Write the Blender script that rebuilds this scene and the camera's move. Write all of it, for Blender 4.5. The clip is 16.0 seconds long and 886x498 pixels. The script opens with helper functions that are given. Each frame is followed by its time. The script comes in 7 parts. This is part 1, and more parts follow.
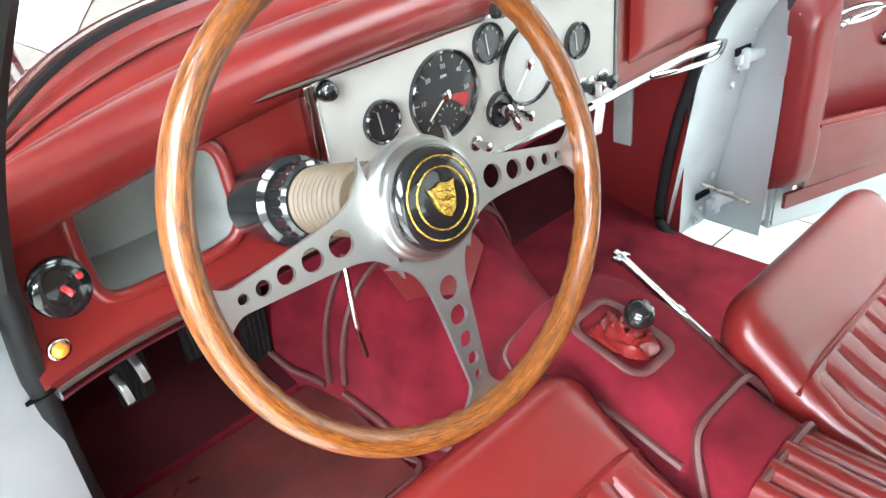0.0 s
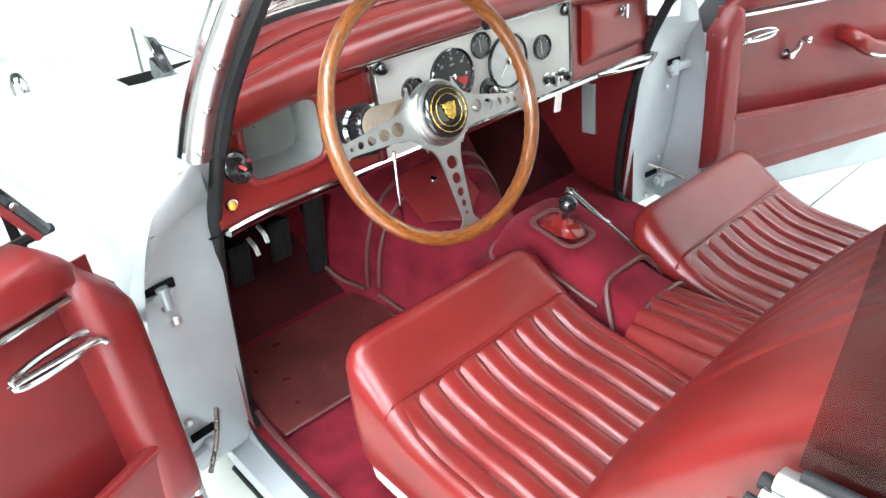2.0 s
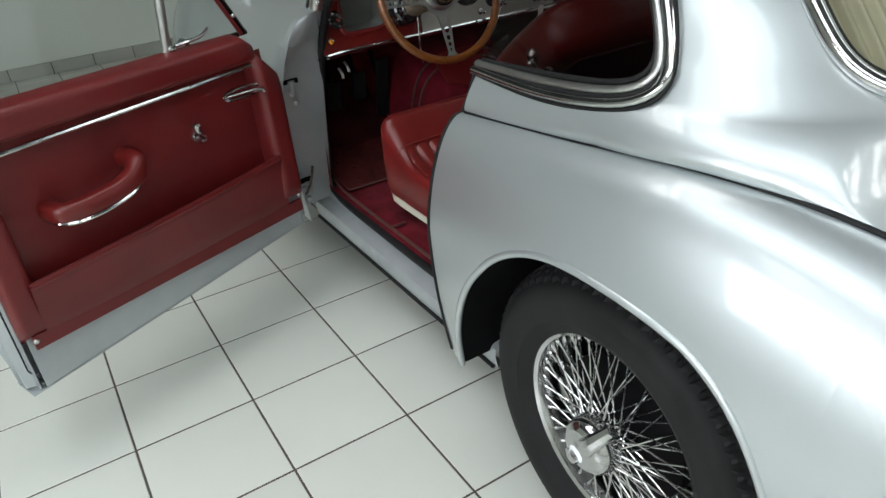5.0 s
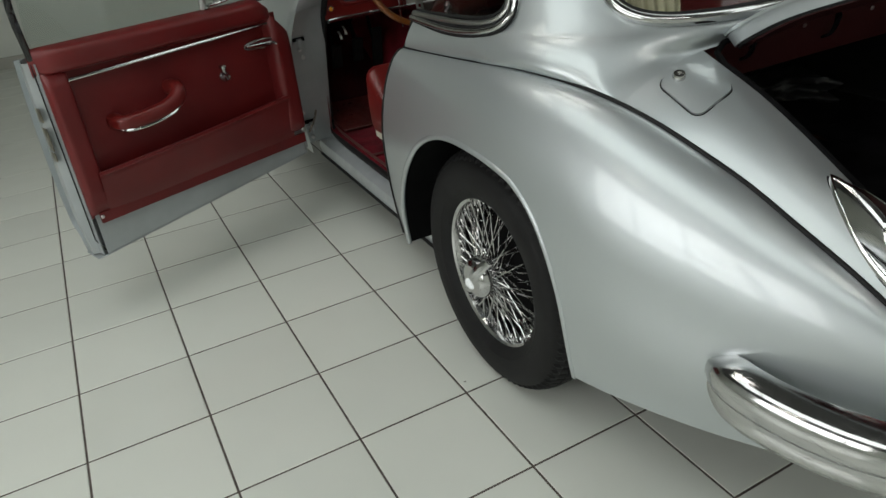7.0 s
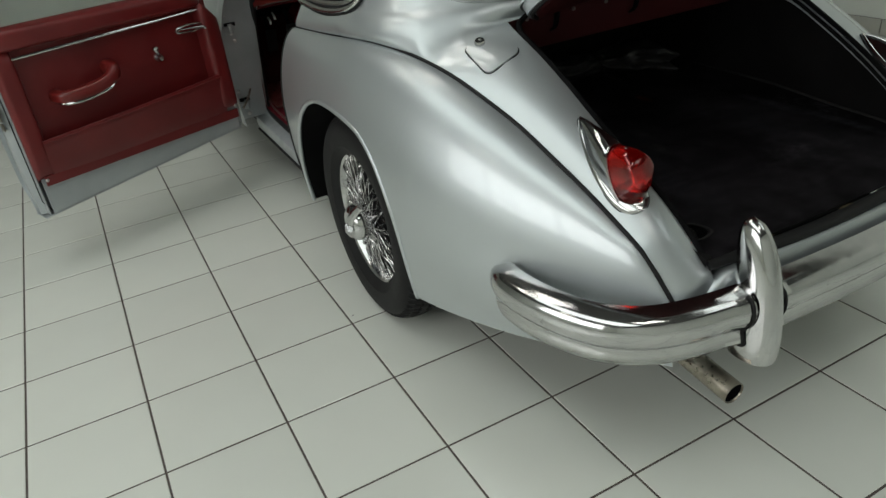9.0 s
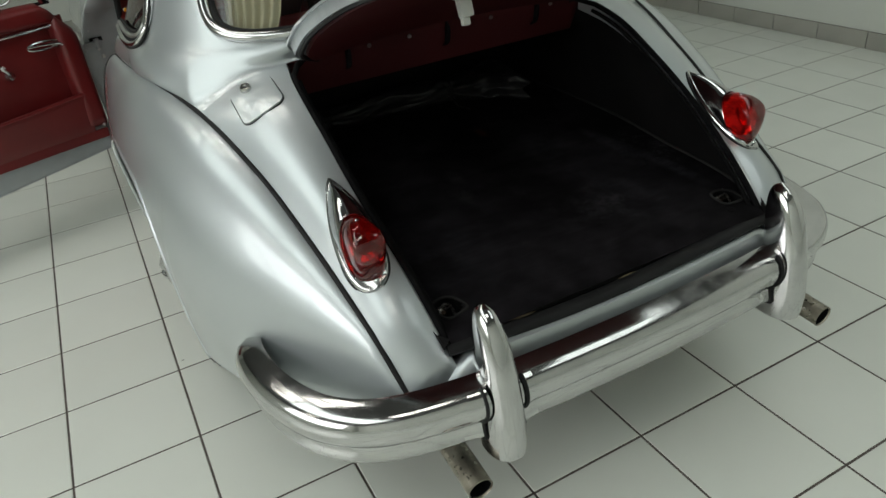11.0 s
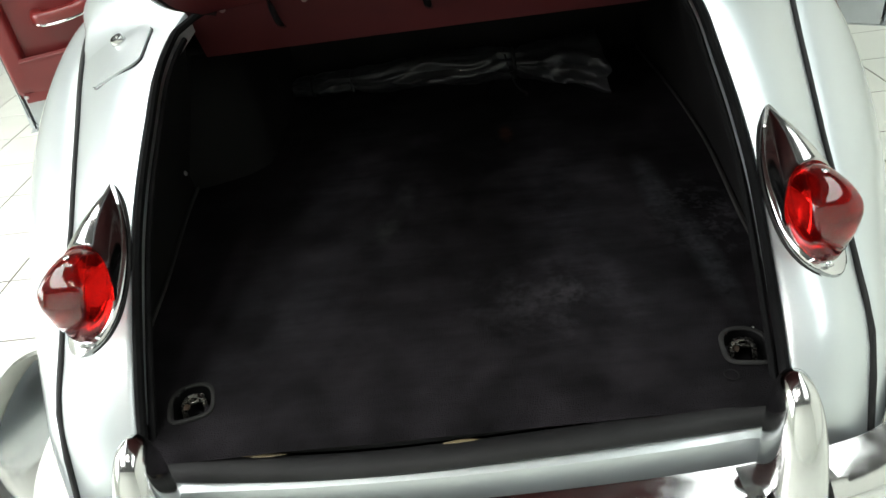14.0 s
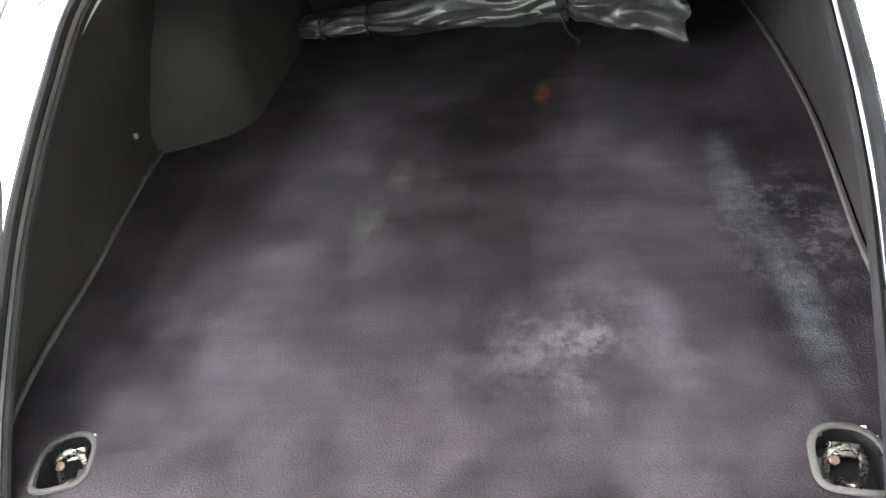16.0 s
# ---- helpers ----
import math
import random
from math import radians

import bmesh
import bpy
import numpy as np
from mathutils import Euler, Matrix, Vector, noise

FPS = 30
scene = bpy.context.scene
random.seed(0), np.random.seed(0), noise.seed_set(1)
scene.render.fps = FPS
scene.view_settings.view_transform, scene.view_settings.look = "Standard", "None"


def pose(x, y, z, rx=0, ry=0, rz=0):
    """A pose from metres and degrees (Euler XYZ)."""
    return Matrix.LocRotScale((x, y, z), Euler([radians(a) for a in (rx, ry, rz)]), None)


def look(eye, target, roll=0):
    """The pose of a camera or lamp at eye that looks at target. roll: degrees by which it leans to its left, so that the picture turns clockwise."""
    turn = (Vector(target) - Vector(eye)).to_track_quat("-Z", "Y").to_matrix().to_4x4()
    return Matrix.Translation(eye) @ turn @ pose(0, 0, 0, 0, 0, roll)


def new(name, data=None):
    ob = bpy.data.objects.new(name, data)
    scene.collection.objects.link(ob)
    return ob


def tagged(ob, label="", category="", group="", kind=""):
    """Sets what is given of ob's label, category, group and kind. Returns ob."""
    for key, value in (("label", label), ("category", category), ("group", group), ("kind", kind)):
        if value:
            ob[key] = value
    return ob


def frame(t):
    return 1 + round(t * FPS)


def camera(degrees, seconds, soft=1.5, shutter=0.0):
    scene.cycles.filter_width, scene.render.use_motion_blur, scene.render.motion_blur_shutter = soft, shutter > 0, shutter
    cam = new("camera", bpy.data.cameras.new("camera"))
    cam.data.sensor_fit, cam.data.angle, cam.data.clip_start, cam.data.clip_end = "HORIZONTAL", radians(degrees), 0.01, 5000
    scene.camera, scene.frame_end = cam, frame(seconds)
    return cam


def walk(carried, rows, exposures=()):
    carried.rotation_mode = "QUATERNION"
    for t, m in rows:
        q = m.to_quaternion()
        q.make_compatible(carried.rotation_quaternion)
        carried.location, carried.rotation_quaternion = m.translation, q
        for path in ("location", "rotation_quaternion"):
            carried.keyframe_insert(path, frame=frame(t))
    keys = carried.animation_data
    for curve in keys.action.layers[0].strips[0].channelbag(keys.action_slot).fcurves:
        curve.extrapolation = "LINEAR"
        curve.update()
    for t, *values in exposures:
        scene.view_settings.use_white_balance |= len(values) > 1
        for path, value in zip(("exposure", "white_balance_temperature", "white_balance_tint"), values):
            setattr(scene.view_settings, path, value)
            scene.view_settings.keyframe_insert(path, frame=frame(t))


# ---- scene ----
cam = camera(64.6, 16.0)
PATH = [
    (0, (-0.668, 0.763, 1.233), (0.41, 2.083, 0.187), -7.5),
    (0.5, (-0.71, 0.729, 1.244), (0.376, 2.061, 0.222), -7.4),
    (1, (-0.804, 0.635, 1.27), (0.286, 1.983, 0.274), -7.0),
    (1.5, (-0.919, 0.496, 1.298), (0.174, 1.859, 0.325), -6.9),
    (2, (-1.03, 0.351, 1.311), (0.066, 1.72, 0.349), -7.0),
    (2.5, (-1.124, 0.207, 1.316), (-0.031, 1.574, 0.347), -6.7),
    (3, (-1.232, 0.037, 1.324), (-0.158, 1.415, 0.35), -6.4),
    (3.5, (-1.298, -0.122, 1.335), (-0.271, 1.29, 0.36), -6.4),
    (4, (-1.358, -0.337, 1.33), (-0.398, 1.121, 0.354), -6.2),
    (4.2, (-1.381, -0.418, 1.329), (-0.455, 1.062, 0.354), -6.3),
    (6.3, (-1.587, -1.13, 1.329), (-0.799, 0.424, 0.347), -5.2),
    (6.5, (-1.596, -1.209, 1.33), (-0.824, 0.356, 0.352), -5.4),
    (7, (-1.583, -1.39, 1.338), (-0.82, 0.182, 0.364), -5.5),
    (7.5, (-1.541, -1.541, 1.329), (-0.78, 0.029, 0.351), -5.6),
    (8, (-1.516, -1.683, 1.325), (-0.763, -0.112, 0.343), -5.9),
    (8.2, (-1.513, -1.738, 1.326), (-0.761, -0.167, 0.342), -6.0),
    (10.3, (-1.074, -1.944, 1.361), (-0.333, -0.382, 0.355), -6.4),
    (10.5, (-1.017, -1.937, 1.364), (-0.276, -0.382, 0.348), -6.3),
    (11, (-0.831, -1.955, 1.374), (-0.108, -0.399, 0.347), -6.5),
    (11.5, (-0.674, -1.946, 1.355), (0.038, -0.384, 0.328), -6.7),
    (12, (-0.499, -1.875, 1.341), (0.171, -0.305, 0.299), -6.4),
    (12.5, (-0.38, -1.843, 1.333), (0.17, -0.226, 0.292), -6.0),
    (13, (-0.233, -1.823, 1.331), (0.022, -0.132, 0.295), -6.3),
    (13.5, (-0.058, -1.724, 1.274), (-0.055, -0.017, 0.231), -8.0),
    (14, (0.051, -1.623, 1.235), (-0.051, 0.036, 0.122), -8.4),
    (14.5, (0.129, -1.551, 1.213), (-0.12, 0.046, 0.034), -9.3),
    (15, (0.157, -1.473, 1.198), (-0.162, 0.075, -0.028), -10.2),
    (15.5, (0.165, -1.379, 1.142), (-0.15, 0.164, -0.091), -10.0),
    (16, (0.154, -1.321, 1.124), (-0.183, 0.226, -0.098), -10.8),
]
EXPOSURES = [(0.0, 2.58, 5850, 9), (1.5, 2.32, 5850, 10), (2.5, 1.92, 5850, 11), (3.0, 1.38, 5850, 11), (4.2, 0.28, 5900, 10), (6.3, -0.98, 6450, 8), (8.2, -1.08, 6450, 7), (11.5, -0.68, 6450, 6), (12.5, -0.02, 6400, 7), (13.5, 0.34, 6400, 8), (14.5, 1.45, 6450, 8), (15.0, 2.30, 6450, 7), (15.5, 3.48, 6400, 11), (16.0, 4.40, 6400, 13)]
WINDOW_WATTS, ROOF_WATTS = 50, (100, 62, 17)
walk(cam, [(t, look(eye, target, roll)) for t, eye, target, roll in PATH], EXPOSURES)

# ---- world and light ----
world = bpy.data.worlds.new("world")
scene.world = world
world.use_nodes = True
wn = world.node_tree.nodes
wl = world.node_tree.links
sky = wn.new("ShaderNodeTexSky")
sky.sky_type = "NISHITA"
sky.sun_disc = False
sky.sun_elevation = radians(40)
sky.sun_rotation = radians(250)
wl.new(sky.outputs[0], wn["Background"].inputs[0])
wn["Background"].inputs[1].default_value = 0.12


def area_lamp(name, at, toward, sx, sy, watts, color=(1, 1, 1)):
    lamp = bpy.data.lights.new(name, "AREA")
    lamp.shape, lamp.size, lamp.size_y, lamp.energy, lamp.color = "RECTANGLE", sx, sy, watts, color
    ob = new(name, lamp)
    ob.matrix_world = look(at, toward)
    return ob


# ---- materials ----
def mat(name, color, rough=0.5, metal=0.0, vary=0.08, scale=8.0, bump=0.0, bump_scale=200.0, coat=0.0, color2=None, spec=0.5, sheen=0.0, mottled=0.0, glow=None):
    m = bpy.data.materials.new(name)
    m.use_nodes = True
    n, l = m.node_tree.nodes, m.node_tree.links
    b = n["Principled BSDF"]
    b.inputs["Roughness"].default_value = rough
    b.inputs["Metallic"].default_value = metal
    b.inputs["Coat Weight"].default_value = coat
    b.inputs["Coat Roughness"].default_value = 0.03
    b.inputs["Specular IOR Level"].default_value = spec
    b.inputs["Sheen Weight"].default_value = sheen
    b.inputs["Sheen Roughness"].default_value = 0.4
    co = n.new("ShaderNodeTexCoord")
    t1 = n.new("ShaderNodeTexNoise")
    t1.inputs["Scale"].default_value = scale
    t1.inputs["Detail"].default_value = 6
    l.new(co.outputs["Object"], t1.inputs["Vector"])
    ramp = n.new("ShaderNodeValToRGB")
    dark = color2 if color2 else tuple(c * (1 - vary) for c in color)
    light = tuple(min(1, c * (1 + vary)) for c in color)
    ramp.color_ramp.elements[0].position, ramp.color_ramp.elements[1].position = 0.32, 0.68
    ramp.color_ramp.elements[0].color, ramp.color_ramp.elements[1].color = (*dark, 1), (*light, 1)
    l.new(t1.outputs["Fac"], ramp.inputs[0])
    l.new(ramp.outputs[0], b.inputs["Base Color"])
    if mottled:
        t3 = n.new("ShaderNodeTexNoise")
        t3.inputs["Scale"].default_value = scale * 3.1
        t3.inputs["Detail"].default_value = 4
        l.new(co.outputs["Object"], t3.inputs["Vector"])
        mr = n.new("ShaderNodeMapRange")
        mr.inputs["From Min"].default_value, mr.inputs["From Max"].default_value = 0.3, 0.7
        mr.inputs["To Min"].default_value, mr.inputs["To Max"].default_value = max(0.02, rough - mottled), min(1, rough + mottled)
        l.new(t3.outputs["Fac"], mr.inputs["Value"])
        l.new(mr.outputs[0], b.inputs["Roughness"])
    if bump:
        t2 = n.new("ShaderNodeTexNoise")
        t2.inputs["Scale"].default_value = bump_scale
        t2.inputs["Detail"].default_value = 3
        l.new(co.outputs["Object"], t2.inputs["Vector"])
        bp = n.new("ShaderNodeBump")
        bp.inputs["Strength"].default_value = bump
        bp.inputs["Distance"].default_value = 0.002
        l.new(t2.outputs["Fac"], bp.inputs["Height"])
        l.new(bp.outputs[0], b.inputs["Normal"])
    if glow:
        b.inputs["Emission Color"].default_value = (*glow[:3], 1)
        b.inputs["Emission Strength"].default_value = glow[3]
    return m


def glass(name, color, rough=0.0, ior=1.45, thin=0.9):
    """Thin pane: mostly clear, with a mirror share that grows at a slant."""
    m = bpy.data.materials.new(name)
    m.use_nodes = True
    n, l = m.node_tree.nodes, m.node_tree.links
    n.remove(n["Principled BSDF"])
    tr = n.new("ShaderNodeBsdfTransparent")
    tr.inputs[0].default_value = (*color, 1)
    gl = n.new("ShaderNodeBsdfGlossy")
    gl.inputs["Roughness"].default_value = rough
    lw = n.new("ShaderNodeLayerWeight")
    lw.inputs[0].default_value = 0.5
    pw = n.new("ShaderNodeMath")
    pw.operation = "POWER"
    pw.inputs[1].default_value = 5.0
    l.new(lw.outputs["Facing"], pw.inputs[0])
    ma = n.new("ShaderNodeMath")
    ma.operation = "MULTIPLY_ADD"
    ma.inputs[1].default_value = 0.9
    ma.inputs[2].default_value = ((ior - 1) / (ior + 1)) ** 2 * 1.6
    l.new(pw.outputs[0], ma.inputs[0])
    mx = n.new("ShaderNodeMixShader")
    l.new(ma.outputs[0], mx.inputs[0])
    l.new(tr.outputs[0], mx.inputs[1])
    l.new(gl.outputs[0], mx.inputs[2])
    l.new(mx.outputs[0], n["Material Output"].inputs[0])
    return m


M_PAINT = mat("silver_paint", (0.53, 0.57, 0.585), rough=0.40, metal=0.72, vary=0.02, scale=3, coat=1.0, bump=0.02, bump_scale=900)
M_GREYPAINT = mat("grey_door_shut_paint", (0.41, 0.44, 0.455), rough=0.38, metal=0.3, vary=0.07, scale=9, coat=0.3, mottled=0.1)
M_CHROME = mat("chrome", (0.58, 0.58, 0.58), rough=0.13, metal=1.0, vary=0.06, scale=14, mottled=0.06)
M_STEEL = mat("brushed_alloy", (0.56, 0.56, 0.55), rough=0.34, metal=1.0, vary=0.06, scale=22, mottled=0.06)
M_ALLOY = mat("satin_alloy", (0.50, 0.50, 0.49), rough=0.38, metal=1.0, vary=0.05, scale=30, bump=0.02, bump_scale=400)
M_BOSS = mat("turned_alloy", (0.44, 0.44, 0.43), rough=0.36, metal=1.0, vary=0.06, scale=30)
M_RED = mat("red_leather", (0.155, 0.0130, 0.0110), rough=0.30, vary=0.1, scale=6, bump=0.06, bump_scale=420, color2=(0.125, 0.0100, 0.0090))
M_REDTRIM = mat("red_leathercloth_trim", (0.140, 0.0115, 0.0120), rough=0.38, vary=0.14, scale=5, bump=0.08, bump_scale=420, mottled=0.10)
M_CARPET = mat("crimson_carpet", (0.150, 0.0105, 0.0195), rough=0.95, vary=0.3, scale=11, bump=0.8, bump_scale=700, spec=0.1, sheen=0.04, color2=(0.088, 0.006, 0.011))
M_PIPING = mat("brown_leather_piping", (0.088, 0.027, 0.025), rough=0.55, vary=0.2, scale=30)
M_RUBBER = mat("black_rubber", (0.0085, 0.0085, 0.0090), rough=0.62, vary=0.25, scale=20, bump=0.15, bump_scale=150, spec=0.3)
M_TYRE = mat("tyre_rubber", (0.0135, 0.0135, 0.0138), rough=0.68, vary=0.2, scale=14, bump=0.2, bump_scale=240, spec=0.25)
M_BLACK = mat("black_enamel", (0.010, 0.010, 0.011), rough=0.12, vary=0.1, scale=10, coat=0.6)
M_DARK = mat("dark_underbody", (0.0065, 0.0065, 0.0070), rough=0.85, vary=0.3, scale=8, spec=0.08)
M_BOOTSEAL = mat("dull_boot_rubber", (0.0060, 0.0060, 0.0064), rough=0.85, vary=0.3, scale=20, bump=0.2, bump_scale=150, spec=0.06)
M_BOOTRED = mat("maroon_boot_trim", (0.056, 0.0065, 0.008), rough=0.5, vary=0.12, scale=5, bump=0.08, bump_scale=420)
M_BOOTSIDE = mat("black_boot_board", (0.0104, 0.0100, 0.0102), rough=0.8, vary=0.2, scale=6, bump=0.1, bump_scale=120, spec=0.05)
M_LENS = mat("red_tail_lens", (0.52, 0.006, 0.005), rough=0.05, vary=0.3, scale=38, coat=0.5, spec=0.5, bump=0.05, bump_scale=40)
M_LENS.node_tree.nodes["Principled BSDF"].inputs["Transmission Weight"].default_value = 0.93
M_LENSBACK = mat("red_lens_facets", (0.42, 0.05, 0.045), rough=0.25, metal=0.6, vary=0.3, scale=60)
M_WHITE = mat("white_wall_paint", (0.78, 0.80, 0.75), rough=0.75, vary=0.03, scale=1.2, bump=0.05, bump_scale=60)
M_CEIL = mat("dark_ceiling_paint", (0.10, 0.10, 0.10), rough=0.8, vary=0.15, scale=1.0)
M_SKIRT = mat("beige_skirting_tile", (0.46, 0.45, 0.41), rough=0.4, vary=0.06, scale=4)
M_GROUT = mat("dark_grout", (0.09, 0.075, 0.065), rough=0.9, vary=0.3, scale=15)
M_GREYPANEL = mat("grey_leather_dash_panel", (0.43, 0.42, 0.39), rough=0.5, vary=0.04, scale=7, bump=0.12, bump_scale=300)
# Felt grey is toned down to hold the shade inside the cubby.
M_FELT = mat("grey_felt_lining", (0.27, 0.28, 0.265), rough=0.9, vary=0.12, scale=9, bump=0.3, bump_scale=300)
M_GOLD = mat("gilt_badge", (0.75, 0.50, 0.10), rough=0.25, metal=1.0, vary=0.3, scale=120, bump=1.0, bump_scale=330)
M_HORN = mat("ribbed_horn_shroud", (0.105, 0.078, 0.048), rough=0.5, metal=0.0, vary=0.15, scale=30)
M_AMBER = mat("amber_lens", (0.75, 0.28, 0.02), rough=0.15, vary=0.2, scale=60, coat=0.6)
M_DIAL = mat("black_dial_face", (0.018, 0.018, 0.02), rough=0.35, vary=0.1, scale=30, coat=0.4)
M_MARK = mat("white_dial_marking", (0.34, 0.34, 0.32), rough=0.5, vary=0.03)
M_REDMARK = mat("red_dial_marking", (0.34, 0.02, 0.02), rough=0.5, vary=0.03)
M_CREAM = mat("cream_paint", (0.66, 0.63, 0.52), rough=0.45, vary=0.06, scale=9)
M_BAG = mat("black_vinyl_bag", (0.0165, 0.0165, 0.018), rough=0.45, vary=0.25, scale=18, bump=0.5, bump_scale=38, mottled=0.1)
M_RUST = mat("rusty_steel", (0.030, 0.019, 0.013), rough=0.4, metal=0.8, vary=0.4, scale=60)
M_PIPE = mat("sooted_exhaust_steel", (0.33, 0.30, 0.25), rough=0.35, metal=1.0, vary=0.35, scale=25, mottled=0.15)
M_GLASS = glass("window_glass", (0.86, 0.90, 0.88))
M_TINT = glass("quarter_window_glass", (0.40, 0.36, 0.36), ior=1.30)
M_HEADLIN = mat("fawn_headlining", (0.42, 0.38, 0.30), rough=0.9, vary=0.06, scale=12)


def wood_material():
    m = mat("varnished_walnut_rim", (0.34, 0.13, 0.025), rough=0.34, coat=0.5)
    n, l = m.node_tree.nodes, m.node_tree.links
    b = n["Principled BSDF"]
    uv = n.new("ShaderNodeAttribute")
    uv.attribute_name = "along"
    mp = n.new("ShaderNodeMapping")
    mp.inputs["Scale"].default_value = (14.0, 150.0, 150.0)
    l.new(uv.outputs["Vector"], mp.inputs[0])
    t = n.new("ShaderNodeTexNoise")
    t.inputs["Scale"].default_value = 4.6
    t.inputs["Detail"].default_value = 8
    t.inputs["Roughness"].default_value = 0.66
    t.inputs["Distortion"].default_value = 0.5
    l.new(mp.outputs[0], t.inputs["Vector"])
    r = n.new("ShaderNodeValToRGB")
    r.color_ramp.elements[0].position, r.color_ramp.elements[0].color = 0.36, (0.040, 0.013, 0.003, 1)
    r.color_ramp.elements[1].position, r.color_ramp.elements[1].color = 0.68, (0.300, 0.095, 0.012, 1)
    mid = r.color_ramp.elements.new(0.47)
    mid.color = (0.125, 0.038, 0.007, 1)
    l.new(t.outputs["Fac"], r.inputs[0])
    l.new(r.outputs[0], b.inputs["Base Color"])
    return m


M_WOOD = wood_material()


def tile_material():
    m = mat("white_glazed_floor_tile", (0.78, 0.805, 0.745), rough=0.2, vary=0.02, scale=2.5, coat=0.35, mottled=0.07)
    n, l = m.node_tree.nodes, m.node_tree.links
    b = n["Principled BSDF"]
    oi = n.new("ShaderNodeObjectInfo")
    hv = n.new("ShaderNodeHueSaturation")
    mr = n.new("ShaderNodeMapRange")
    mr.inputs["To Min"].default_value, mr.inputs["To Max"].default_value = 0.96, 1.03
    l.new(oi.outputs["Random"], mr.inputs["Value"])
    l.new(mr.outputs[0], hv.inputs["Value"])
    src = b.inputs["Base Color"].links[0].from_socket
    l.new(src, hv.inputs["Color"])
    sp = n.new("ShaderNodeTexVoronoi")
    sp.inputs["Scale"].default_value = 7.0
    geo = n.new("ShaderNodeNewGeometry")
    l.new(geo.outputs["Position"], sp.inputs["Vector"])
    lt = n.new("ShaderNodeMath")
    lt.operation = "LESS_THAN"
    lt.inputs[1].default_value = 0.025
    l.new(sp.outputs["Distance"], lt.inputs[0])
    n2 = n.new("ShaderNodeTexNoise")
    n2.inputs["Scale"].default_value = 3.0
    l.new(geo.outputs["Position"], n2.inputs["Vector"])
    gt = n.new("ShaderNodeMath")
    gt.operation = "GREATER_THAN"
    gt.inputs[1].default_value = 0.6
    l.new(n2.outputs["Fac"], gt.inputs[0])
    mu = n.new("ShaderNodeMath")
    mu.operation = "MULTIPLY"
    l.new(lt.outputs[0], mu.inputs[0])
    l.new(gt.outputs[0], mu.inputs[1])
    mx = n.new("ShaderNodeMix")
    mx.data_type = "RGBA"
    l.new(mu.outputs[0], mx.inputs["Factor"])
    l.new(hv.outputs[0], mx.inputs["A"])
    mx.inputs["B"].default_value = (0.30, 0.29, 0.27, 1)
    l.new(mx.outputs["Result"], b.inputs["Base Color"])
    return m


M_TILE = tile_material()


# ---- mesh tools ----
def link_mesh(name, bm, material, angle=40):
    me = bpy.data.meshes.new(name)
    bm.to_mesh(me)
    bm.free()
    for p in me.polygons:
        p.use_smooth = True
    me.set_sharp_from_angle(angle=radians(angle))
    me.materials.append(material)
    return new(name, me)


def part(name, bm, material, parent, label="", angle=40):
    ob = link_mesh(name, bm, material, angle)
    if parent.parent and parent.parent.parent:
        parent = parent.parent
    ob.parent = parent
    if label:
        tagged(ob, label)
    return ob


def thing(name, label, category, group="", kind=""):
    return tagged(new(name), label, category, group, kind)


def table(xs, *cols):
    """Smooth (Catmull-Rom) interpolation of columns over rising xs."""
    xs = np.array(xs, float)
    cols = [np.array(c, float) for c in cols]
    slopes = [np.gradient(c, xs) for c in cols]

    def at(x):
        i = int(np.clip(np.searchsorted(xs, x) - 1, 0, len(xs) - 2))
        h = xs[i + 1] - xs[i]
        t = min(max((x - xs[i]) / h, 0), 1)
        h00, h10, h01, h11 = 2 * t**3 - 3 * t**2 + 1, t**3 - 2 * t**2 + t, -2 * t**3 + 3 * t**2, t**3 - t**2
        return [float(h00 * c[i] + h10 * h * s[i] + h01 * c[i + 1] + h11 * h * s[i + 1]) for c, s in zip(cols, slopes)]

    return at


def grid(rows, close_u=False, close_v=False, cap=False):
    """A bmesh from rows of points."""
    bm = bmesh.new()
    vs = [[bm.verts.new(p) for p in row] for row in rows]
    nu, nv = len(vs), len(vs[0])
    for i in range(nu if close_u else nu - 1):
        for j in range(nv if close_v else nv - 1):
            q = [vs[i][j], vs[(i + 1) % nu][j], vs[(i + 1) % nu][(j + 1) % nv], vs[i][(j + 1) % nv]]
            q = [v for k, v in enumerate(q) if v not in q[:k]]
            if len(q) > 2 and not bm.faces.get(q):
                bm.faces.new(q)
    if cap and close_v:
        bm.faces.new(vs[0][::-1])
        bm.faces.new(vs[-1])
    bmesh.ops.recalc_face_normals(bm, faces=bm.faces[:])
    return bm


def thick(bm, d):
    """Gives a sheet thickness d against its normals."""
    bmesh.ops.solidify(bm, geom=bm.faces[:], thickness=d)
    bmesh.ops.recalc_face_normals(bm, faces=bm.faces[:])
    return bm


def smooth_line(points, per=8, closed=False):
    pts = [Vector(p) for p in points]
    n = len(pts)
    out = []
    for i in range(n if closed else n - 1):
        if closed:
            a, b, c, d = pts[i - 1], pts[i], pts[(i + 1) % n], pts[(i + 2) % n]
        else:
            a, b, c, d = pts[max(i - 1, 0)], pts[i], pts[i + 1], pts[min(i + 2, n - 1)]
        for k in range(per):
            t = k / per
            out.append(0.5 * (2 * b + (c - a) * t + (2 * a - 5 * b + 4 * c - d) * t * t + (3 * b - a - 3 * c + d) * t**3))
    if not closed:
        out.append(pts[-1].copy())
    return out


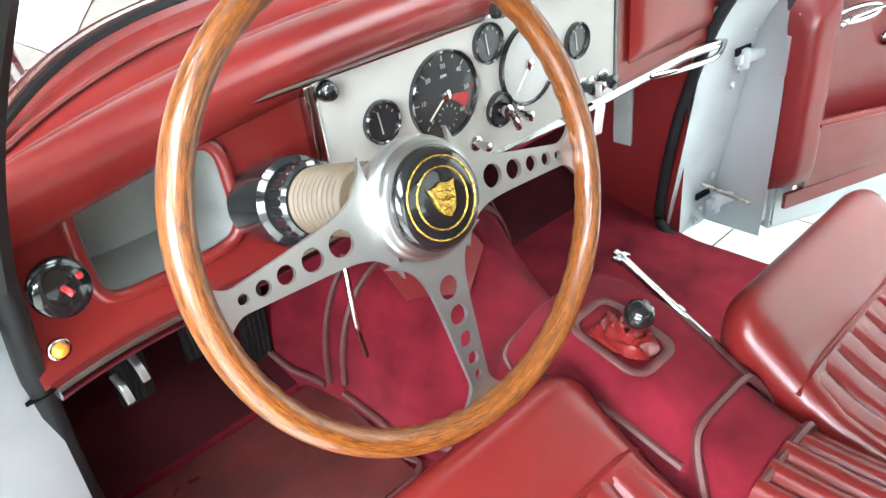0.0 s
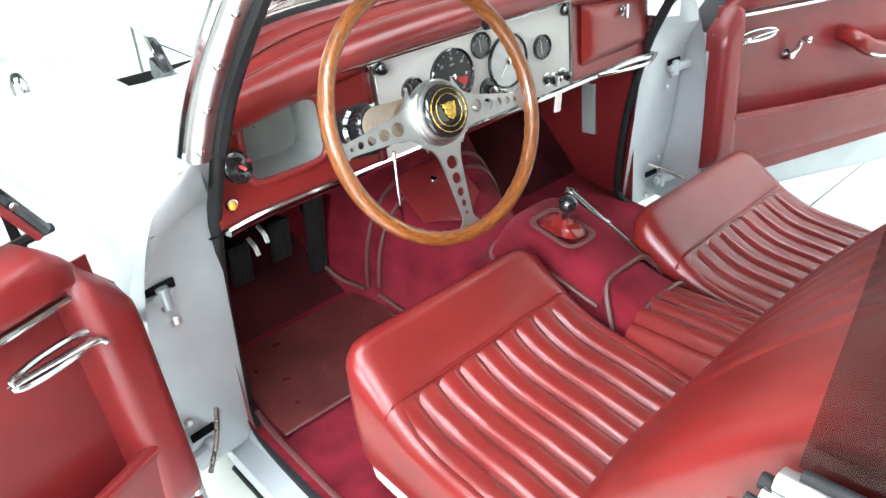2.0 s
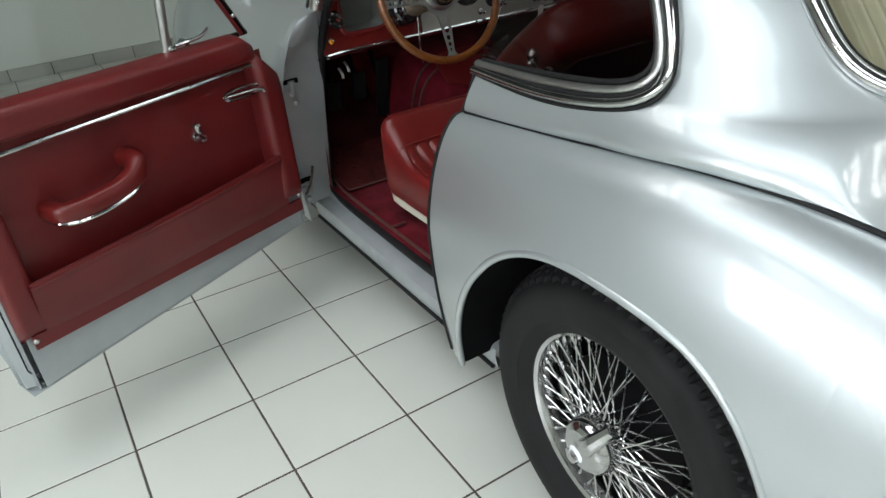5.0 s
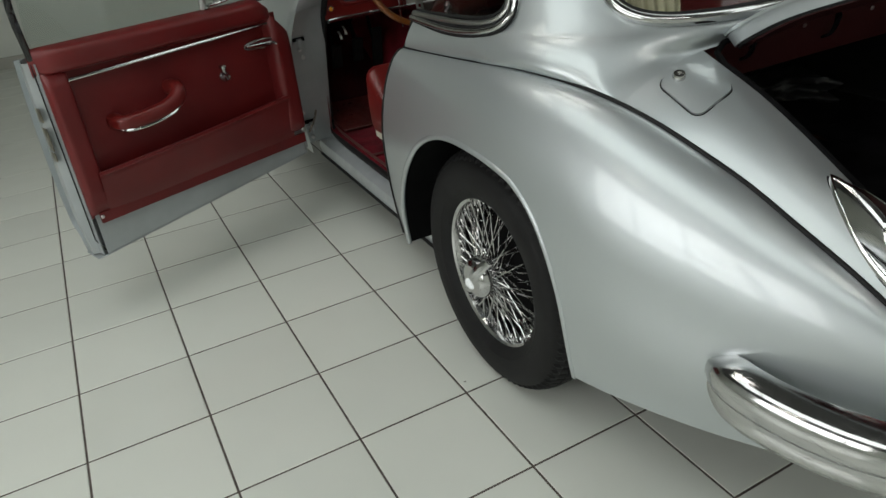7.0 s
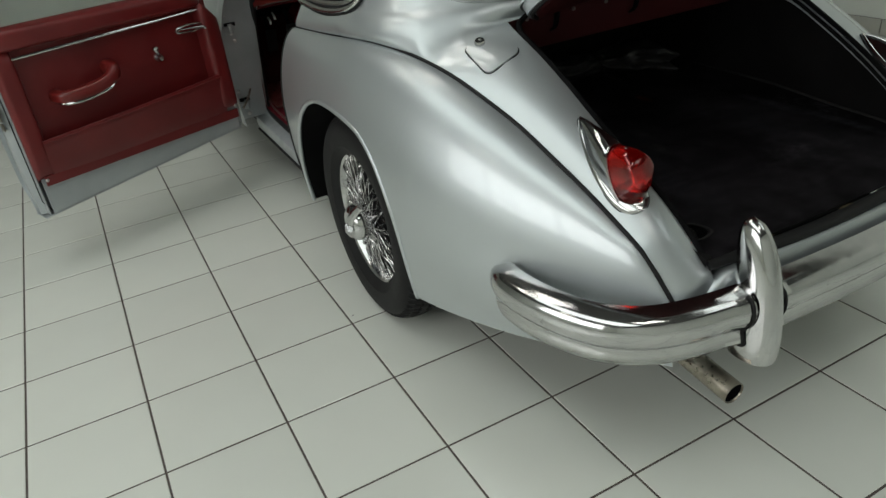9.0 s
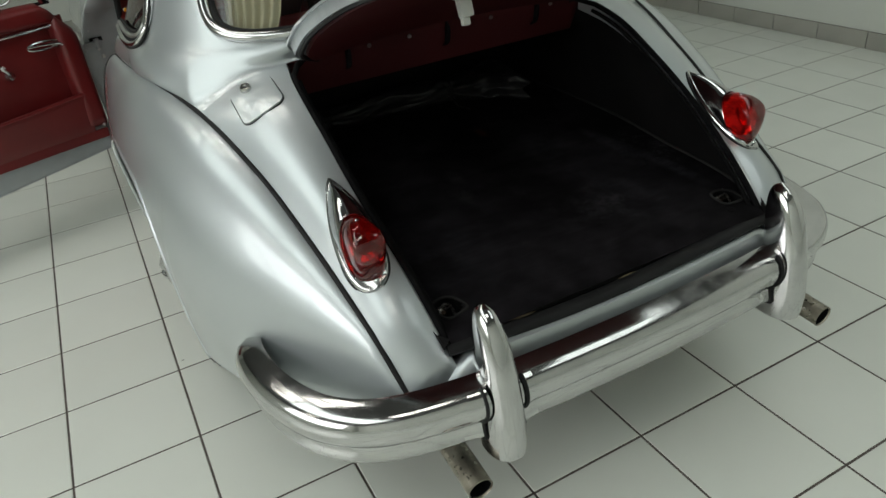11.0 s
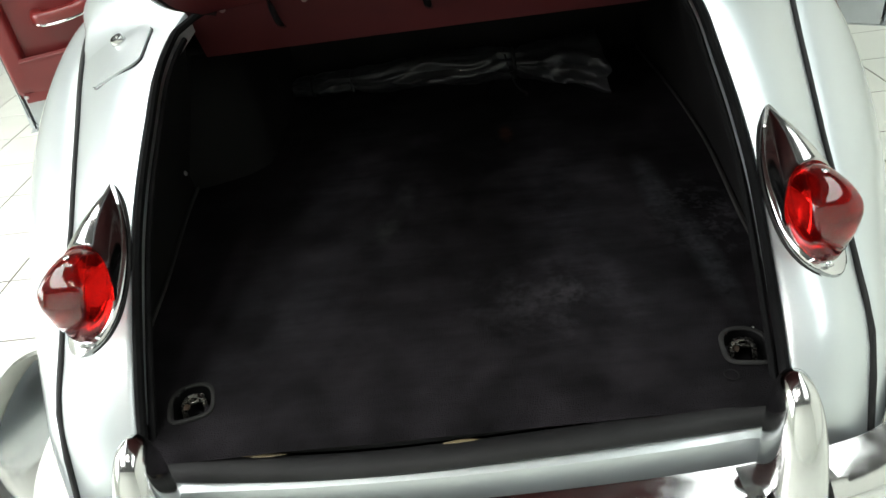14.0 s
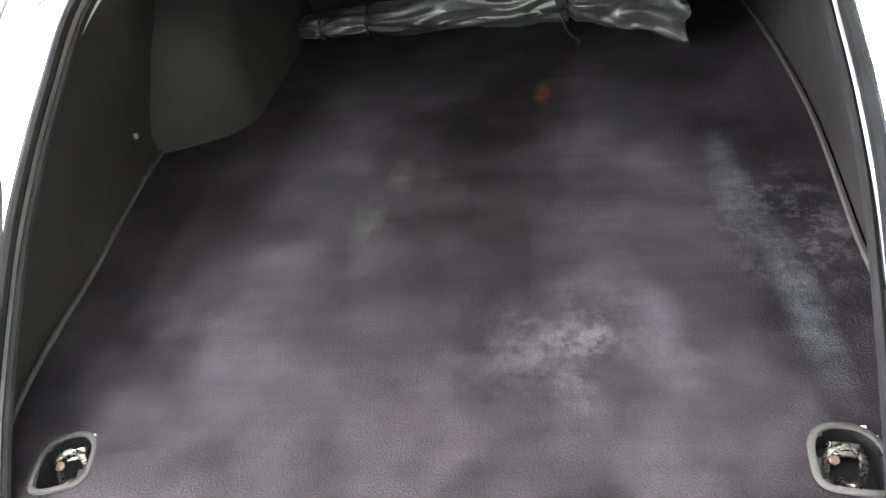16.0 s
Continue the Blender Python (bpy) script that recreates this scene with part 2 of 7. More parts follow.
def sweep(line, profile, closed=False, up=(0, 0, 1), size=None):
    """Profile points (a, b) carried along a line: a sideways, b along up. size(i/n) scales them."""
    rows = []
    n = len(line)
    up = Vector(up)
    for i, p in enumerate(line):
        p = Vector(p)
        a = Vector(line[(i - 1) % n] if (closed or i > 0) else line[0])
        b = Vector(line[(i + 1) % n] if (closed or i < n - 1) else line[-1])
        t = (b - a).normalized()
        side = t.cross(up)
        side = side.normalized() if side.length > 1e-6 else Vector((1, 0, 0))
        u2 = side.cross(t).normalized()
        s = size(i / max(n - 1, 1)) if size else 1
        rows.append([p + side * (x * s) + u2 * (y * s) for x, y in profile])
    return grid(rows, close_u=closed, close_v=True, cap=not closed)


def ring(r, n=10, squash=1.0):
    return [(r * math.cos(2 * math.pi * k / n), squash * r * math.sin(2 * math.pi * k / n)) for k in range(n)]


def tube(points, r, n=10, closed=False, per=6, size=None, squash=1.0, up=(0.03, 0.02, 1)):
    line = smooth_line(points, per, closed) if per > 1 else [Vector(p) for p in points]
    return sweep(line, ring(r, n, squash), closed, up, size)


def lathe(profile, n=32, m=None):
    """Profile (radius, height) turned about the z axis, then moved by m."""
    rows = [[(r * math.cos(2 * math.pi * k / n), r * math.sin(2 * math.pi * k / n), h) for k in range(n)] for r, h in profile]
    bm = grid(rows, close_v=True, cap=True)
    if m is not None:
        bm.transform(m)
    return bm


def box(sx, sy, sz, m=None, bevel=0.004, segs=2):
    bm = bmesh.new()
    bmesh.ops.create_cube(bm, size=1, matrix=Matrix.Diagonal((sx, sy, sz, 1)))
    if bevel:
        bmesh.ops.bevel(bm, geom=bm.edges[:], offset=min(bevel, sx * 0.45, sy * 0.45, sz * 0.45), segments=segs, affect="EDGES", profile=0.6)
    if m is not None:
        bm.transform(m)
    return bm


def merge(*bms):
    out = bmesh.new()
    for b in bms:
        me = bpy.data.meshes.new("tmp")
        b.to_mesh(me)
        b.free()
        out.from_mesh(me)
        bpy.data.meshes.remove(me)
    return out


def flipped(bm):
    """Mirror image across the car's centre plane."""
    bm.transform(Matrix.Diagonal((-1, 1, 1, 1)))
    bmesh.ops.reverse_faces(bm, faces=bm.faces[:])
    return bm


def aim(at, direction, roll=0.0):
    """A pose at a place with its z axis along a direction."""
    return Matrix.Translation(at) @ Vector(direction).to_track_quat("Z", "Y").to_matrix().to_4x4() @ pose(0, 0, 0, 0, 0, roll)


def plate(outline, m, depth, bevel=0.0):
    """A flat outline (x, y) raised by depth along z, at the pose m."""
    bm = bmesh.new()
    f = bm.faces.new([bm.verts.new((x, y, 0)) for x, y in outline])
    g = bmesh.ops.extrude_face_region(bm, geom=[f])
    bmesh.ops.translate(bm, verts=[v for v in g["geom"] if isinstance(v, bmesh.types.BMVert)], vec=(0, 0, depth))
    bmesh.ops.recalc_face_normals(bm, faces=bm.faces[:])
    if bevel:
        top = [e for e in bm.edges if all(abs(v.co.z - depth) < 1e-7 for v in e.verts)]
        bmesh.ops.bevel(bm, geom=top, offset=bevel, segments=3, affect="EDGES", profile=0.5)
    bm.transform(m)
    return bm


def round_rect(w, h, r, n=6):
    out = []
    for cx, cy, a0 in ((w / 2 - r, h / 2 - r, 0), (-w / 2 + r, h / 2 - r, 90), (-w / 2 + r, -h / 2 + r, 180), (w / 2 - r, -h / 2 + r, 270)):
        out += [(cx + r * math.cos(radians(a0 + 90 * k / n)), cy + r * math.sin(radians(a0 + 90 * k / n))) for k in range(n + 1)]
    return out


def lerp(a, b, t):
    return Vector(a).lerp(Vector(b), t)


# ---- the room ----
X0, X1, Y0, Y1, ZC = -5.2, 3.28, -5.0, 6.1, 3.7
TILE, TX, TY = 0.33, -0.882, -0.009


def slab(name, x0, x1, y0, y1, z0, z1, material, label, kind="structure", bevel=0.0):
    ob = link_mesh(name, box(x1 - x0, y1 - y0, z1 - z0, pose((x0 + x1) / 2, (y0 + y1) / 2, (z0 + z1) / 2), bevel), material)
    return tagged(ob, label, name.split("_")[0], kind=kind)


floor = slab("floor", X0 - 0.2, X1 + 0.2, Y0 - 0.2, Y1 + 0.2, -0.2, -0.0013, M_GROUT, "white glazed square floor tiles with thin dark grout joints")
slab("wall_east", X1, X1 + 0.2, Y0 - 0.2, Y1 + 0.2, 0, ZC, M_WHITE, "plain white painted showroom wall")
slab("wall_north", X0, X1, Y1, Y1 + 0.2, 0, ZC, M_WHITE, "plain white painted showroom wall")
# Unseen south wall, made white to bounce light into the boot.
slab("wall_south", X0, X1, Y0 - 0.2, Y0, 0, ZC, M_WHITE, "plain white painted showroom wall")


def wall_with_openings(name, x0, x1, spans, zlo, zhi, label):
    """A wall across x, with window openings between given y spans."""
    bms, y = [], Y0 - 0.2
    for a, b in spans:
        bms.append(box(x1 - x0, a - y, ZC, pose((x0 + x1) / 2, (a + y) / 2, ZC / 2), 0))
        bms.append(box(x1 - x0, b - a, zlo, pose((x0 + x1) / 2, (a + b) / 2, zlo / 2), 0))
        bms.append(box(x1 - x0, b - a, ZC - zhi, pose((x0 + x1) / 2, (a + b) / 2, (ZC + zhi) / 2), 0))
        y = b
    bms.append(box(x1 - x0, Y1 + 0.2 - y, ZC, pose((x0 + x1) / 2, (Y1 + 0.2 + y) / 2, ZC / 2), 0))
    return tagged(link_mesh(name, merge(*bms), M_WHITE), label, "wall", kind="structure")


# Unseen windows, added to give the broad soft light from the west.
SPANS = [(-3.75, -2.75), (-2.65, -1.65), (-1.55, -0.55), (-0.45, 0.55)]
ZLO, ZHI = 1.3, 3.5
wall_with_openings("wall_west", X0 - 0.2, X0, SPANS, ZLO, ZHI, "white painted showroom wall, out of view, with added paned windows")
for k, (a, b) in enumerate(SPANS):
    win = tagged(link_mesh(f"window_{k + 1}", box(0.05, b - a, 0.05, pose(X0 - 0.1, (a + b) / 2, ZLO + 0.025), 0.004), M_CREAM), "cream steel frame of an added window, out of view", "window", kind="structure")
    for j in range(4):
        part("glazing_bar", box(0.03, 0.03, ZHI - ZLO, pose(X0 - 0.1, a + (b - a) * j / 3, (ZLO + ZHI) / 2), 0.003), M_CREAM, win)
    for j in range(1, 5):
        part("glazing_bar", box(0.03, b - a, 0.03, pose(X0 - 0.1, (a + b) / 2, ZLO + (ZHI - ZLO) * j / 4), 0.003), M_CREAM, win)
    area_lamp("added_window_light", (X0 - 0.16, (a + b) / 2, (ZLO + ZHI) / 2), (X0 + 1, (a + b) / 2, (ZLO + ZHI) / 2 - 0.2), b - a, ZHI - ZLO, WINDOW_WATTS, (1.0, 0.98, 0.95))

# ceiling with two long rooflights and four pairs of small paned skylights
# The second long rooflight is unseen, added to brighten the east side.
LIGHTS = [(-3.3, -1.7, -3.6, 1.2, 0), (1.2, 2.4, -3.6, 1.6, 1), (-2.75, -2.30, 1.32, 2.0, 2), (-2.15, -1.70, 1.32, 2.0, 2), (-4.80, -4.35, -0.8, 0.0, 2), (-4.20, -3.75, -0.8, 0.0, 2), (-1.50, -1.05, 0.7, 1.5, 2), (-0.90, -0.45, 0.7, 1.5, 2), (-1.15, -0.70, -2.75, -1.95, 2), (-0.55, -0.10, -2.75, -1.95, 2)]
cuts_x = sorted({X0 - 0.2, X1 + 0.2, *[v for L in LIGHTS for v in L[:2]]})
cuts_y = sorted({Y0 - 0.2, Y1 + 0.2, *[v for L in LIGHTS for v in L[2:4]]})
bms = []
for xa, xb in zip(cuts_x, cuts_x[1:]):
    for ya, yb in zip(cuts_y, cuts_y[1:]):
        cx, cy = (xa + xb) / 2, (ya + yb) / 2
        if not any(L[0] < cx < L[1] and L[2] < cy < L[3] for L in LIGHTS):
            bms.append(box(xb - xa, yb - ya, 0.2, pose(cx, cy, ZC + 0.1), 0))
tagged(link_mesh("ceiling", merge(*bms), M_CEIL), "plain dark grey ceiling with rooflight openings", "ceiling", kind="structure")
for k, (a, b, c, d, sort) in enumerate(LIGHTS):
    bars = 6 if sort < 2 else 3
    rl = tagged(link_mesh(f"window_{k + 5}", merge(*[box(b - a, 0.045, 0.06, pose((a + b) / 2, c + (d - c) * j / bars, ZC + 0.06), 0.004) for j in range(bars + 1)]), M_CREAM), "white rooflight glazing bars", "window", kind="structure")
    if sort == 2:
        for j in range(4):
            part("glazing_bar", box(0.045, d - c, 0.05, pose(a + (b - a) * j / 3, (c + d) / 2, ZC + 0.065), 0.004), M_CREAM, rl)
    area_lamp("rooflight_daylight", ((a + b) / 2, (c + d) / 2, ZC + 0.16), ((a + b) / 2, (c + d) / 2, 0), b - a, d - c, ROOF_WATTS[sort], (0.96, 1.0, 0.93) if sort < 2 else (1.0, 0.96, 0.90))

# skirting tiles along the walls that are seen
skirt_e = tagged(link_mesh("baseboard_1", box(0.004, Y1 - Y0, 0.1, pose(X1 - 0.002, (Y0 + Y1) / 2, 0.05), 0), M_GROUT), "beige ceramic skirting tiles", "baseboard", kind="structure")
skirt_n = tagged(link_mesh("baseboard_2", box(X1 - X0, 0.004, 0.1, pose((X0 + X1) / 2, Y1 - 0.002, 0.05), 0), M_GROUT), "beige ceramic skirting tiles", "baseboard", kind="structure")
sk_mesh = None
for k in range(int((Y1 - Y0) / TILE)):
    ob = part("tile", box(0.010, TILE - 0.006, 0.098, None, 0.003), M_SKIRT, skirt_e) if sk_mesh is None else new("tile", sk_mesh)
    sk_mesh = ob.data
    ob.parent = skirt_e
    ob.matrix_world = pose(X1 - 0.009, Y0 + TILE * (k + 0.5), 0.05)
for k in range(int((X1 - X0) / TILE)):
    ob = new("tile", sk_mesh)
    ob.parent = skirt_n
    ob.matrix_world = pose(X0 + TILE * (k + 0.5), Y1 - 0.009, 0.05, 0, 0, 90)

# ---- the car: body surfaces ----
car = thing("car", "silver vintage sports coupe with red leather interior, doors and boot open", "car")

seam = table([-1.04, -0.97, -0.89, -0.81, -0.71, -0.62, -0.51, -0.40, -0.26, -0.10, 0.15, 0.50],
             [0.508, 0.528, 0.540, 0.551, 0.565, 0.580, 0.602, 0.627, 0.661, 0.697, 0.722, 0.742],
             [0.490, 0.582, 0.633, 0.677, 0.725, 0.770, 0.815, 0.855, 0.888, 0.903, 0.889, 0.868])
wide = table([-1.04, -0.95, -0.85, -0.70, -0.50, -0.25, 0.0, 0.25, 0.50],
             [0.530, 0.585, 0.640, 0.710, 0.783, 0.828, 0.846, 0.845, 0.822],
             [0.400, 0.420, 0.430, 0.460, 0.500, 0.540, 0.560, 0.575, 0.600])
low = table([-1.04, -0.85, -0.65, -0.40, 0.0, 0.45, 0.50],
            [0.500, 0.600, 0.690, 0.790, 0.805, 0.800, 0.785],
            [0.330, 0.300, 0.275, 0.275, 0.270, 0.255, 0.255])
boot_edge = table([-1.035, -0.985, -0.924, -0.853, -0.778, -0.695, -0.607, -0.50, -0.42, -0.335],
                  [0.415, 0.420, 0.426, 0.434, 0.442, 0.446, 0.446, 0.446, 0.440, 0.425],
                  [0.540, 0.590, 0.642, 0.692, 0.740, 0.789, 0.838, 0.891, 0.918, 0.940])
ARCH_Y0, ARCH_Y1 = -0.385, 0.440


def arch_top(y):
    c, h = (ARCH_Y0 + ARCH_Y1) / 2, (ARCH_Y1 - ARCH_Y0) / 2
    k = abs(y - c) / h
    n = 2.3 if y > c else 2.3 + 0.7 * min(1, k * 2)
    return 0.10 + 0.63 * (1 - k**n) ** (1 / n) if k < 1 else 0


def wing_point(y, u):
    """Rear wing: u from 0 at the seam over the widest line (0.6) to the sill (1). Left side has negative x."""
    xs, zs = seam(y)
    xo, zo = wide(y)
    xb, zb = low(y)
    if u < 0.6:
        t = u / 0.6
        p = [(xs, zs), (xs + 0.52 * (xo - xs), zs + 0.006), (xo, zo + 0.58 * (zs - zo)), (xo, zo)]
    else:
        t = (u - 0.6) / 0.4
        p = [(xo, zo), (xo, zo - 0.5 * (zo - zb)), (xb + 0.012, zb + 0.08), (xb, zb)]
    a = [(1 - t) ** 3, 3 * t * (1 - t) ** 2, 3 * t * t * (1 - t), t**3]
    x = sum(w * q[0] for w, q in zip(a, p))
    z = sum(w * q[1] for w, q in zip(a, p))
    lean = 0.045 * min(max((y - 0.30) / 0.20, 0), 1) * min(max((zs - z) / 0.25, 0), 1)
    return Vector((-x, y + lean, z))


def wing_cut(y):
    top = arch_top(y)
    if top <= 0.27:
        return 1.0
    lo, hi = 0.05, 1.0
    for _ in range(30):
        mid = (lo + hi) / 2
        if wing_point(y, mid).z > top:
            lo = mid
        else:
            hi = mid
    return lo


ys = sorted(set([round(v, 4) for v in np.linspace(-1.04, 0.47, 64)] + [round(ARCH_Y0 + d, 4) for d in (-0.001, 0.0005, 0.003, 0.008, 0.016, 0.03)] + [round(ARCH_Y1 - d, 4) for d in (-0.001, 0.0005, 0.003, 0.008, 0.016, 0.03)]))
NU = 40


def wing_bm():
    rows = []
    for y in ys:
        cut = wing_cut(y)
        rows.append([wing_point(y, cut * k / NU) for k in range(NU + 1)])
    return grid(rows)


def arch_line(off=0.0):
    pts = []
    for k in range(61):
        y = ARCH_Y0 + 0.0006 + (ARCH_Y1 - ARCH_Y0 - 0.0012) * (0.5 - 0.5 * math.cos(math.pi * k / 60))
        pts.append(wing_point(y, wing_cut(y)) + Vector((off, 0, 0)))
    foot_r, foot_f = wing_point(ARCH_Y0 - 0.002, 1.0), wing_point(ARCH_Y1 + 0.002, 1.0)
    return [foot_r + Vector((off, 0, 0))] + pts + [foot_f + Vector((off, 0, 0))]


def deck_point(y, v):
    """Strip of body between the wing seam (v = 0) and the boot opening (v = 1)."""
    xs, zs = seam(y)
    xe, ze = boot_edge(min(max(y, -1.035), -0.335))
    bulge = 0.016 * math.sin(math.pi * v)
    x = xs + (xe - xs) * v
    z = zs + (ze - zs) * v
    return Vector((-x - 0.25 * bulge, y - 0.3 * bulge, z + bulge))


def deck_bm():
    rows = [[deck_point(y, k / 16) for k in range(17)] for y in np.linspace(-1.04, -0.335, 44)]
    tail = rows[0]
    rows = [[p + Vector((0.010 * e, -0.010 * math.sin(math.pi / 2 * e) + 0.03 * max(0, e - 0.5), min(0, 0.49 - 0.11 * e - p.z) * e)) for p in tail] for e in (1.0, 0.75, 0.5, 0.25)] + rows
    for row in rows:
        p = row[-1]
        row.append(p + Vector((0.006, 0.0, -0.010)))
        row.append(p + Vector((0.008, 0.0, -0.035)))
    return grid(rows)


def both(name, make, material, parent=car, label="", angle=50):
    part(name, make(), material, parent, label, angle)
    part(name, flipped(make()), material, parent, label, angle)


both("rear_wing", wing_bm, M_PAINT, label="silver painted swelling rear wing")
both("rear_deck", deck_bm, M_PAINT, label="silver painted panel beside the boot opening")
both("wing_beading", lambda: tube([wing_point(y, 0) + Vector((0, 0, 0.001)) for y in np.linspace(-1.035, 0.46, 40)], 0.0055, 8, per=1), M_RUBBER, label="black wing beading")
both("wheel_arch_bead", lambda: tube(arch_line(0.004), 0.008, 8, per=1, up=(1, 0, 0)), M_PAINT)


def arch_liner():
    line = arch_line(0.012)
    rows = []
    for p in line:
        rows.append([p + Vector((d, 0, 0)) for d in (0, 0.08, 0.2, 0.27)])
    return grid(rows)


both("wheel_well", arch_liner, M_DARK, label="black wheel well lining")


def well_back():
    line = arch_line(0.0)
    bm = bmesh.new()
    bm.faces.new([bm.verts.new((-0.567, p.y, p.z)) for p in line])
    return bm


both("wheel_well_back", well_back, M_DARK)


# tail panel below the boot opening
def tail_bm():
    rows = []
    for k in range(33):
        x = -0.508 + 1.016 * k / 32
        c = 1 - (x / 0.508) ** 2
        zt = 0.543 - 0.10 * max(0, (abs(x) - 0.37) / 0.14)
        rows.append([Vector((x, y - 0.03 * c, z)) for y, z in ((-1.005, min(0.528, zt - 0.01)), (-1.03, min(0.545, zt)), (-1.045, min(0.540, zt - 0.006)), (-1.052, min(0.520, zt - 0.02)), (-1.050, 0.46), (-1.035, 0.38), (-0.99, 0.325), (-0.93, 0.30))])
    return grid(rows)


part("tail_panel", tail_bm(), M_PAINT, car, "silver painted tail panel under the boot opening")


# greenhouse: rings from the waist to the roof crown; k runs 0..1 round from the left door edge over the tail to the right door edge
def waist_ring(k):
    """Lower edge: the seam, then across the deck to the boot opening's upper edge."""
    s = -1 if k < 0.5 else 1
    d = min(k, 1 - k) * 2
    if d < 0.55:
        y = 0.46 - (0.46 + 0.335) * d / 0.55
        p = wing_point(y, 0)
    elif d < 0.75:
        p = deck_point(-0.335, (d - 0.55) / 0.2)
    else:
        t = (d - 0.75) / 0.25
        p = Vector((-0.425 * (1 - t), -0.335 - 0.03 * math.sin(t * math.pi / 2), 0.940 + 0.028 * math.sin(t * math.pi / 2)))
    return Vector((p.x if s < 0 else -p.x, p.y, p.z))


LEVELS = table([0.0, 0.18, 0.30, 0.62, 0.85, 1.0],   # height share: half width, tail end, height
               [0.712, 0.694, 0.672, 0.588, 0.490, 0.36],
               [-0.375, -0.362, -0.315, -0.085, 0.14, 0.36],
               [0.985, 1.000, 1.040, 1.220, 1.330, 1.375])


def plan_ring(k, h):
    """A ring of the greenhouse at height share h."""
    w, tail, z = LEVELS(h)
    s = -1 if k < 0.5 else 1
    d = min(k, 1 - k) * 2
    cy = 0.16 + 0.25 * h
    z -= 0.034 * (1 - d) * (1 - h)
    n = 3.0 - 0.3 * h
    if d < 0.25:
        return Vector((s * w * (1 - 0.010 * (1 - d / 0.25)), 0.46 + (cy - 0.46) * d / 0.25, z))
    a = (d - 0.25) / 0.75 * math.pi / 2
    x = w * math.cos(a) ** (2 / n)
    y = cy - (cy - tail) * math.sin(a) ** (2 / n)
    return Vector((s * x, y, z + 0.02 * h * math.sin(a)))


def in_window(k, h):
    """Window openings in ring coordinates: the two quarter lights and the backlight; below 1 is open."""
    d = min(k, 1 - k) * 2
    q = (abs((d - 0.0) / 0.378) ** 3.6 + abs((h - 0.455) / 0.315) ** 2.9)
    r = (abs((1 - d) / 0.41) ** 5 + abs((h - 0.52) / 0.33) ** 4)
    return min(q, r)


KS = [i / 220 for i in range(221)]
HS = [0.0, 0.05, 0.10] + [0.10 + 0.9 * i / 60 for i in range(1, 61)]


def cabin_bm():
    rows = []
    for k in KS:
        a = waist_ring(k)
        top, over = plan_ring(k, HS[2]), plan_ring(k, HS[2] + 0.06)
        rise = (over - top).normalized()
        run = math.hypot(top.x - a.x, top.y - a.y)
        foot_z = min(a.z + 0.25 * run, a.z + 0.7 * (top.z - a.z))
        corner = top - rise * ((top.z - foot_z) / max(rise.z, 0.2))
        p1, p2 = lerp(a, corner, 0.75), lerp(top, corner, 0.6)
        d = min(k, 1 - k) * 2
        if 0.40 < d < 0.86:
            w = min(1, (d - 0.40) / 0.15, (0.86 - d) / 0.11)
            v = min(max((d - 0.55) / 0.2, 0), 1)
            along = (deck_point(-0.335, v) - deck_point(-0.365, v)).normalized()
            if a.x > 0:
                along.x = -along.x
            p1 = lerp(p1, a + along * max(run, 0.03) * 0.6, w * w * (3 - 2 * w))
        fillet = [a * (1 - t) ** 3 + p1 * 3 * t * (1 - t) ** 2 + p2 * 3 * t * t * (1 - t) + top * t**3 for t in np.linspace(0, 1, 9)]
        rows.append(fillet + [plan_ring(k, h) for h in HS[3:]])
    bm = bmesh.new()
    vs = [[bm.verts.new(p) for p in row] for row in rows]
    for i in range(len(KS) - 1):
        for j in range(len(rows[0]) - 1):
            if j >= 8:
                km, hm = (KS[i] + KS[i + 1]) / 2, (HS[j - 6] + HS[j - 5]) / 2
                if in_window(km, hm) < 1:
                    continue
            bm.faces.new((vs[i][j], vs[i + 1][j], vs[i + 1][j + 1], vs[i][j + 1]))
    bmesh.ops.recalc_face_normals(bm, faces=bm.faces[:])
    return bm


part("rear_body", cabin_bm(), M_PAINT, car, "silver painted rear quarter panels and window pillars", 60)


def roof_bm(lift=0.0):
    """The roof: from the top ring of the tail forward to the windscreen header."""
    rows = []
    for i in range(25):
        t = i / 24
        row = []
        for j in range(33):
            s = -1 + 2 * j / 32
            if t < 0.45:
                q = t / 0.45
                y = plan_ring(0.5 + 0.5 * s, 1.0).y * (1 - q) + q * 0.46
                w = 0.36
                z = 1.375 + 0.02 * q
            else:
                q = (t - 0.45) / 0.55
                y = 0.46 + 0.72 * q
                w = 0.36
                z = 1.395 - 0.06 * q * q
            row.append(Vector((s * w, y, z + 0.02 * (1 - s * s) + lift)))
        rows.append(row)
    return grid(rows)


def roof_side_bm():
    """The side of the roof above the door, out to the drip rail."""
    rows = []
    for i in range(21):
        q = i / 20
        y = 0.46 + 0.75 * q
        z = 1.395 - 0.06 * q * q
        rows.append([Vector((-0.355, y, z)), Vector((-0.43, y, z - 0.016)), Vector((-0.49, y, z - 0.05)), Vector((-0.515, y, z - 0.095)), Vector((-0.518, y, z - 0.115)), Vector((-0.505, y, z - 0.12))])
    return grid(rows)


part("roof", roof_bm(), M_PAINT, car, "silver painted roof")
both("roof_side", roof_side_bm, M_PAINT)
part("headlining", roof_bm(-0.03), M_HEADLIN, car, "fawn cloth headlining")


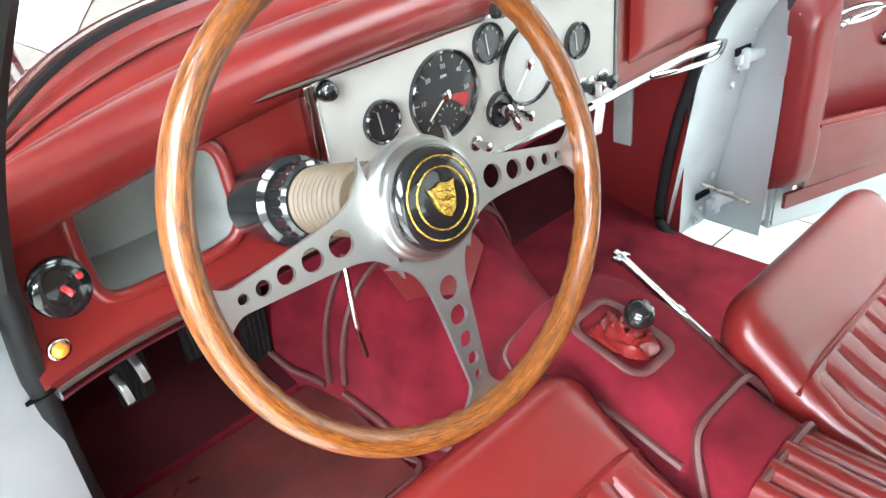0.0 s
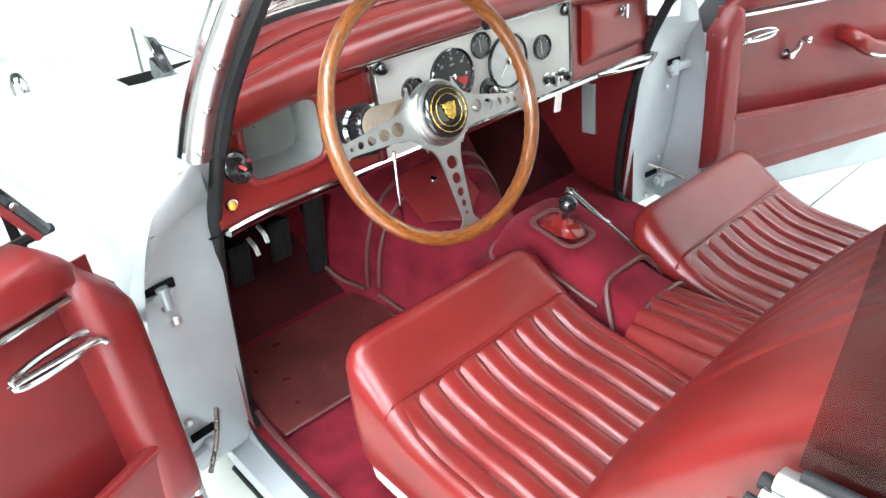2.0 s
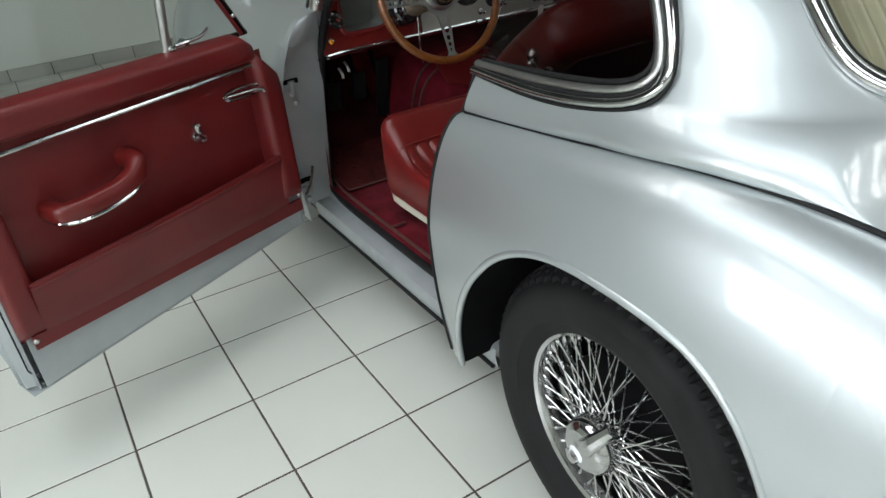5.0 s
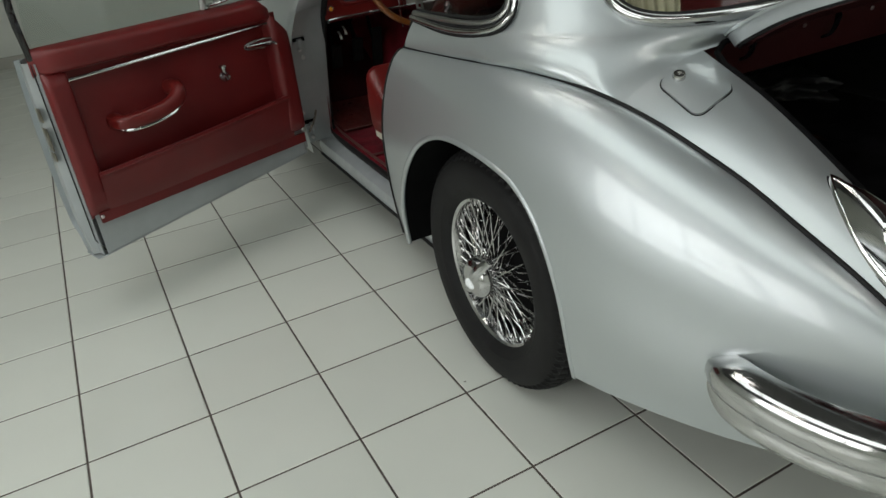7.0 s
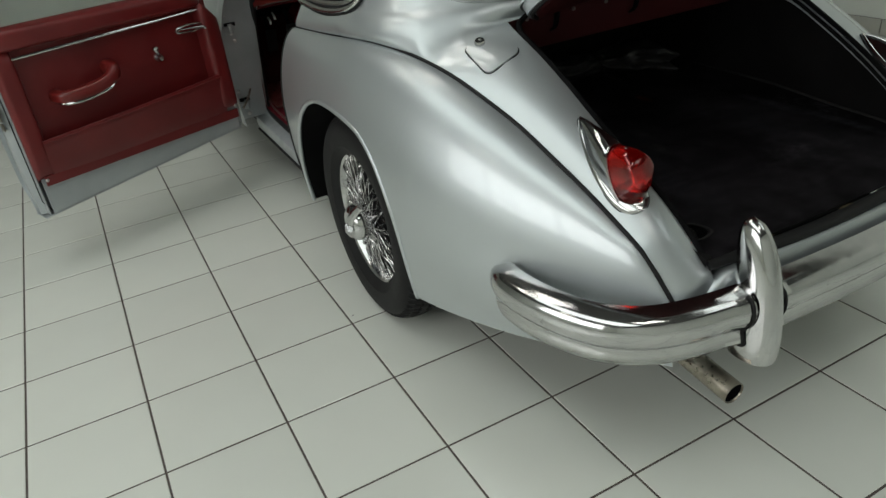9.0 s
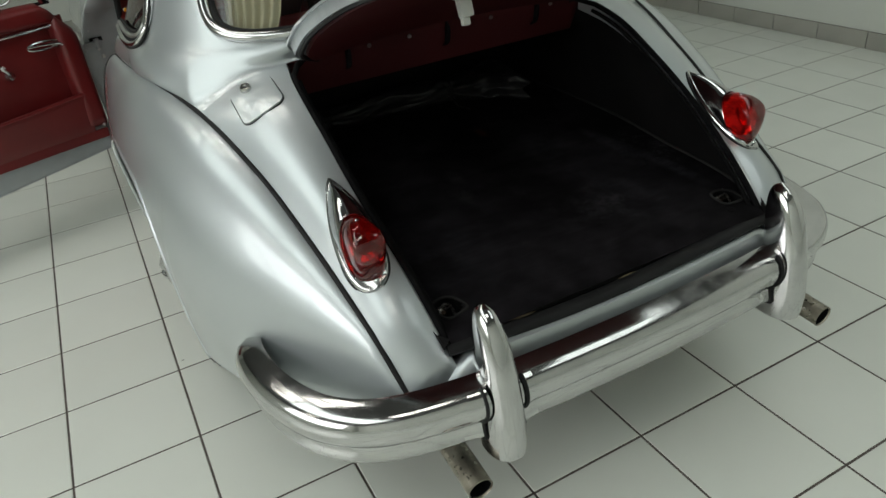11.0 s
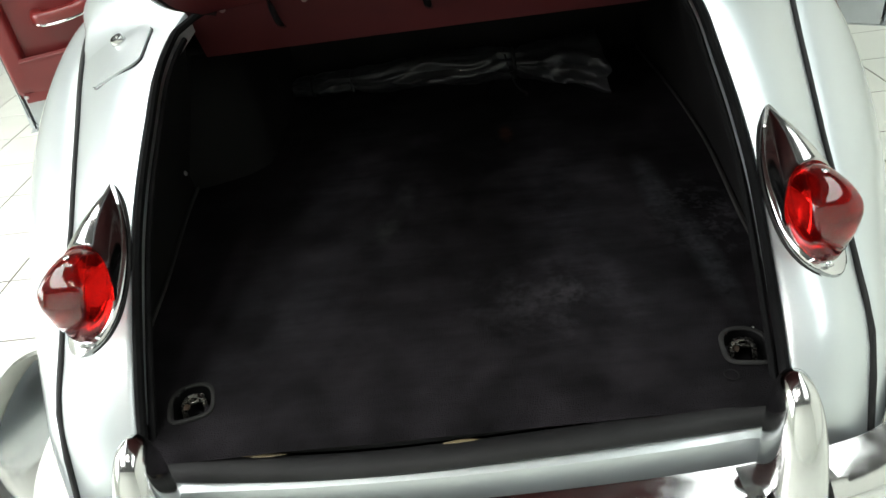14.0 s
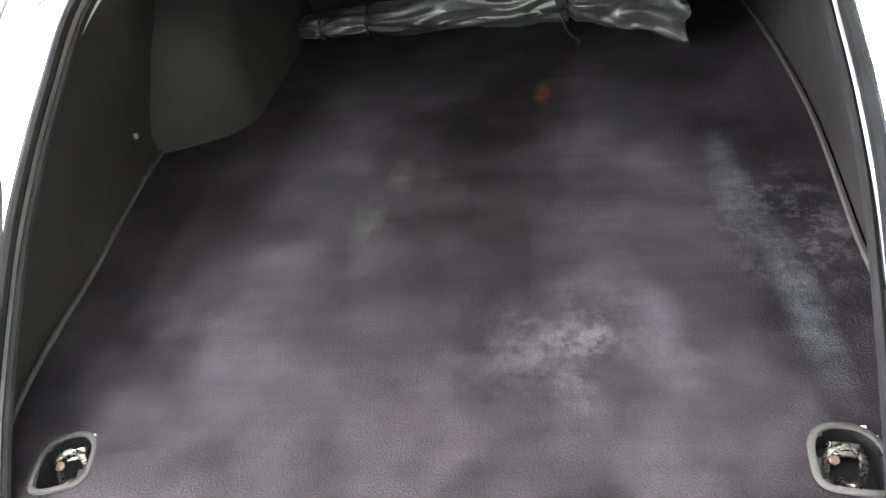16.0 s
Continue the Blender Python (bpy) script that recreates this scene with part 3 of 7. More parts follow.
def ring_path(d0, h0, dw, hw, n, power_a, power_b, off=0.0):
    """A closed superellipse in ring coordinates, for window surrounds."""
    pts = []
    for i in range(n):
        a = 2 * math.pi * i / n
        ca, sa = math.cos(a), math.sin(a)
        d = d0 + dw * math.copysign(abs(ca) ** (2 / power_a), ca)
        h = h0 + hw * math.copysign(abs(sa) ** (2 / power_b), sa)
        pts.append((d, h))
    return pts


# backlight: chrome surround and glass
back = [plan_ring(0.5 + d / 2, h) for d, h in ring_path(0, 0.52, 0.41, 0.33, 96, 5, 4)]
cen = sum(back, Vector()) / len(back)
part("backlight_surround", tube([p + (p - cen).normalized() * 0.004 + Vector((0, -0.006, 0.002)) for p in back], 0.013, 10, closed=True, per=1), M_CHROME, car, "chrome rear window surround")
part("backlight_seal", tube([p - (p - cen).normalized() * 0.014 + Vector((0, -0.001, 0)) for p in back], 0.011, 8, closed=True, per=1), M_RUBBER, car)
rows = [[plan_ring(0.5 + d / 2, h) + Vector((0, 0.006, -0.004)) for d in np.linspace(-0.40, 0.40, 41)] for h in np.linspace(0.20, 0.84, 17)]
part("backlight", grid(rows), M_GLASS, car, "curved rear window glass")

# pleated lining inside the rear pillar
rows = []
for i in range(61):
    t = i / 60
    row = []
    for h in np.linspace(0.16, 0.86, 20):
        bulge = 0.020 * math.sin(math.pi * (h - 0.16) / 0.70)
        p = plan_ring(0.310 + (0.055 + bulge) * t, h)
        row.append(p + Vector((0.030, 0.045, -0.012)) * (1 + 0.14 * math.sin(t * 40 + 2 * h)))
    rows.append(row)
part("pillar_lining", grid(rows), mat("cream_pleated_cloth", (0.44, 0.39, 0.28), rough=0.9, vary=0.1, scale=12), car, "pleated cream lining inside the rear pillar", 70)

# quarter lights
q_in = [(d, h) for d, h in ring_path(0.0, 0.455, 0.378, 0.315, 80, 3.6, 2.9) if d >= -1e-9]
q_in = sorted(q_in, key=lambda p: math.atan2(p[1] - 0.46, p[0] + 1e-6))


def q_line(off):
    pts = [plan_ring(d / 2, h) for d, h in q_in]
    c = sum(pts, Vector()) / len(pts)
    pts[0].y = pts[-1].y = 0.462 if off < 0.02 else 0.448
    out = [p + (p - c).normalized() * off + Vector((-0.006, 0, 0)) for p in pts]
    for _ in range(6):
        out = [out[0]] + [(out[i - 1] + out[i] * 2 + out[i + 1]) / 4 for i in range(1, len(out) - 1)] + [out[-1]]
    return out


def quarter_pane(d, h):
    """A point of the quarter glass: straight from sill to roof, bowed evenly from front to back."""
    ends = []
    for g in (0.15, 0.76):
        a, b, c, p = plan_ring(0.0, g), plan_ring(0.093, g), plan_ring(0.186, g), plan_ring(d / 2, g)
        la = (p.y - b.y) * (p.y - c.y) / ((a.y - b.y) * (a.y - c.y))
        lb = (p.y - a.y) * (p.y - c.y) / ((b.y - a.y) * (b.y - c.y))
        lc = (p.y - a.y) * (p.y - b.y) / ((c.y - a.y) * (c.y - b.y))
        ends.append(Vector((la * a.x + lb * b.x + lc * c.x + 0.004, p.y, p.z)))
    return ends[0].lerp(ends[1], (h - 0.15) / 0.61)


both("quarter_light_surround", lambda: tube(q_line(0.004), 0.0100, 10, per=1, squash=0.7), M_STEEL, label="chrome quarter window surround")
both("quarter_light_finisher", lambda: tube(q_line(0.027), 0.0125, 12, per=1, squash=0.7), M_CHROME, label="lower chrome band of the quarter window")
both("quarter_light_gap", lambda: tube(q_line(0.0155), 0.006, 8, per=1), M_RUBBER)
both("quarter_light_joint", lambda: tube(q_line(0.040), 0.0035, 8, per=1), M_RUBBER)
both("quarter_light_seal", lambda: tube(q_line(-0.010), 0.005, 8, per=1), M_RUBBER)
both("quarter_light", lambda: grid([[quarter_pane(d, h) for d in np.linspace(0.0, 0.372, 61)] for h in np.linspace(0.15, 0.76, 41)]), M_TINT, label="quarter window glass")
for side in (0, 1):
    f = flipped if side else (lambda b: b)
    catch = part("window_catch", f(lathe([(0.0, 0.016), (0.009, 0.013), (0.013, 0.004), (0.010, -0.004), (0.006, -0.008), (0.006, -0.016), (0.0, -0.016)], 20, aim((-0.655, 0.350, 0.985), (0.5, 0.1, 1)))), M_CHROME, car, "chrome quarter window catch", 50)
    part("arm", f(tube([(-0.655, 0.345, 0.975), (-0.660, 0.325, 0.968), (-0.664, 0.305, 0.966), (-0.664, 0.290, 0.967)], 0.005, 8, squash=0.6)), M_CHROME, catch)
    part("knuckle", f(lathe([(0.010, -0.004), (0.010, 0.004), (0.007, 0.007), (0.0, 0.008)], 18, aim((-0.664, 0.290, 0.970), (0.3, 0, 1)))), M_CHROME, catch)


# ---- rear of the car: bumper, lamps, boot ----
bump_line = [(-0.690, -0.690), (-0.708, -0.765), (-0.700, -0.855), (-0.674, -0.940), (-0.633, -1.008), (-0.566, -1.060), (-0.46, -1.092), (-0.28, -1.112), (0, -1.120)]
bump_line = bump_line + [(-x * (1 - 0.055 * min(max((-x - 0.40) / 0.28, 0), 1)), y) for x, y in bump_line[-2::-1]]
BUMP_PROFILE = [(-0.022, -0.060), (0.008, -0.061), (0.020, -0.058), (0.024, -0.052), (0.021, -0.044), (0.019, -0.032), (0.019, -0.022), (0.022, -0.016), (0.032, -0.006), (0.038, 0.010), (0.038, 0.028), (0.032, 0.045), (0.018, 0.056), (-0.022, 0.059), (-0.026, 0.0)]
part("rear_bumper", sweep(smooth_line([(x - 0.015, y, 0.462) for x, y in bump_line], 6),
                                   BUMP_PROFILE,
                                   size=lambda t: min(1.0, 0.55 + 0.45 * math.sin(min(t, 1 - t) * 26) if min(t, 1 - t) < 0.06 else 1.0)), M_CHROME, car, "polished chrome wrap-around rear bumper", 50)


BUMP_XY = smooth_line([(x - 0.015, y, 0) for x, y in bump_line], 6)


def bump_y(x):
    pts = sorted((p.x, p.y) for p in BUMP_XY if p.y < -1.0)
    return float(np.interp(x, [p[0] for p in pts], [p[1] for p in pts]))


def overrider_bm():
    rows = []
    for k in range(33):
        t = k / 32
        z = 0.362 + 0.304 * t
        w = 0.040 * max(0.0, 1 - abs(2 * t - 0.82) ** 6 / (1.18**6 + 0.001)) ** 0.5 * (1 - 0.36 * t)
        d = 0.060 * max(0.0, 1 - abs(2 * t - 0.85) ** 5 / (1.15**5 + 0.001)) ** 0.5 * (1 - 0.36 * t)
        yc = -1.108 + 0.035 * t - 0.016 * math.sin(math.pi * t) - 0.012
        rows.append([Vector((w * math.copysign(abs(math.cos(a)) ** 0.85, math.cos(a)), yc + d * math.copysign(abs(math.sin(a)) ** 0.85, math.sin(a)), z)) for a in np.linspace(0, 2 * math.pi, 33)[:-1]])
    return grid(rows, close_v=True, cap=True)


# horn-shaped overriders with a fillet flaring onto the bumper and a rubber bead between
for x in (-0.364, 0.374):
    bm = overrider_bm()
    bm.transform(pose(x, 0, 0))
    ov = part("overrider", bm, M_CHROME, car, "chrome bumper overrider", 60)
    line = [Vector((x + 0.075 * t, bump_y(x + 0.075 * t) - 0.004 * (1 - t * t), 0.462)) for t in np.linspace(-1, 1, 31)]
    part("saddle", sweep(line, BUMP_PROFILE, size=lambda t: 0.98 + 0.08 * math.sin(math.pi * t) ** 2), M_CHROME, ov, "", 60)
    for k in (7, 23):
        part("rubber_bead", tube([line[k] + Vector((0, -a * 1.09, b * 1.08)) for a, b in BUMP_PROFILE[1:-2]], 0.0034, 6, per=2, up=(1, 0, 0.02)), M_RUBBER, ov)
for x in (-0.708, 0.686):
    part("bumper_bolt", lathe([(0.0, 0.0), (0.010, 0.0), (0.009, 0.004), (0.0, 0.007)], 14, aim((x + (-0.008 if x < 0 else 0.008), -0.868, 0.452), (x, -0.25, 0))), M_CHROME, car)


def exhaust_bm():
    prof = [(0.0265, -0.30), (0.0265, 0.0), (0.025, 0.001), (0.0235, -0.002), (0.0235, -0.12), (0.0, -0.12)]
    rows = [[(r * math.cos(2 * math.pi * k / 20), r * math.sin(2 * math.pi * k / 20), h) for k in range(20)] for r, h in prof]
    return grid(rows, close_v=True)


for x, y in ((-0.435, -1.150), (0.500, -1.158)):
    bm = exhaust_bm()
    bm.transform(aim((x, y, 0.303), (0.02 if x > 0 else -0.02, -1, -0.10)))
    ep = part("exhaust_pipe", bm, M_PIPE, car, "dull steel exhaust tail pipe")
    part("sooty_bore", lathe([(0.0233, -0.10), (0.0233, -0.003), (0.0220, -0.004), (0.0220, -0.09), (0.0, -0.09)], 20, aim((x, y, 0.303), (0.02 if x > 0 else -0.02, -1, -0.10))), M_DARK, ep)

# tail lamps
LAMP_TIP, LAMP_END = Vector((-0.480, -0.692, 0.792)), Vector((-0.488, -0.915, 0.666))


def deck_z(x, y):
    xs, zs = seam(y)
    v = (xs - abs(x)) / (xs - boot_edge(min(max(y, -1.035), -0.335))[0])
    return deck_point(y, min(max(v, 0), 1)).z


def lamp_half(t):
    """Half width of the teardrop foot: pointed at the front, full and round at the back."""
    if t <= 0 or t >= 1:
        return 0.0004
    return 0.0450 * (math.sin(math.pi / 2 * min(t / 0.62, 1)) ** 0.72) * (1 if t < 0.62 else max(0.0, 1 - ((t - 0.62) / 0.38) ** 2.4) ** 0.5)


def lamp_at(t):
    return LAMP_TIP + (LAMP_END - LAMP_TIP) * t


def lamp_base(grow=0.0, lift=0.010):
    rows = []
    for k in range(41):
        t = 0.5 - 0.5 * math.cos(math.pi * k / 40)
        w = lamp_half(t) + grow * min(1, 8 * t, 12 * (1 - t))
        c = lamp_at(t) + (LAMP_END - LAMP_TIP).normalized() * grow * (2 * t - 1)
        rows.append([Vector((c.x + w * a, c.y - 0.4 * b * lift, deck_z(c.x + w * a, c.y) + b * lift)) for a, b in ((-1, -0.8), (-1.0, 0.2), (-0.95, 0.8), (-0.86, 1), (0, 1.02), (0.86, 1), (0.95, 0.8), (1.0, 0.2), (1, -0.8))])
    return grid(rows)


LENS_C, LENS_T = Vector((-0.4870, -0.856, 0.706)), radians(-30)


def lens_ring(sx, sz, back):
    """An oval in the lens plane, which leans back; back moves it along the car's axis to the rear."""
    out = []
    for a in np.linspace(0, 2 * math.pi, 41)[:-1]:
        p = Vector((sx * math.copysign(abs(math.cos(a)) ** 0.9, math.cos(a)), -back, sz * math.copysign(abs(math.sin(a)) ** 0.9, math.sin(a))))
        p.rotate(Euler((LENS_T, 0, 0)))
        out.append(LENS_C + p)
    return out


def lamp_hood():
    """Bright shell that swells from the pointed tip to the oval rim round the lens."""
    rim = lens_ring(0.0405, 0.075, -0.002)
    rows = []
    for k in range(25):
        t = k / 24
        row = []
        for p in rim:
            u = (p.z - rim[30].z) / (rim[10].z - rim[30].z)
            foot = lamp_at(0.02 + 0.60 * (1 - u) + 0.34 * (1 - u) ** 2)
            side = (p.x - LENS_C.x) / 0.0405
            tf = 0.02 + 0.60 * (1 - u) + 0.36 * (1 - u) ** 2
            q = Vector((foot.x + side * lamp_half(tf) * 0.90, foot.y, 0))
            q.z = deck_z(q.x, q.y) + 0.009
            s = 1 - (1 - t) ** 1.15
            m = q.lerp(p, s)
            m.z += 0.010 * math.sin(math.pi * t) * max(0, u - 0.2)
            row.append(m)
        rows.append(row)
    rows.append(lens_ring(0.0385, 0.073, 0.003))
    rows.append(lens_ring(0.0365, 0.071, 0.001))
    return grid(rows, close_v=True)


def lamp_lens():
    shape = ((0.0365, 0.0705, 0.0), (0.0360, 0.0675, 0.008), (0.0345, 0.0575, 0.026), (0.0330, 0.0440, 0.043), (0.0320, 0.0355, 0.050), (0.0305, 0.0265, 0.0555), (0.0270, 0.0165, 0.0590), (0.0180, 0.0085, 0.0605), (0.001, 0.001, 0.061))
    rows = [[p + Vector((0, 0, 0.22 * b)) for p in lens_ring(sx, sz, b)] for sx, sz, b in shape]
    return grid(rows, close_v=True, cap=True)


for side in (0, 1):
    f = flipped if side else (lambda b: b)
    lamp = part("tail_lamp", f(lamp_base()), M_CHROME, car, "teardrop chrome tail lamp with red lens", 50)
    part("gasket", f(lamp_base(0.003, 0.003)), M_RUBBER, lamp)
    part("hood", f(lamp_hood()), M_CHROME, lamp, "chrome lamp hood", 60)
    part("reflector", f(grid([lens_ring(0.0365 * s, 0.0705 * s, -0.02 * (1 - s)) for s in (1.0, 0.7, 0.4, 0.05)], close_v=True)), M_LENSBACK, lamp)
    part("lens", f(lamp_lens()), M_LENS, lamp, "deep red glass lens", 60)
    for k in range(7):
        part("lens_rib", f(tube([LENS_C + Vector((-0.020 + 0.0066 * k, 0.002, -0.045 + 0.02 * (abs(k - 3) / 3))), LENS_C + Vector((-0.020 + 0.0066 * k, -0.020, -0.035 + 0.01 * (abs(k - 3) / 3)))], 0.0016, 5, per=1)), M_LENSBACK, lamp)
    for sz, b in ((0.056, 0.036), (-0.059, 0.030)):
        p = Vector((0, -b, sz))
        p.rotate(Euler((LENS_T, 0, 0)))
        nrm = Vector((0, -0.7, 0.7 if sz > 0 else -0.7))
        nrm.rotate(Euler((LENS_T, 0, 0)))
        part("screw", f(lathe([(0.0, 0.0), (0.0055, 0.0), (0.0045, 0.003), (0.0, 0.004)], 12, aim(LENS_C + p, nrm))), M_CHROME, lamp)


# fuel filler flap
def flap_point(a, b, lift):
    y = -0.412 + b
    xs, zs = seam(y)
    xe, ze = boot_edge(min(y, -0.335))
    v = (xs - (0.522 + a)) / (xs - xe)
    p, q, r = deck_point(y, v), deck_point(y, v + 0.02), deck_point(y - 0.01, v)
    nrm = (q - p).cross(r - p)
    nrm = nrm.normalized() * (1 if nrm.z > 0 else -1)
    return p + nrm * lift


def flap_bm(w, h, lift, r):
    rim = round_rect(w, h, r, 5)
    bm = bmesh.new()
    rows = []
    for s in (1.0, 0.985, 0.8, 0.5, 0.2):
        rows.append([flap_point(x * s, y * s, lift if s < 1 else -0.004) for x, y in rim])
    vs = [[bm.verts.new(p) for p in row] for row in rows]
    n = len(rim)
    for i in range(len(vs) - 1):
        for j in range(n):
            bm.faces.new((vs[i][j], vs[i][(j + 1) % n], vs[i + 1][(j + 1) % n], vs[i + 1][j]))
    bm.faces.new(vs[-1])
    bmesh.ops.recalc_face_normals(bm, faces=bm.faces[:])
    return bm


flap = part("fuel_flap", flap_bm(0.096, 0.116, 0.005, 0.022), M_PAINT, car, "silver painted fuel filler flap")
part("flap_gap", tube([flap_point(x, y, 0.0008) for x, y in round_rect(0.098, 0.118, 0.023, 5)], 0.0013, 6, closed=True, per=1), M_BLACK, flap)
lk = flap_point(0.010, 0.036, 0.005)
part("lock", lathe([(0.0135, 0.0), (0.0135, 0.006), (0.011, 0.010), (0.005, 0.010), (0.004, 0.008), (0.0, 0.008)], 20, aim(lk, (-0.25, -0.3, 0.9))), M_CHROME, flap, "chrome lock")


# boot lid, hinged at its front edge and propped open
def lid_point(s, x, down=0.0):
    y = -0.348 - 0.69 * s
    xe, ze = boot_edge(max(-1.035, min(-0.335, y)))
    z = ze + 0.012 - 0.03 * s * s * s
    crown = 0.035 * (1 - (x / 0.44) ** 2)
    p = Vector((x, y - 0.02 * (1 - (x / 0.44) ** 2) * s, z + crown - down))
    q = p - Vector((0, -0.348, 0.955))
    q.rotate(Euler((radians(-LID_ANGLE), 0, 0)))
    return q + Vector((0, -0.348, 0.962))


LID_ANGLE = 50.0


def lid_half(s):
    w = 0.436
    if s < 0.12:
        w -= 0.055 * (1 - s / 0.12) ** 2
    if s > 0.93:
        w -= 0.03 * ((s - 0.93) / 0.07) ** 2
    return w


def lid_bm(d0, d1, shrink, s0=0.0, s1=1.0):
    ss = [s0 + (s1 - s0) * i / 30 for i in range(31)]
    top = [[lid_point(s, (lid_half(s) - shrink) * (-1 + 2 * j / 24), d0) for j in range(25)] for s in ss]
    bot = [[lid_point(s, (lid_half(s) - shrink) * (-1 + 2 * j / 24), d1) for j in range(25)] for s in ss]
    rows = [[*t, *b[::-1]] for t, b in zip(top, bot)]
    return grid(rows, close_v=True, cap=True)


lid = part("boot_lid", lid_bm(0.0, 0.006, 0.0), M_PAINT, car, "silver boot lid propped open", 50)
part("lid_frame", lid_bm(0.006, 0.034, 0.008), M_GREYPAINT, lid, "grey painted lid frame")
part("lid_lining", lid_bm(0.034, 0.046, 0.034, 0.03, 0.955), M_BOOTRED, lid, "dark red trim board lining the boot lid")
part("lid_seal", tube([lid_point(s, -(lid_half(s) - 0.022), 0.036) for s in np.linspace(0.0, 1, 30)] + [lid_point(1.0, x, 0.036) for x in np.linspace(-0.38, 0.38, 12)] + [lid_point(s, lid_half(s) - 0.022, 0.036) for s in np.linspace(1, 0.0, 30)], 0.006, 6, per=1), M_RUBBER, lid)
for x in (-0.355, 0.355):
    a = lid_point(0.955, x, 0.024)
    lt = part("lid_latch", box(0.034, 0.024, 0.034, pose(a.x, a.y, a.z - 0.016, -18), 0.005), M_STEEL, lid, "worn pale metal boot latch")
    part("latch_tongue", merge(box(0.020, 0.014, 0.034, pose(a.x, a.y + 0.004, a.z - 0.042, -18), 0.004), box(0.012, 0.010, 0.016, pose(a.x, a.y + 0.004, a.z - 0.062, -10), 0.003)), M_STEEL, lt)
    for dx in (-0.03, 0.03, -0.055):
        part("screw", lathe([(0.0, 0.0), (0.006, 0.0), (0.004, 0.004), (0.0, 0.004)], 10, aim(lid_point(0.975, x + dx, 0.034), (0, -0.3, -1))), M_CREAM, lid)
for x in (-0.275, 0.0, 0.275):
    part("lid_stay", merge(tube([(x, -0.330, 0.985), (x + 0.004, -0.336, 0.94), (x + 0.008, -0.322, 0.90), (x + 0.010, -0.300, 0.885)], 0.0075, 8, squash=0.5)), M_BLACK, car, "black bent steel boot stay")


# boot cavity
def carpet_half(y):
    return table([-1.03, -0.91, -0.62, -0.32, 0.22], [0.405, 0.452, 0.49, 0.520, 0.525])(y)[0]


CZ = 0.572


def carpet_z(x, y):
    return CZ + 0.012 * min(max((y + 0.9) / 0.5, 0), 1) - 0.012 * max(0, (-0.93 - y) / 0.1) ** 2 + 0.0025 * noise.noise((x * 7, y * 7, 0))


def boot_carpet():
    ysn = np.linspace(-1.032, 0.22, 120)
    ssn = np.linspace(-1, 1, 100)
    bm = bmesh.new()
    vs = [[bm.verts.new((s * carpet_half(y), y, carpet_z(s * carpet_half(y), y))) for s in ssn] for y in ysn]
    for i in range(len(ysn) - 1):
        for j in range(len(ssn) - 1):
            f = (vs[i][j], vs[i][j + 1], vs[i + 1][j + 1], vs[i + 1][j])
            c = sum((v.co for v in f), Vector()) / 4
            if min(abs((abs(c.x - 0.011) - 0.373) / 0.026) ** 3 + abs((c.y + 0.938) / 0.031) ** 3, 9) < 1:
                continue
            bm.faces.new(f)
    return bm


M_BOOTCARPET2 = mat("worn_charcoal_carpet", (0.0085, 0.0074, 0.0088), rough=0.95, vary=0.42, scale=13, bump=0.9, bump_scale=480, spec=0.1, sheen=0.0)


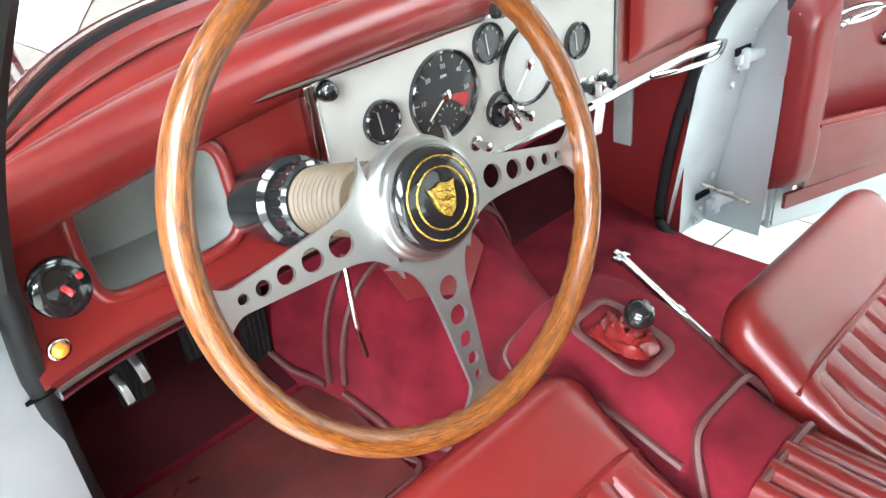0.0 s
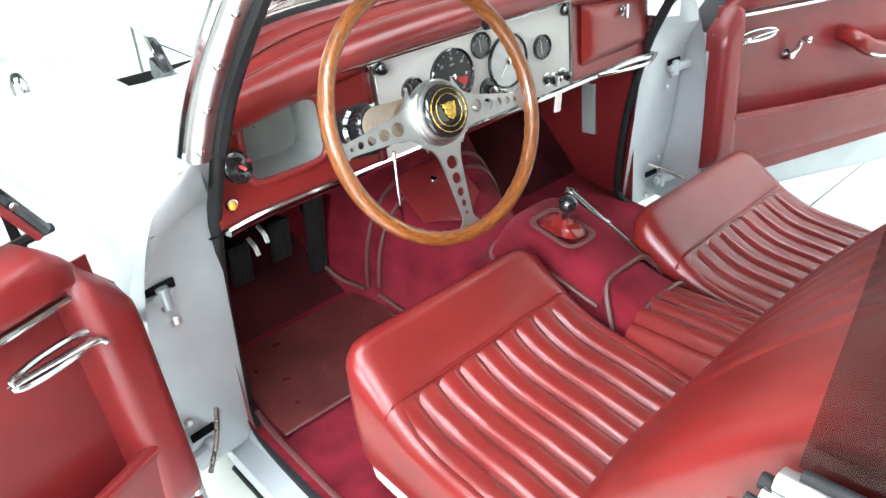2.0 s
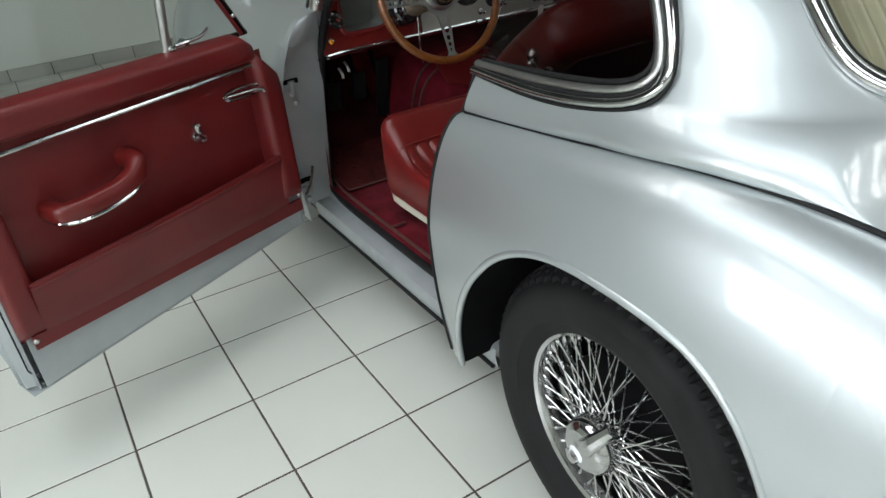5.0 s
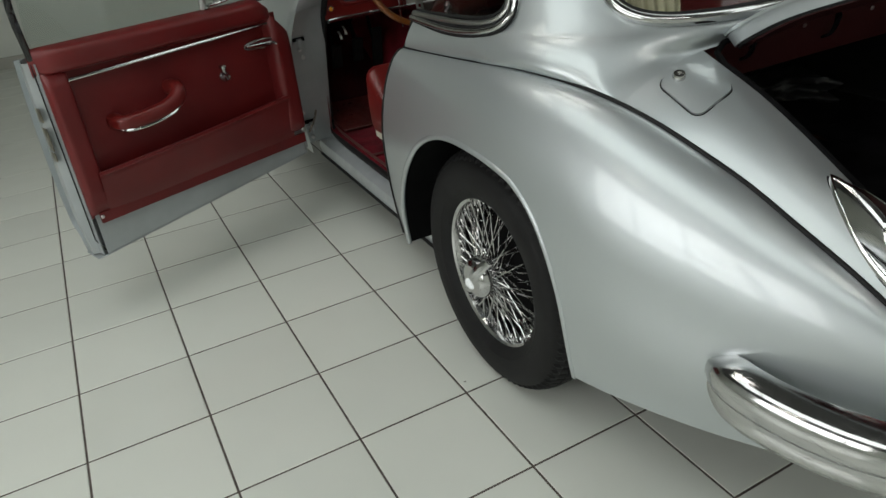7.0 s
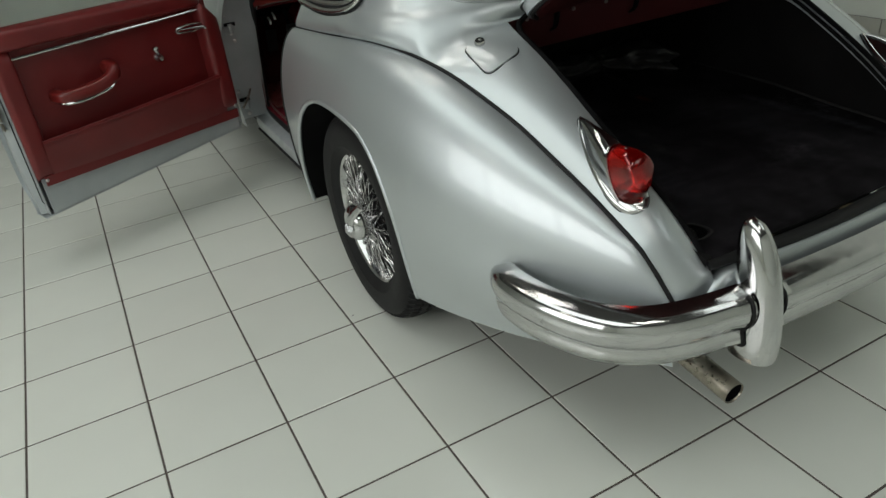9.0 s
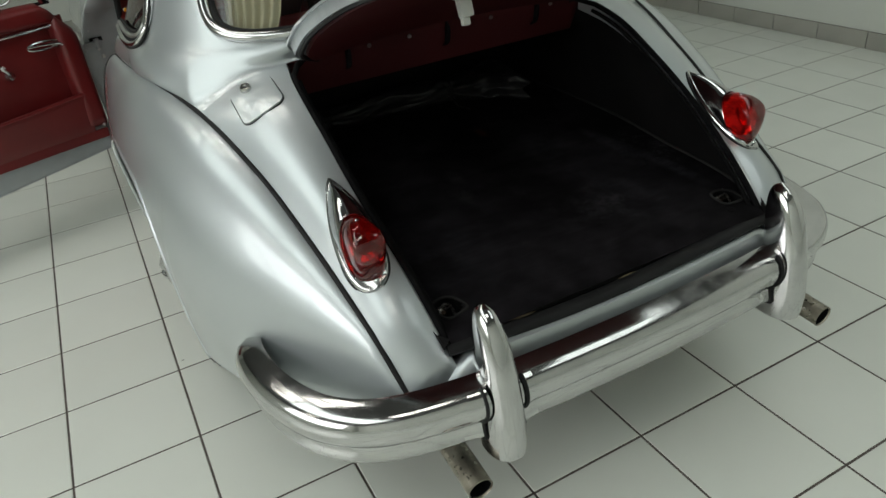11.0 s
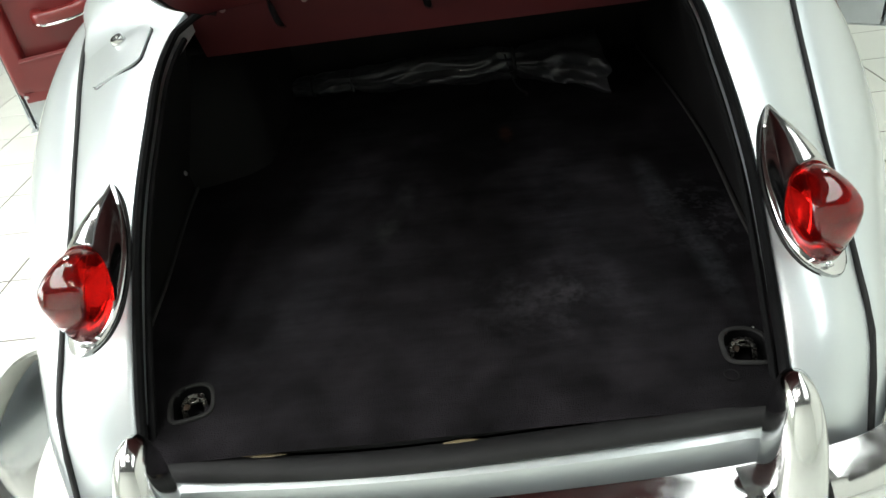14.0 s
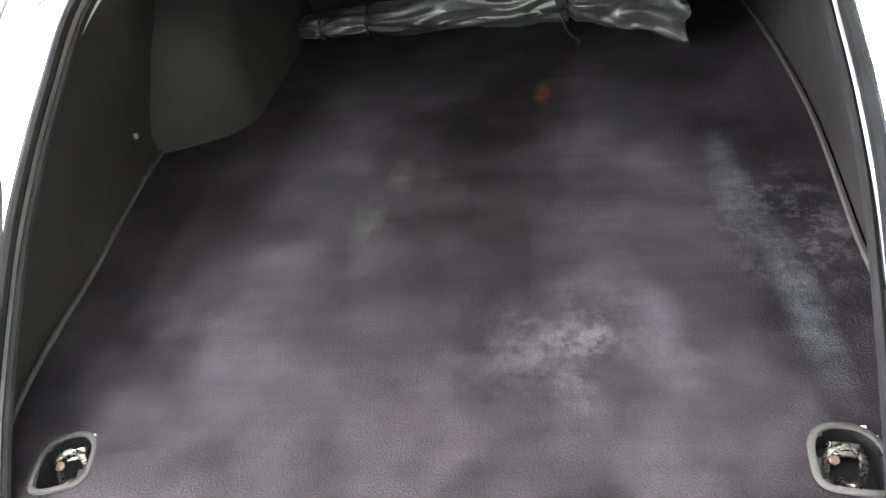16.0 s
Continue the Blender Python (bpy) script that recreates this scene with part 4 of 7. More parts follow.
def stain_carpet(m):
    n, l = m.node_tree.nodes, m.node_tree.links
    b = n["Principled BSDF"]
    base = b.inputs["Base Color"].links[0].from_socket
    geo = n.new("ShaderNodeNewGeometry")

    def blotch(base, at, size, color, freq, lo, hi, amount):
        mp = n.new("ShaderNodeMapping")
        mp.vector_type = "TEXTURE"
        mp.inputs["Location"].default_value = at
        mp.inputs["Scale"].default_value = size
        l.new(geo.outputs["Position"], mp.inputs[0])
        ln = n.new("ShaderNodeVectorMath")
        ln.operation = "LENGTH"
        l.new(mp.outputs[0], ln.inputs[0])
        fall = n.new("ShaderNodeMapRange")
        fall.inputs["From Min"].default_value, fall.inputs["From Max"].default_value = 0.3, 1.0
        fall.inputs["To Min"].default_value, fall.inputs["To Max"].default_value = 1.0, 0.0
        l.new(ln.outputs["Value"], fall.inputs["Value"])
        t = n.new("ShaderNodeTexNoise")
        t.inputs["Scale"].default_value, t.inputs["Detail"].default_value, t.inputs["Roughness"].default_value = freq * 1.7, 9, 0.72
        l.new(geo.outputs["Position"], t.inputs["Vector"])
        r = n.new("ShaderNodeMapRange")
        r.inputs["From Min"].default_value, r.inputs["From Max"].default_value = lo, hi
        l.new(t.outputs["Fac"], r.inputs["Value"])
        mu = n.new("ShaderNodeMath")
        mu.operation = "MULTIPLY"
        l.new(fall.outputs[0], mu.inputs[0])
        l.new(r.outputs[0], mu.inputs[1])
        mu2 = n.new("ShaderNodeMath")
        mu2.operation = "MULTIPLY"
        mu2.inputs[1].default_value = amount
        l.new(mu.outputs[0], mu2.inputs[0])
        mx = n.new("ShaderNodeMix")
        mx.data_type = "RGBA"
        l.new(mu2.outputs[0], mx.inputs["Factor"])
        l.new(base, mx.inputs["A"])
        mx.inputs["B"].default_value = (*color, 1)
        return mx.outputs["Result"]

    mp = n.new("ShaderNodeMapping")
    mp.inputs["Scale"].default_value = (6.0, 60.0, 6.0)
    l.new(geo.outputs["Position"], mp.inputs[0])
    streak = n.new("ShaderNodeTexNoise")
    streak.inputs["Scale"].default_value, streak.inputs["Detail"].default_value, streak.inputs["Roughness"].default_value = 1.0, 8, 0.68
    l.new(mp.outputs[0], streak.inputs["Vector"])
    blots = n.new("ShaderNodeTexNoise")
    blots.inputs["Scale"].default_value, blots.inputs["Detail"].default_value = 13.0, 7
    l.new(geo.outputs["Position"], blots.inputs["Vector"])
    both_ = n.new("ShaderNodeMath")
    both_.operation = "ADD"
    l.new(streak.outputs["Fac"], both_.inputs[0])
    l.new(blots.outputs["Fac"], both_.inputs[1])
    worn = n.new("ShaderNodeMapRange")
    worn.inputs["From Min"].default_value, worn.inputs["From Max"].default_value = 0.72, 1.28
    worn.inputs["To Min"].default_value, worn.inputs["To Max"].default_value = 0.62, 1.45
    l.new(both_.outputs[0], worn.inputs["Value"])
    pale, dusty = (0.044, 0.047, 0.053), (0.0175, 0.0165, 0.0200)
    base = blotch(base, (0.02, -0.72, CZ), (0.62, 0.42, 0.3), (0.0115, 0.0100, 0.0122), 5, 0.40, 0.66, 0.5)
    base = blotch(base, (0.372, -0.54, CZ), (0.030, 0.16, 0.3), pale, 22, 0.30, 0.60, 0.75)
    base = blotch(base, (0.400, -0.74, CZ), (0.028, 0.17, 0.3), pale, 26, 0.30, 0.60, 0.75)
    base = blotch(base, (0.42, -0.62, CZ), (0.10, 0.16, 0.3), (0.042, 0.042, 0.046), 30, 0.5, 0.60, 0.7)
    base = blotch(base, (0.15, -0.80, CZ), (0.17, 0.13, 0.3), (0.030, 0.028, 0.032), 13, 0.47, 0.62, 0.65)
    base = blotch(base, (0.17, -0.79, CZ), (0.05, 0.05, 0.3), (0.036, 0.034, 0.038), 22, 0.48, 0.58, 0.7)
    base = blotch(base, (-0.32, -0.76, CZ), (0.18, 0.22, 0.3), dusty, 9, 0.40, 0.65, 0.8)
    base = blotch(base, (0.20, -0.48, CZ), (0.10, 0.40, 0.3), dusty, 6, 0.40, 0.68, 0.8)
    base = blotch(base, (-0.105, -0.56, CZ), (0.030, 0.07, 0.3), (0.026, 0.026, 0.026), 12, 0.40, 0.56, 0.8)
    base = blotch(base, (-0.075, -0.46, CZ), (0.026, 0.06, 0.3), (0.026, 0.025, 0.027), 12, 0.40, 0.56, 0.8)
    base = blotch(base, (-0.04, -0.22, CZ), (0.06, 0.05, 0.3), (0.026, 0.022, 0.028), 12, 0.36, 0.56, 0.7)
    base = blotch(base, (-0.25, -0.42, CZ), (0.14, 0.10, 0.3), dusty, 8, 0.42, 0.62, 0.8)
    base = blotch(base, (0.135, -0.24, CZ), (0.018, 0.045, 0.3), (0.060, 0.021, 0.011), 40, 0.3, 0.5, 0.9)
    tone = n.new("ShaderNodeHueSaturation")
    l.new(base, tone.inputs["Color"])
    l.new(worn.outputs[0], tone.inputs["Value"])
    l.new(tone.outputs[0], b.inputs["Base Color"])


stain_carpet(M_BOOTCARPET2)
part("boot_carpet", boot_carpet(), M_BOOTCARPET2, car, "worn charcoal boot carpet with pale stains")
M_BINDING = mat("grey_carpet_binding", (0.0085, 0.0082, 0.0080), rough=0.9, vary=0.3, scale=40, bump=0.4)
# Copy of the binding with the left side's shade put into its colour.
M_BINDING_SHADED = mat("shaded_carpet_binding", (0.0050, 0.0047, 0.0044), rough=0.9, vary=0.3, scale=40, bump=0.4)
M_CATCH = mat("worn_plated_steel", (0.10, 0.095, 0.088), rough=0.32, metal=0.9, vary=0.5, scale=90, mottled=0.3)


def catch_line(f, h, n=28):
    """Rounded at the front, square at the back."""
    out = []
    for a in np.linspace(0, 2 * math.pi, n + 1)[:-1]:
        ca, sa = math.cos(a), math.sin(a)
        q = 0.85 if sa > 0 else 0.45
        out.append(Vector((0.029 * f * math.copysign(abs(ca) ** q, ca), 0.033 * f * math.copysign(abs(sa) ** q, sa), h)))
    return out


for x, r, trim in ((-0.362, 14, M_BINDING_SHADED), (0.384, -8, M_BINDING)):
    m = pose(x, -0.938, CZ - 0.002, 0, 0, r)
    bm = grid([catch_line(f, h) for f, h in ((1.0, 0.0), (0.97, -0.03), (0.6, -0.035), (0.02, -0.035))], close_v=True)
    bm.transform(m)
    catch = part("floor_catch", bm, M_DARK, car, "worn steel catch hook set in a bound carpet hole")
    bm = tube(catch_line(1.01, 0.0015), 0.0034, 8, closed=True, per=1, squash=0.7)
    bm.transform(m)
    part("binding", bm, trim, catch, "whipped carpet edge")
    bm = tube([(-0.015, -0.004, -0.030), (-0.015, 0.004, -0.014), (-0.012, 0.010, -0.004), (0.0, 0.013, 0.0), (0.011, 0.010, -0.004), (0.014, 0.003, -0.014), (0.014, -0.004, -0.030)], 0.0036, 8, squash=0.7)
    bm.transform(m)
    part("loop", bm, M_CATCH, catch, "rusted steel loop")
    bm = tube([(0.010, -0.002, -0.032), (0.010, -0.012, -0.022), (0.003, -0.016, -0.016), (-0.004, -0.012, -0.020), (-0.003, -0.004, -0.026)], 0.0030, 8)
    bm.transform(m)
    part("hook", bm, M_CATCH, catch, "bright worn hook")
    bm = box(0.026, 0.012, 0.006, m @ pose(0, 0.016, -0.010, 20, 0, 0), 0.002)
    part("striker", bm, M_CATCH, catch)
    bm = lathe([(0.0045, 0.0), (0.0045, 0.003), (0.0, 0.004)], 10, m @ pose(-0.010, 0.004, -0.010, 30, 0, 0))
    part("rivet", bm, M_RUST, catch)
part("snap_ring", tube([(0.350 + 0.009 * math.cos(a), -0.985 + 0.009 * math.sin(a), CZ - 0.004) for a in np.linspace(0, 2 * math.pi, 21)[:-1]], 0.0012, 6, closed=True, per=1), M_BOOTSIDE, car)


def boot_side():
    rows = []
    for y in np.linspace(-1.032, 0.22, 40):
        w = carpet_half(y)
        xe, ze = boot_edge(min(max(y, -1.035), -0.335))
        xe += (w - xe) * min(max((y + 0.335) / 0.30, 0), 1)
        rows.append([Vector((-w - 0.002, y, carpet_z(-w, y) - 0.01)), Vector((-w - 0.004, y, 0.62 if ze > 0.66 else CZ)), lerp((-w - 0.004, y, 0.62), (-xe - 0.012, y, ze - 0.03), 0.55), Vector((-xe - 0.010, y, ze - 0.022))])
    return grid(rows)


both("boot_side_board", boot_side, M_BOOTSIDE, label="black trim board lining the boot side")
both("boot_side_piping", lambda: tube([(-carpet_half(y) + 0.003, y, carpet_z(-carpet_half(y), y) + 0.003) for y in np.linspace(-0.98, 0.2, 30)], 0.004, 6, per=1), mat("grey_piping", (0.013, 0.0125, 0.012), rough=0.7, vary=0.3, scale=30), label="grey carpet binding")
# wheel arch box intruding on one side
rows = []
for x, y in ((-0.525, -0.335), (-0.47, -0.315), (-0.41, -0.285), (-0.378, -0.245), (-0.372, -0.20), (-0.375, 0.22)):
    rows.append([Vector((x, y, CZ + 0.004)), Vector((x - 0.006, y + 0.01, 0.66)), Vector((x - 0.02, y + 0.05, 0.74)), Vector((x - 0.06, y + 0.12, 0.80)), Vector((-0.53, y + 0.2, 0.83))])
part("boot_arch_cover", grid(rows), M_BOOTSIDE, car, "black trim board over the wheel arch")
for p in ((-0.497, -0.406, 0.661), (-0.492, -0.432, 0.774), (-0.500, -0.60, 0.66), (-0.478, -0.74, 0.665)):
    part("trim_screw", lathe([(0.0, 0.0), (0.005, 0.0), (0.004, 0.003), (0.0, 0.003)], 10, aim(p, (1, 0, 0.2))), M_STEEL, car)
# bulkhead: red trim board under the hinge line, dark beyond
rows = [[Vector((x, -0.325 + 0.05 * t, 0.938 - 0.095 * t + 0.030 * (1 - (x / 0.43) ** 2) * (1 - t))) for t in np.linspace(0, 1, 8)] for x in np.linspace(-0.430, 0.430, 25)]
part("boot_header_board", thick(grid(rows), 0.006), M_BOOTRED, car, "dark red trim board under the boot hinge line")
for x in (-0.36, -0.21, -0.10, 0.14, 0.33):
    part("trim_screw", lathe([(0.0, 0.0), (0.006, 0.0), (0.005, 0.003), (0.0, 0.003)], 10, aim((x, -0.326, 0.935), (0, -1, -0.3))), M_STEEL, car)
part("boot_back_board", grid([[Vector((x, 0.22, z)) for z in (0.54, 0.87)] for x in (-0.6, 0.6)]), M_BOOTSIDE, car)
part("boot_roof_board", grid([[Vector((x, y, 0.846)) for y in (-0.275, 0.23)] for x in (-0.6, 0.6)]), M_BOOTSIDE, car)
# rubber weatherstrip round the opening
strip = [Vector((-boot_edge(y)[0] + 0.0085, y + 0.004, boot_edge(y)[1] + 0.000)) for y in np.linspace(-1.02, -0.40, 30)]
top = [Vector((-0.405, -0.355, 0.935)), Vector((-0.37, -0.338, 0.948))] + [Vector((x, -0.335 - 0.022 * (1 - (x / 0.4) ** 2), 0.952 + 0.024 * (1 - (x / 0.4) ** 2))) for x in np.linspace(-0.33, 0.33, 12)] + [Vector((0.37, -0.338, 0.948)), Vector((0.405, -0.355, 0.935))]
loop = strip + top + [Vector((-p.x, p.y, p.z)) for p in strip[::-1]]
part("boot_seal", tube(loop, 0.0070, 8, per=1), M_BOOTSEAL, car, "black rubber boot weatherstrip")
part("boot_seal", tube([p + Vector((0.011, 0.0, -0.014)) for p in strip], 0.005, 8, per=1), M_BOOTSEAL, car)
part("boot_seal", tube([Vector((-p.x - 0.011, p.y, p.z - 0.014)) for p in strip], 0.005, 8, per=1), M_BOOTSEAL, car)
sill = [Vector((x, -1.018 - 0.028 * (1 - (x / 0.43) ** 2), 0.547 + 0.004 * math.sin(x * 9))) for x in np.linspace(-0.415, 0.415, 30)]
part("boot_sill_seal", tube([p + Vector((0, -0.006, 0)) for p in sill], 0.019, 10, per=1, squash=0.62), M_RUBBER, car, "aged black rubber sill seal with brown glue marks")
part("boot_sill_seal", tube([p + Vector((0, 0.024, 0.003)) for p in sill], 0.006, 8, per=1), M_RUBBER, car)
for x0, x1 in ((0.10, 0.185), (-0.02, 0.03), (0.26, 0.30), (-0.28, -0.22)):
    part("glue_mark", tube([Vector((x, -1.010 - 0.028 * (1 - (x / 0.43) ** 2), 0.5545)) for x in np.linspace(x0, x1, 6)], 0.0028, 6, per=1, squash=0.4, size=lambda t: 0.3 + math.sin(math.pi * t)), mat("dried_glue", (0.13, 0.10, 0.055), rough=0.6, vary=0.4, scale=60), car, "dried yellow glue")


# ---- rear and front wheels ----
def tyre_bm():
    """Carcass with plain sidewalls; the tread is a piece of its own."""
    prof = [(0.212, -0.060), (0.222, -0.070), (0.238, -0.077), (0.242, -0.081), (0.262, -0.084), (0.285, -0.0855), (0.300, -0.083), (0.312, -0.077), (0.319, -0.068), (0.326, -0.055), (0.334, -0.03), (0.335, 0.0)]
    prof = prof + [(r, -h) for r, h in prof[-2::-1]]
    return grid([[(r * math.cos(2 * math.pi * k / 96), r * math.sin(2 * math.pi * k / 96), h) for k in range(96)] for r, h in prof], close_v=True)


def tread_bm():
    n, cols = 432, [-0.071, -0.066, -0.0645, -0.060, -0.052, -0.0505, -0.044, -0.034, -0.0325, -0.0285, -0.027, -0.018, -0.0095, -0.008, -0.004, -0.0025]
    cols = cols + [-c for c in cols[::-1]]
    rows = []
    for c in cols:
        row = []
        for k in range(n):
            a = 2 * math.pi * k / n
            z = abs((k % 6) - 3) / 3 - 0.5
            h = c + 0.009 * z * (1 if abs(c) < 0.068 else 0.4)
            r = 0.346 - 0.020 * (abs(c) / 0.068) ** 2.2
            ac = abs(c)
            if 0.029 > ac > 0.028 or ac < 0.003:
                r -= 0.008
            if ac > 0.0506 and (k % 6) in (0, 1):
                r -= 0.011
            if 0.033 < ac < 0.0506 and (k % 6) in (3, 4):
                r -= 0.006
            if ac > 0.070:
                r = 0.313
            row.append((r * math.cos(a), r * math.sin(a), h))
        rows.append(row)
    return grid(rows, close_v=True)


def rim_bm():
    prof = [(0.218, -0.062), (0.222, -0.066), (0.219, -0.070), (0.210, -0.066), (0.204, -0.050), (0.198, -0.030), (0.190, 0.0), (0.196, 0.03), (0.205, 0.055), (0.218, 0.064), (0.222, 0.060)]
    rows = [[(r * math.cos(2 * math.pi * k / 64), r * math.sin(2 * math.pi * k / 64), h) for k in range(64)] for r, h in prof]
    return thick(grid(rows, close_v=True), 0.002)


def spokes(z_hub, r_hub, z_rim, r_rim, n, twist):
    out = []
    for k in range(n):
        a = 2 * math.pi * k / n
        s = twist if k % 2 else -twist
        p = Vector((r_hub * math.cos(a + s), r_hub * math.sin(a + s), z_hub))
        q = Vector((r_rim * math.cos(a), r_rim * math.sin(a), z_rim))
        out.append((p, q))
    return out


def spoke_bm():
    """One spoke along z, unit length."""
    rows = [[(r * math.cos(2 * math.pi * k / 6), r * math.sin(2 * math.pi * k / 6), h) for k in range(6)] for r, h in ((0.0019, 0.0), (0.0019, 0.92), (0.0034, 0.925), (0.0034, 1.0))]
    return grid(rows, close_v=True, cap=True)


def spinner_bm():
    ears = []
    for s in (0, 180):
        rows = []
        for t in np.linspace(0, 1, 9):
            w = 0.019 * (1 - 0.35 * t)
            rows.append([(x, 0.020 + 0.070 * t, z - 0.030 * t * t) for x, z in ((-w, 0.118), (-w * 0.7, 0.126), (0, 0.130), (w * 0.7, 0.126), (w, 0.118), (0, 0.112))])
        b = grid(rows, close_v=True, cap=True)
        b.transform(pose(0, 0, 0, 0, 0, s + 20))
        ears.append(b)
    return merge(lathe([(0.058, 0.066), (0.060, 0.086), (0.057, 0.102), (0.050, 0.113), (0.042, 0.118), (0.037, 0.117), (0.0, 0.121)], 32), *ears)


def drum_bm():
    return lathe([(0.15, -0.02), (0.15, 0.01), (0.12, 0.02), (0.045, 0.02), (0.045, 0.07), (0.0, 0.07)], 32)


SPOKE_MESH = None


def make_wheel(m, turn):
    """A wire wheel with its tyre; local z points outboard."""
    global SPOKE_MESH
    m = m @ pose(0, 0, 0, 0, 0, turn)
    bm = tyre_bm()
    bm.transform(m)
    wheel = part("wheel", bm, M_TYRE, car, "chrome wire wheel with knock-off spinner and black treaded tyre", 30)
    for nm, b, mt in (("tread", tread_bm(), M_TYRE), ("rim", rim_bm(), M_CHROME), ("hub", lathe([(0.062, -0.02), (0.050, 0.0), (0.046, 0.05), (0.052, 0.07), (0.052, 0.08), (0.0, 0.08)], 28), M_CHROME), ("spinner", spinner_bm(), M_CHROME), ("brake_drum", drum_bm(), M_DARK)):
        b.transform(m)
        part(nm, b, mt, wheel, {"spinner": "chrome two-eared knock-off spinner"}.get(nm, ""), 35)
    rays = spokes(0.076, 0.047, 0.000, 0.193, 24, 0.34) + spokes(0.058, 0.050, 0.040, 0.201, 48, 0.66) + spokes(0.002, 0.060, -0.028, 0.198, 40, 0.60)
    if SPOKE_MESH is None:
        ob = link_mesh("spoke", spoke_bm(), M_CHROME)
        SPOKE_MESH = ob.data
        bpy.data.objects.remove(ob)
    for p, q in rays:
        ob = new("spoke", SPOKE_MESH)
        ob.parent = wheel
        d = q - p
        ob.matrix_world = m @ aim(p, d) @ Matrix.Diagonal((1, 1, d.length, 1))
    return wheel


make_wheel(pose(-0.703, 0.022, 0.340, 0, -90, 0), 35)
make_wheel(pose(0.703, 0.022, 0.340, 0, 90, 0), 10)
make_wheel(pose(-0.650, 2.590, 0.340, 0, -90, 0), 70)
make_wheel(pose(0.650, 2.590, 0.340, 0, 90, 0), 0)

# crumpled bag lying across the boot
bag_line = smooth_line([(-0.40, 0.120, 0.612), (-0.33, 0.110, 0.618), (-0.22, 0.100, 0.622), (-0.06, 0.085, 0.630), (0.10, 0.072, 0.630), (0.20, 0.062, 0.630), (0.30, 0.040, 0.628), (0.385, 0.018, 0.624)], 14)
rows = []
for i, p in enumerate(bag_line):
    t = i / (len(bag_line) - 1)
    r = 0.020 + 0.022 * min(1, t * 2.2) - 0.012 * math.exp(-((t - 0.70) / 0.015) ** 2) - 0.006 * math.exp(-((t - 0.16) / 0.012) ** 2) - 0.007 * math.exp(-((t - 0.29) / 0.012) ** 2) + 0.026 * max(0, (t - 0.74) / 0.26)
    r *= min(1, 0.25 + 8 * t)
    fan = 1 + 0.9 * max(0, (t - 0.74) / 0.26)
    row = []
    for k in range(48):
        a = 2 * math.pi * k / 48
        fold = 0.13 * math.sin(5 * a + 3 * math.sin(t * 9)) + 0.09 * math.sin(9 * a + 22 * t + 2 * math.sin(t * 31))
        f = 1 + fold + 0.26 * noise.noise((t * 7, math.cos(a) * 1.8, math.sin(a) * 1.8)) + 0.16 * noise.noise((t * 10, math.cos(a) * 5.0, math.sin(a) * 5.0))
        row.append(p + Vector((0.006 * noise.noise((a * 2, t * 9, 4)), r * f * math.cos(a) * 1.15 * fan, max(CZ + 0.006 - p.z, r * f * math.sin(a) * 0.80))))
    rows.append(row)
bag = tagged(link_mesh("umbrella_bag", grid(rows, close_v=True, cap=True), M_BAG, 70), "crumpled black vinyl bag tied with a cord, lying in the boot", "bag")
for t in (0.16, 0.29, 0.70):
    c = bag_line[int(t * (len(bag_line) - 1))]
    part("tie", tube([c + Vector((0, (0.030 if t < 0.5 else 0.043) * math.cos(a), (0.024 if t < 0.5 else 0.034) * math.sin(a))) for a in np.linspace(0, 2 * math.pi, 17)[:-1]], 0.004, 6, closed=True, per=1), M_RUBBER, bag)
part("cord", tube([(0.165, 0.070, 0.665), (0.168, 0.025, 0.645), (0.185, -0.005, 0.598), (0.205, -0.040, 0.590), (0.200, -0.060, 0.590)], 0.0028, 6), M_RUBBER, bag)


# ---- cabin: floor, tunnel, bulkhead ----
def floor_z(y):
    return 0.318 if y < 1.45 else 0.318 + 0.25 * (y - 1.45) ** 1.25 + (0 if y < 1.72 else 0.9 * (y - 1.72))


def cabin_floor(x0, x1):
    return grid([[Vector((x, y, floor_z(y) + 0.004 * noise.noise((x * 6, y * 6, 3)))) for y in np.linspace(0.46, 2.0, 60)] for x in np.linspace(x0, x1, 14)])


part("floor_carpet", cabin_floor(-0.668, -0.10), M_CARPET, car, "crimson carpet in the driver's footwell")
part("floor_carpet", cabin_floor(0.0, 0.668), M_CARPET, car, "crimson carpet in the passenger's footwell")
M_MAT = mat("worn_red_heel_mat", (0.078, 0.014, 0.0125), rough=0.45, vary=0.4, scale=9, bump=0.25, bump_scale=140, color2=(0.040, 0.009, 0.008), mottled=0.18)
# Added dark sheets put the under-dash shade onto the front of the floor.
M_TOE_SHADE = mat("shaded_toe_maroon", (0.040, 0.006, 0.008), rough=0.85, vary=0.3, scale=9, bump=0.2, bump_scale=160, spec=0.1)
for x0, x1 in ((-0.666, -0.25), (0.20, 0.666)):
    part("toe_shade_sheet", thick(grid([[Vector((x, y, floor_z(y) + 0.010)) for y in np.linspace(1.72, 1.97, 10)] for x in np.linspace(x0, x1, 6)]), -0.005), M_TOE_SHADE, car, "dark maroon sheet on the sloping toe floor, standing in for under-dash shade")
part("heel_mat", thick(grid([[Vector((x, y, floor_z(y) + 0.011)) for y in np.linspace(1.43, 1.70, 16)] for x in np.linspace(-0.635, -0.24, 8)]), -0.006), M_MAT, car, "worn dark red heel mat with a leather-bound edge")
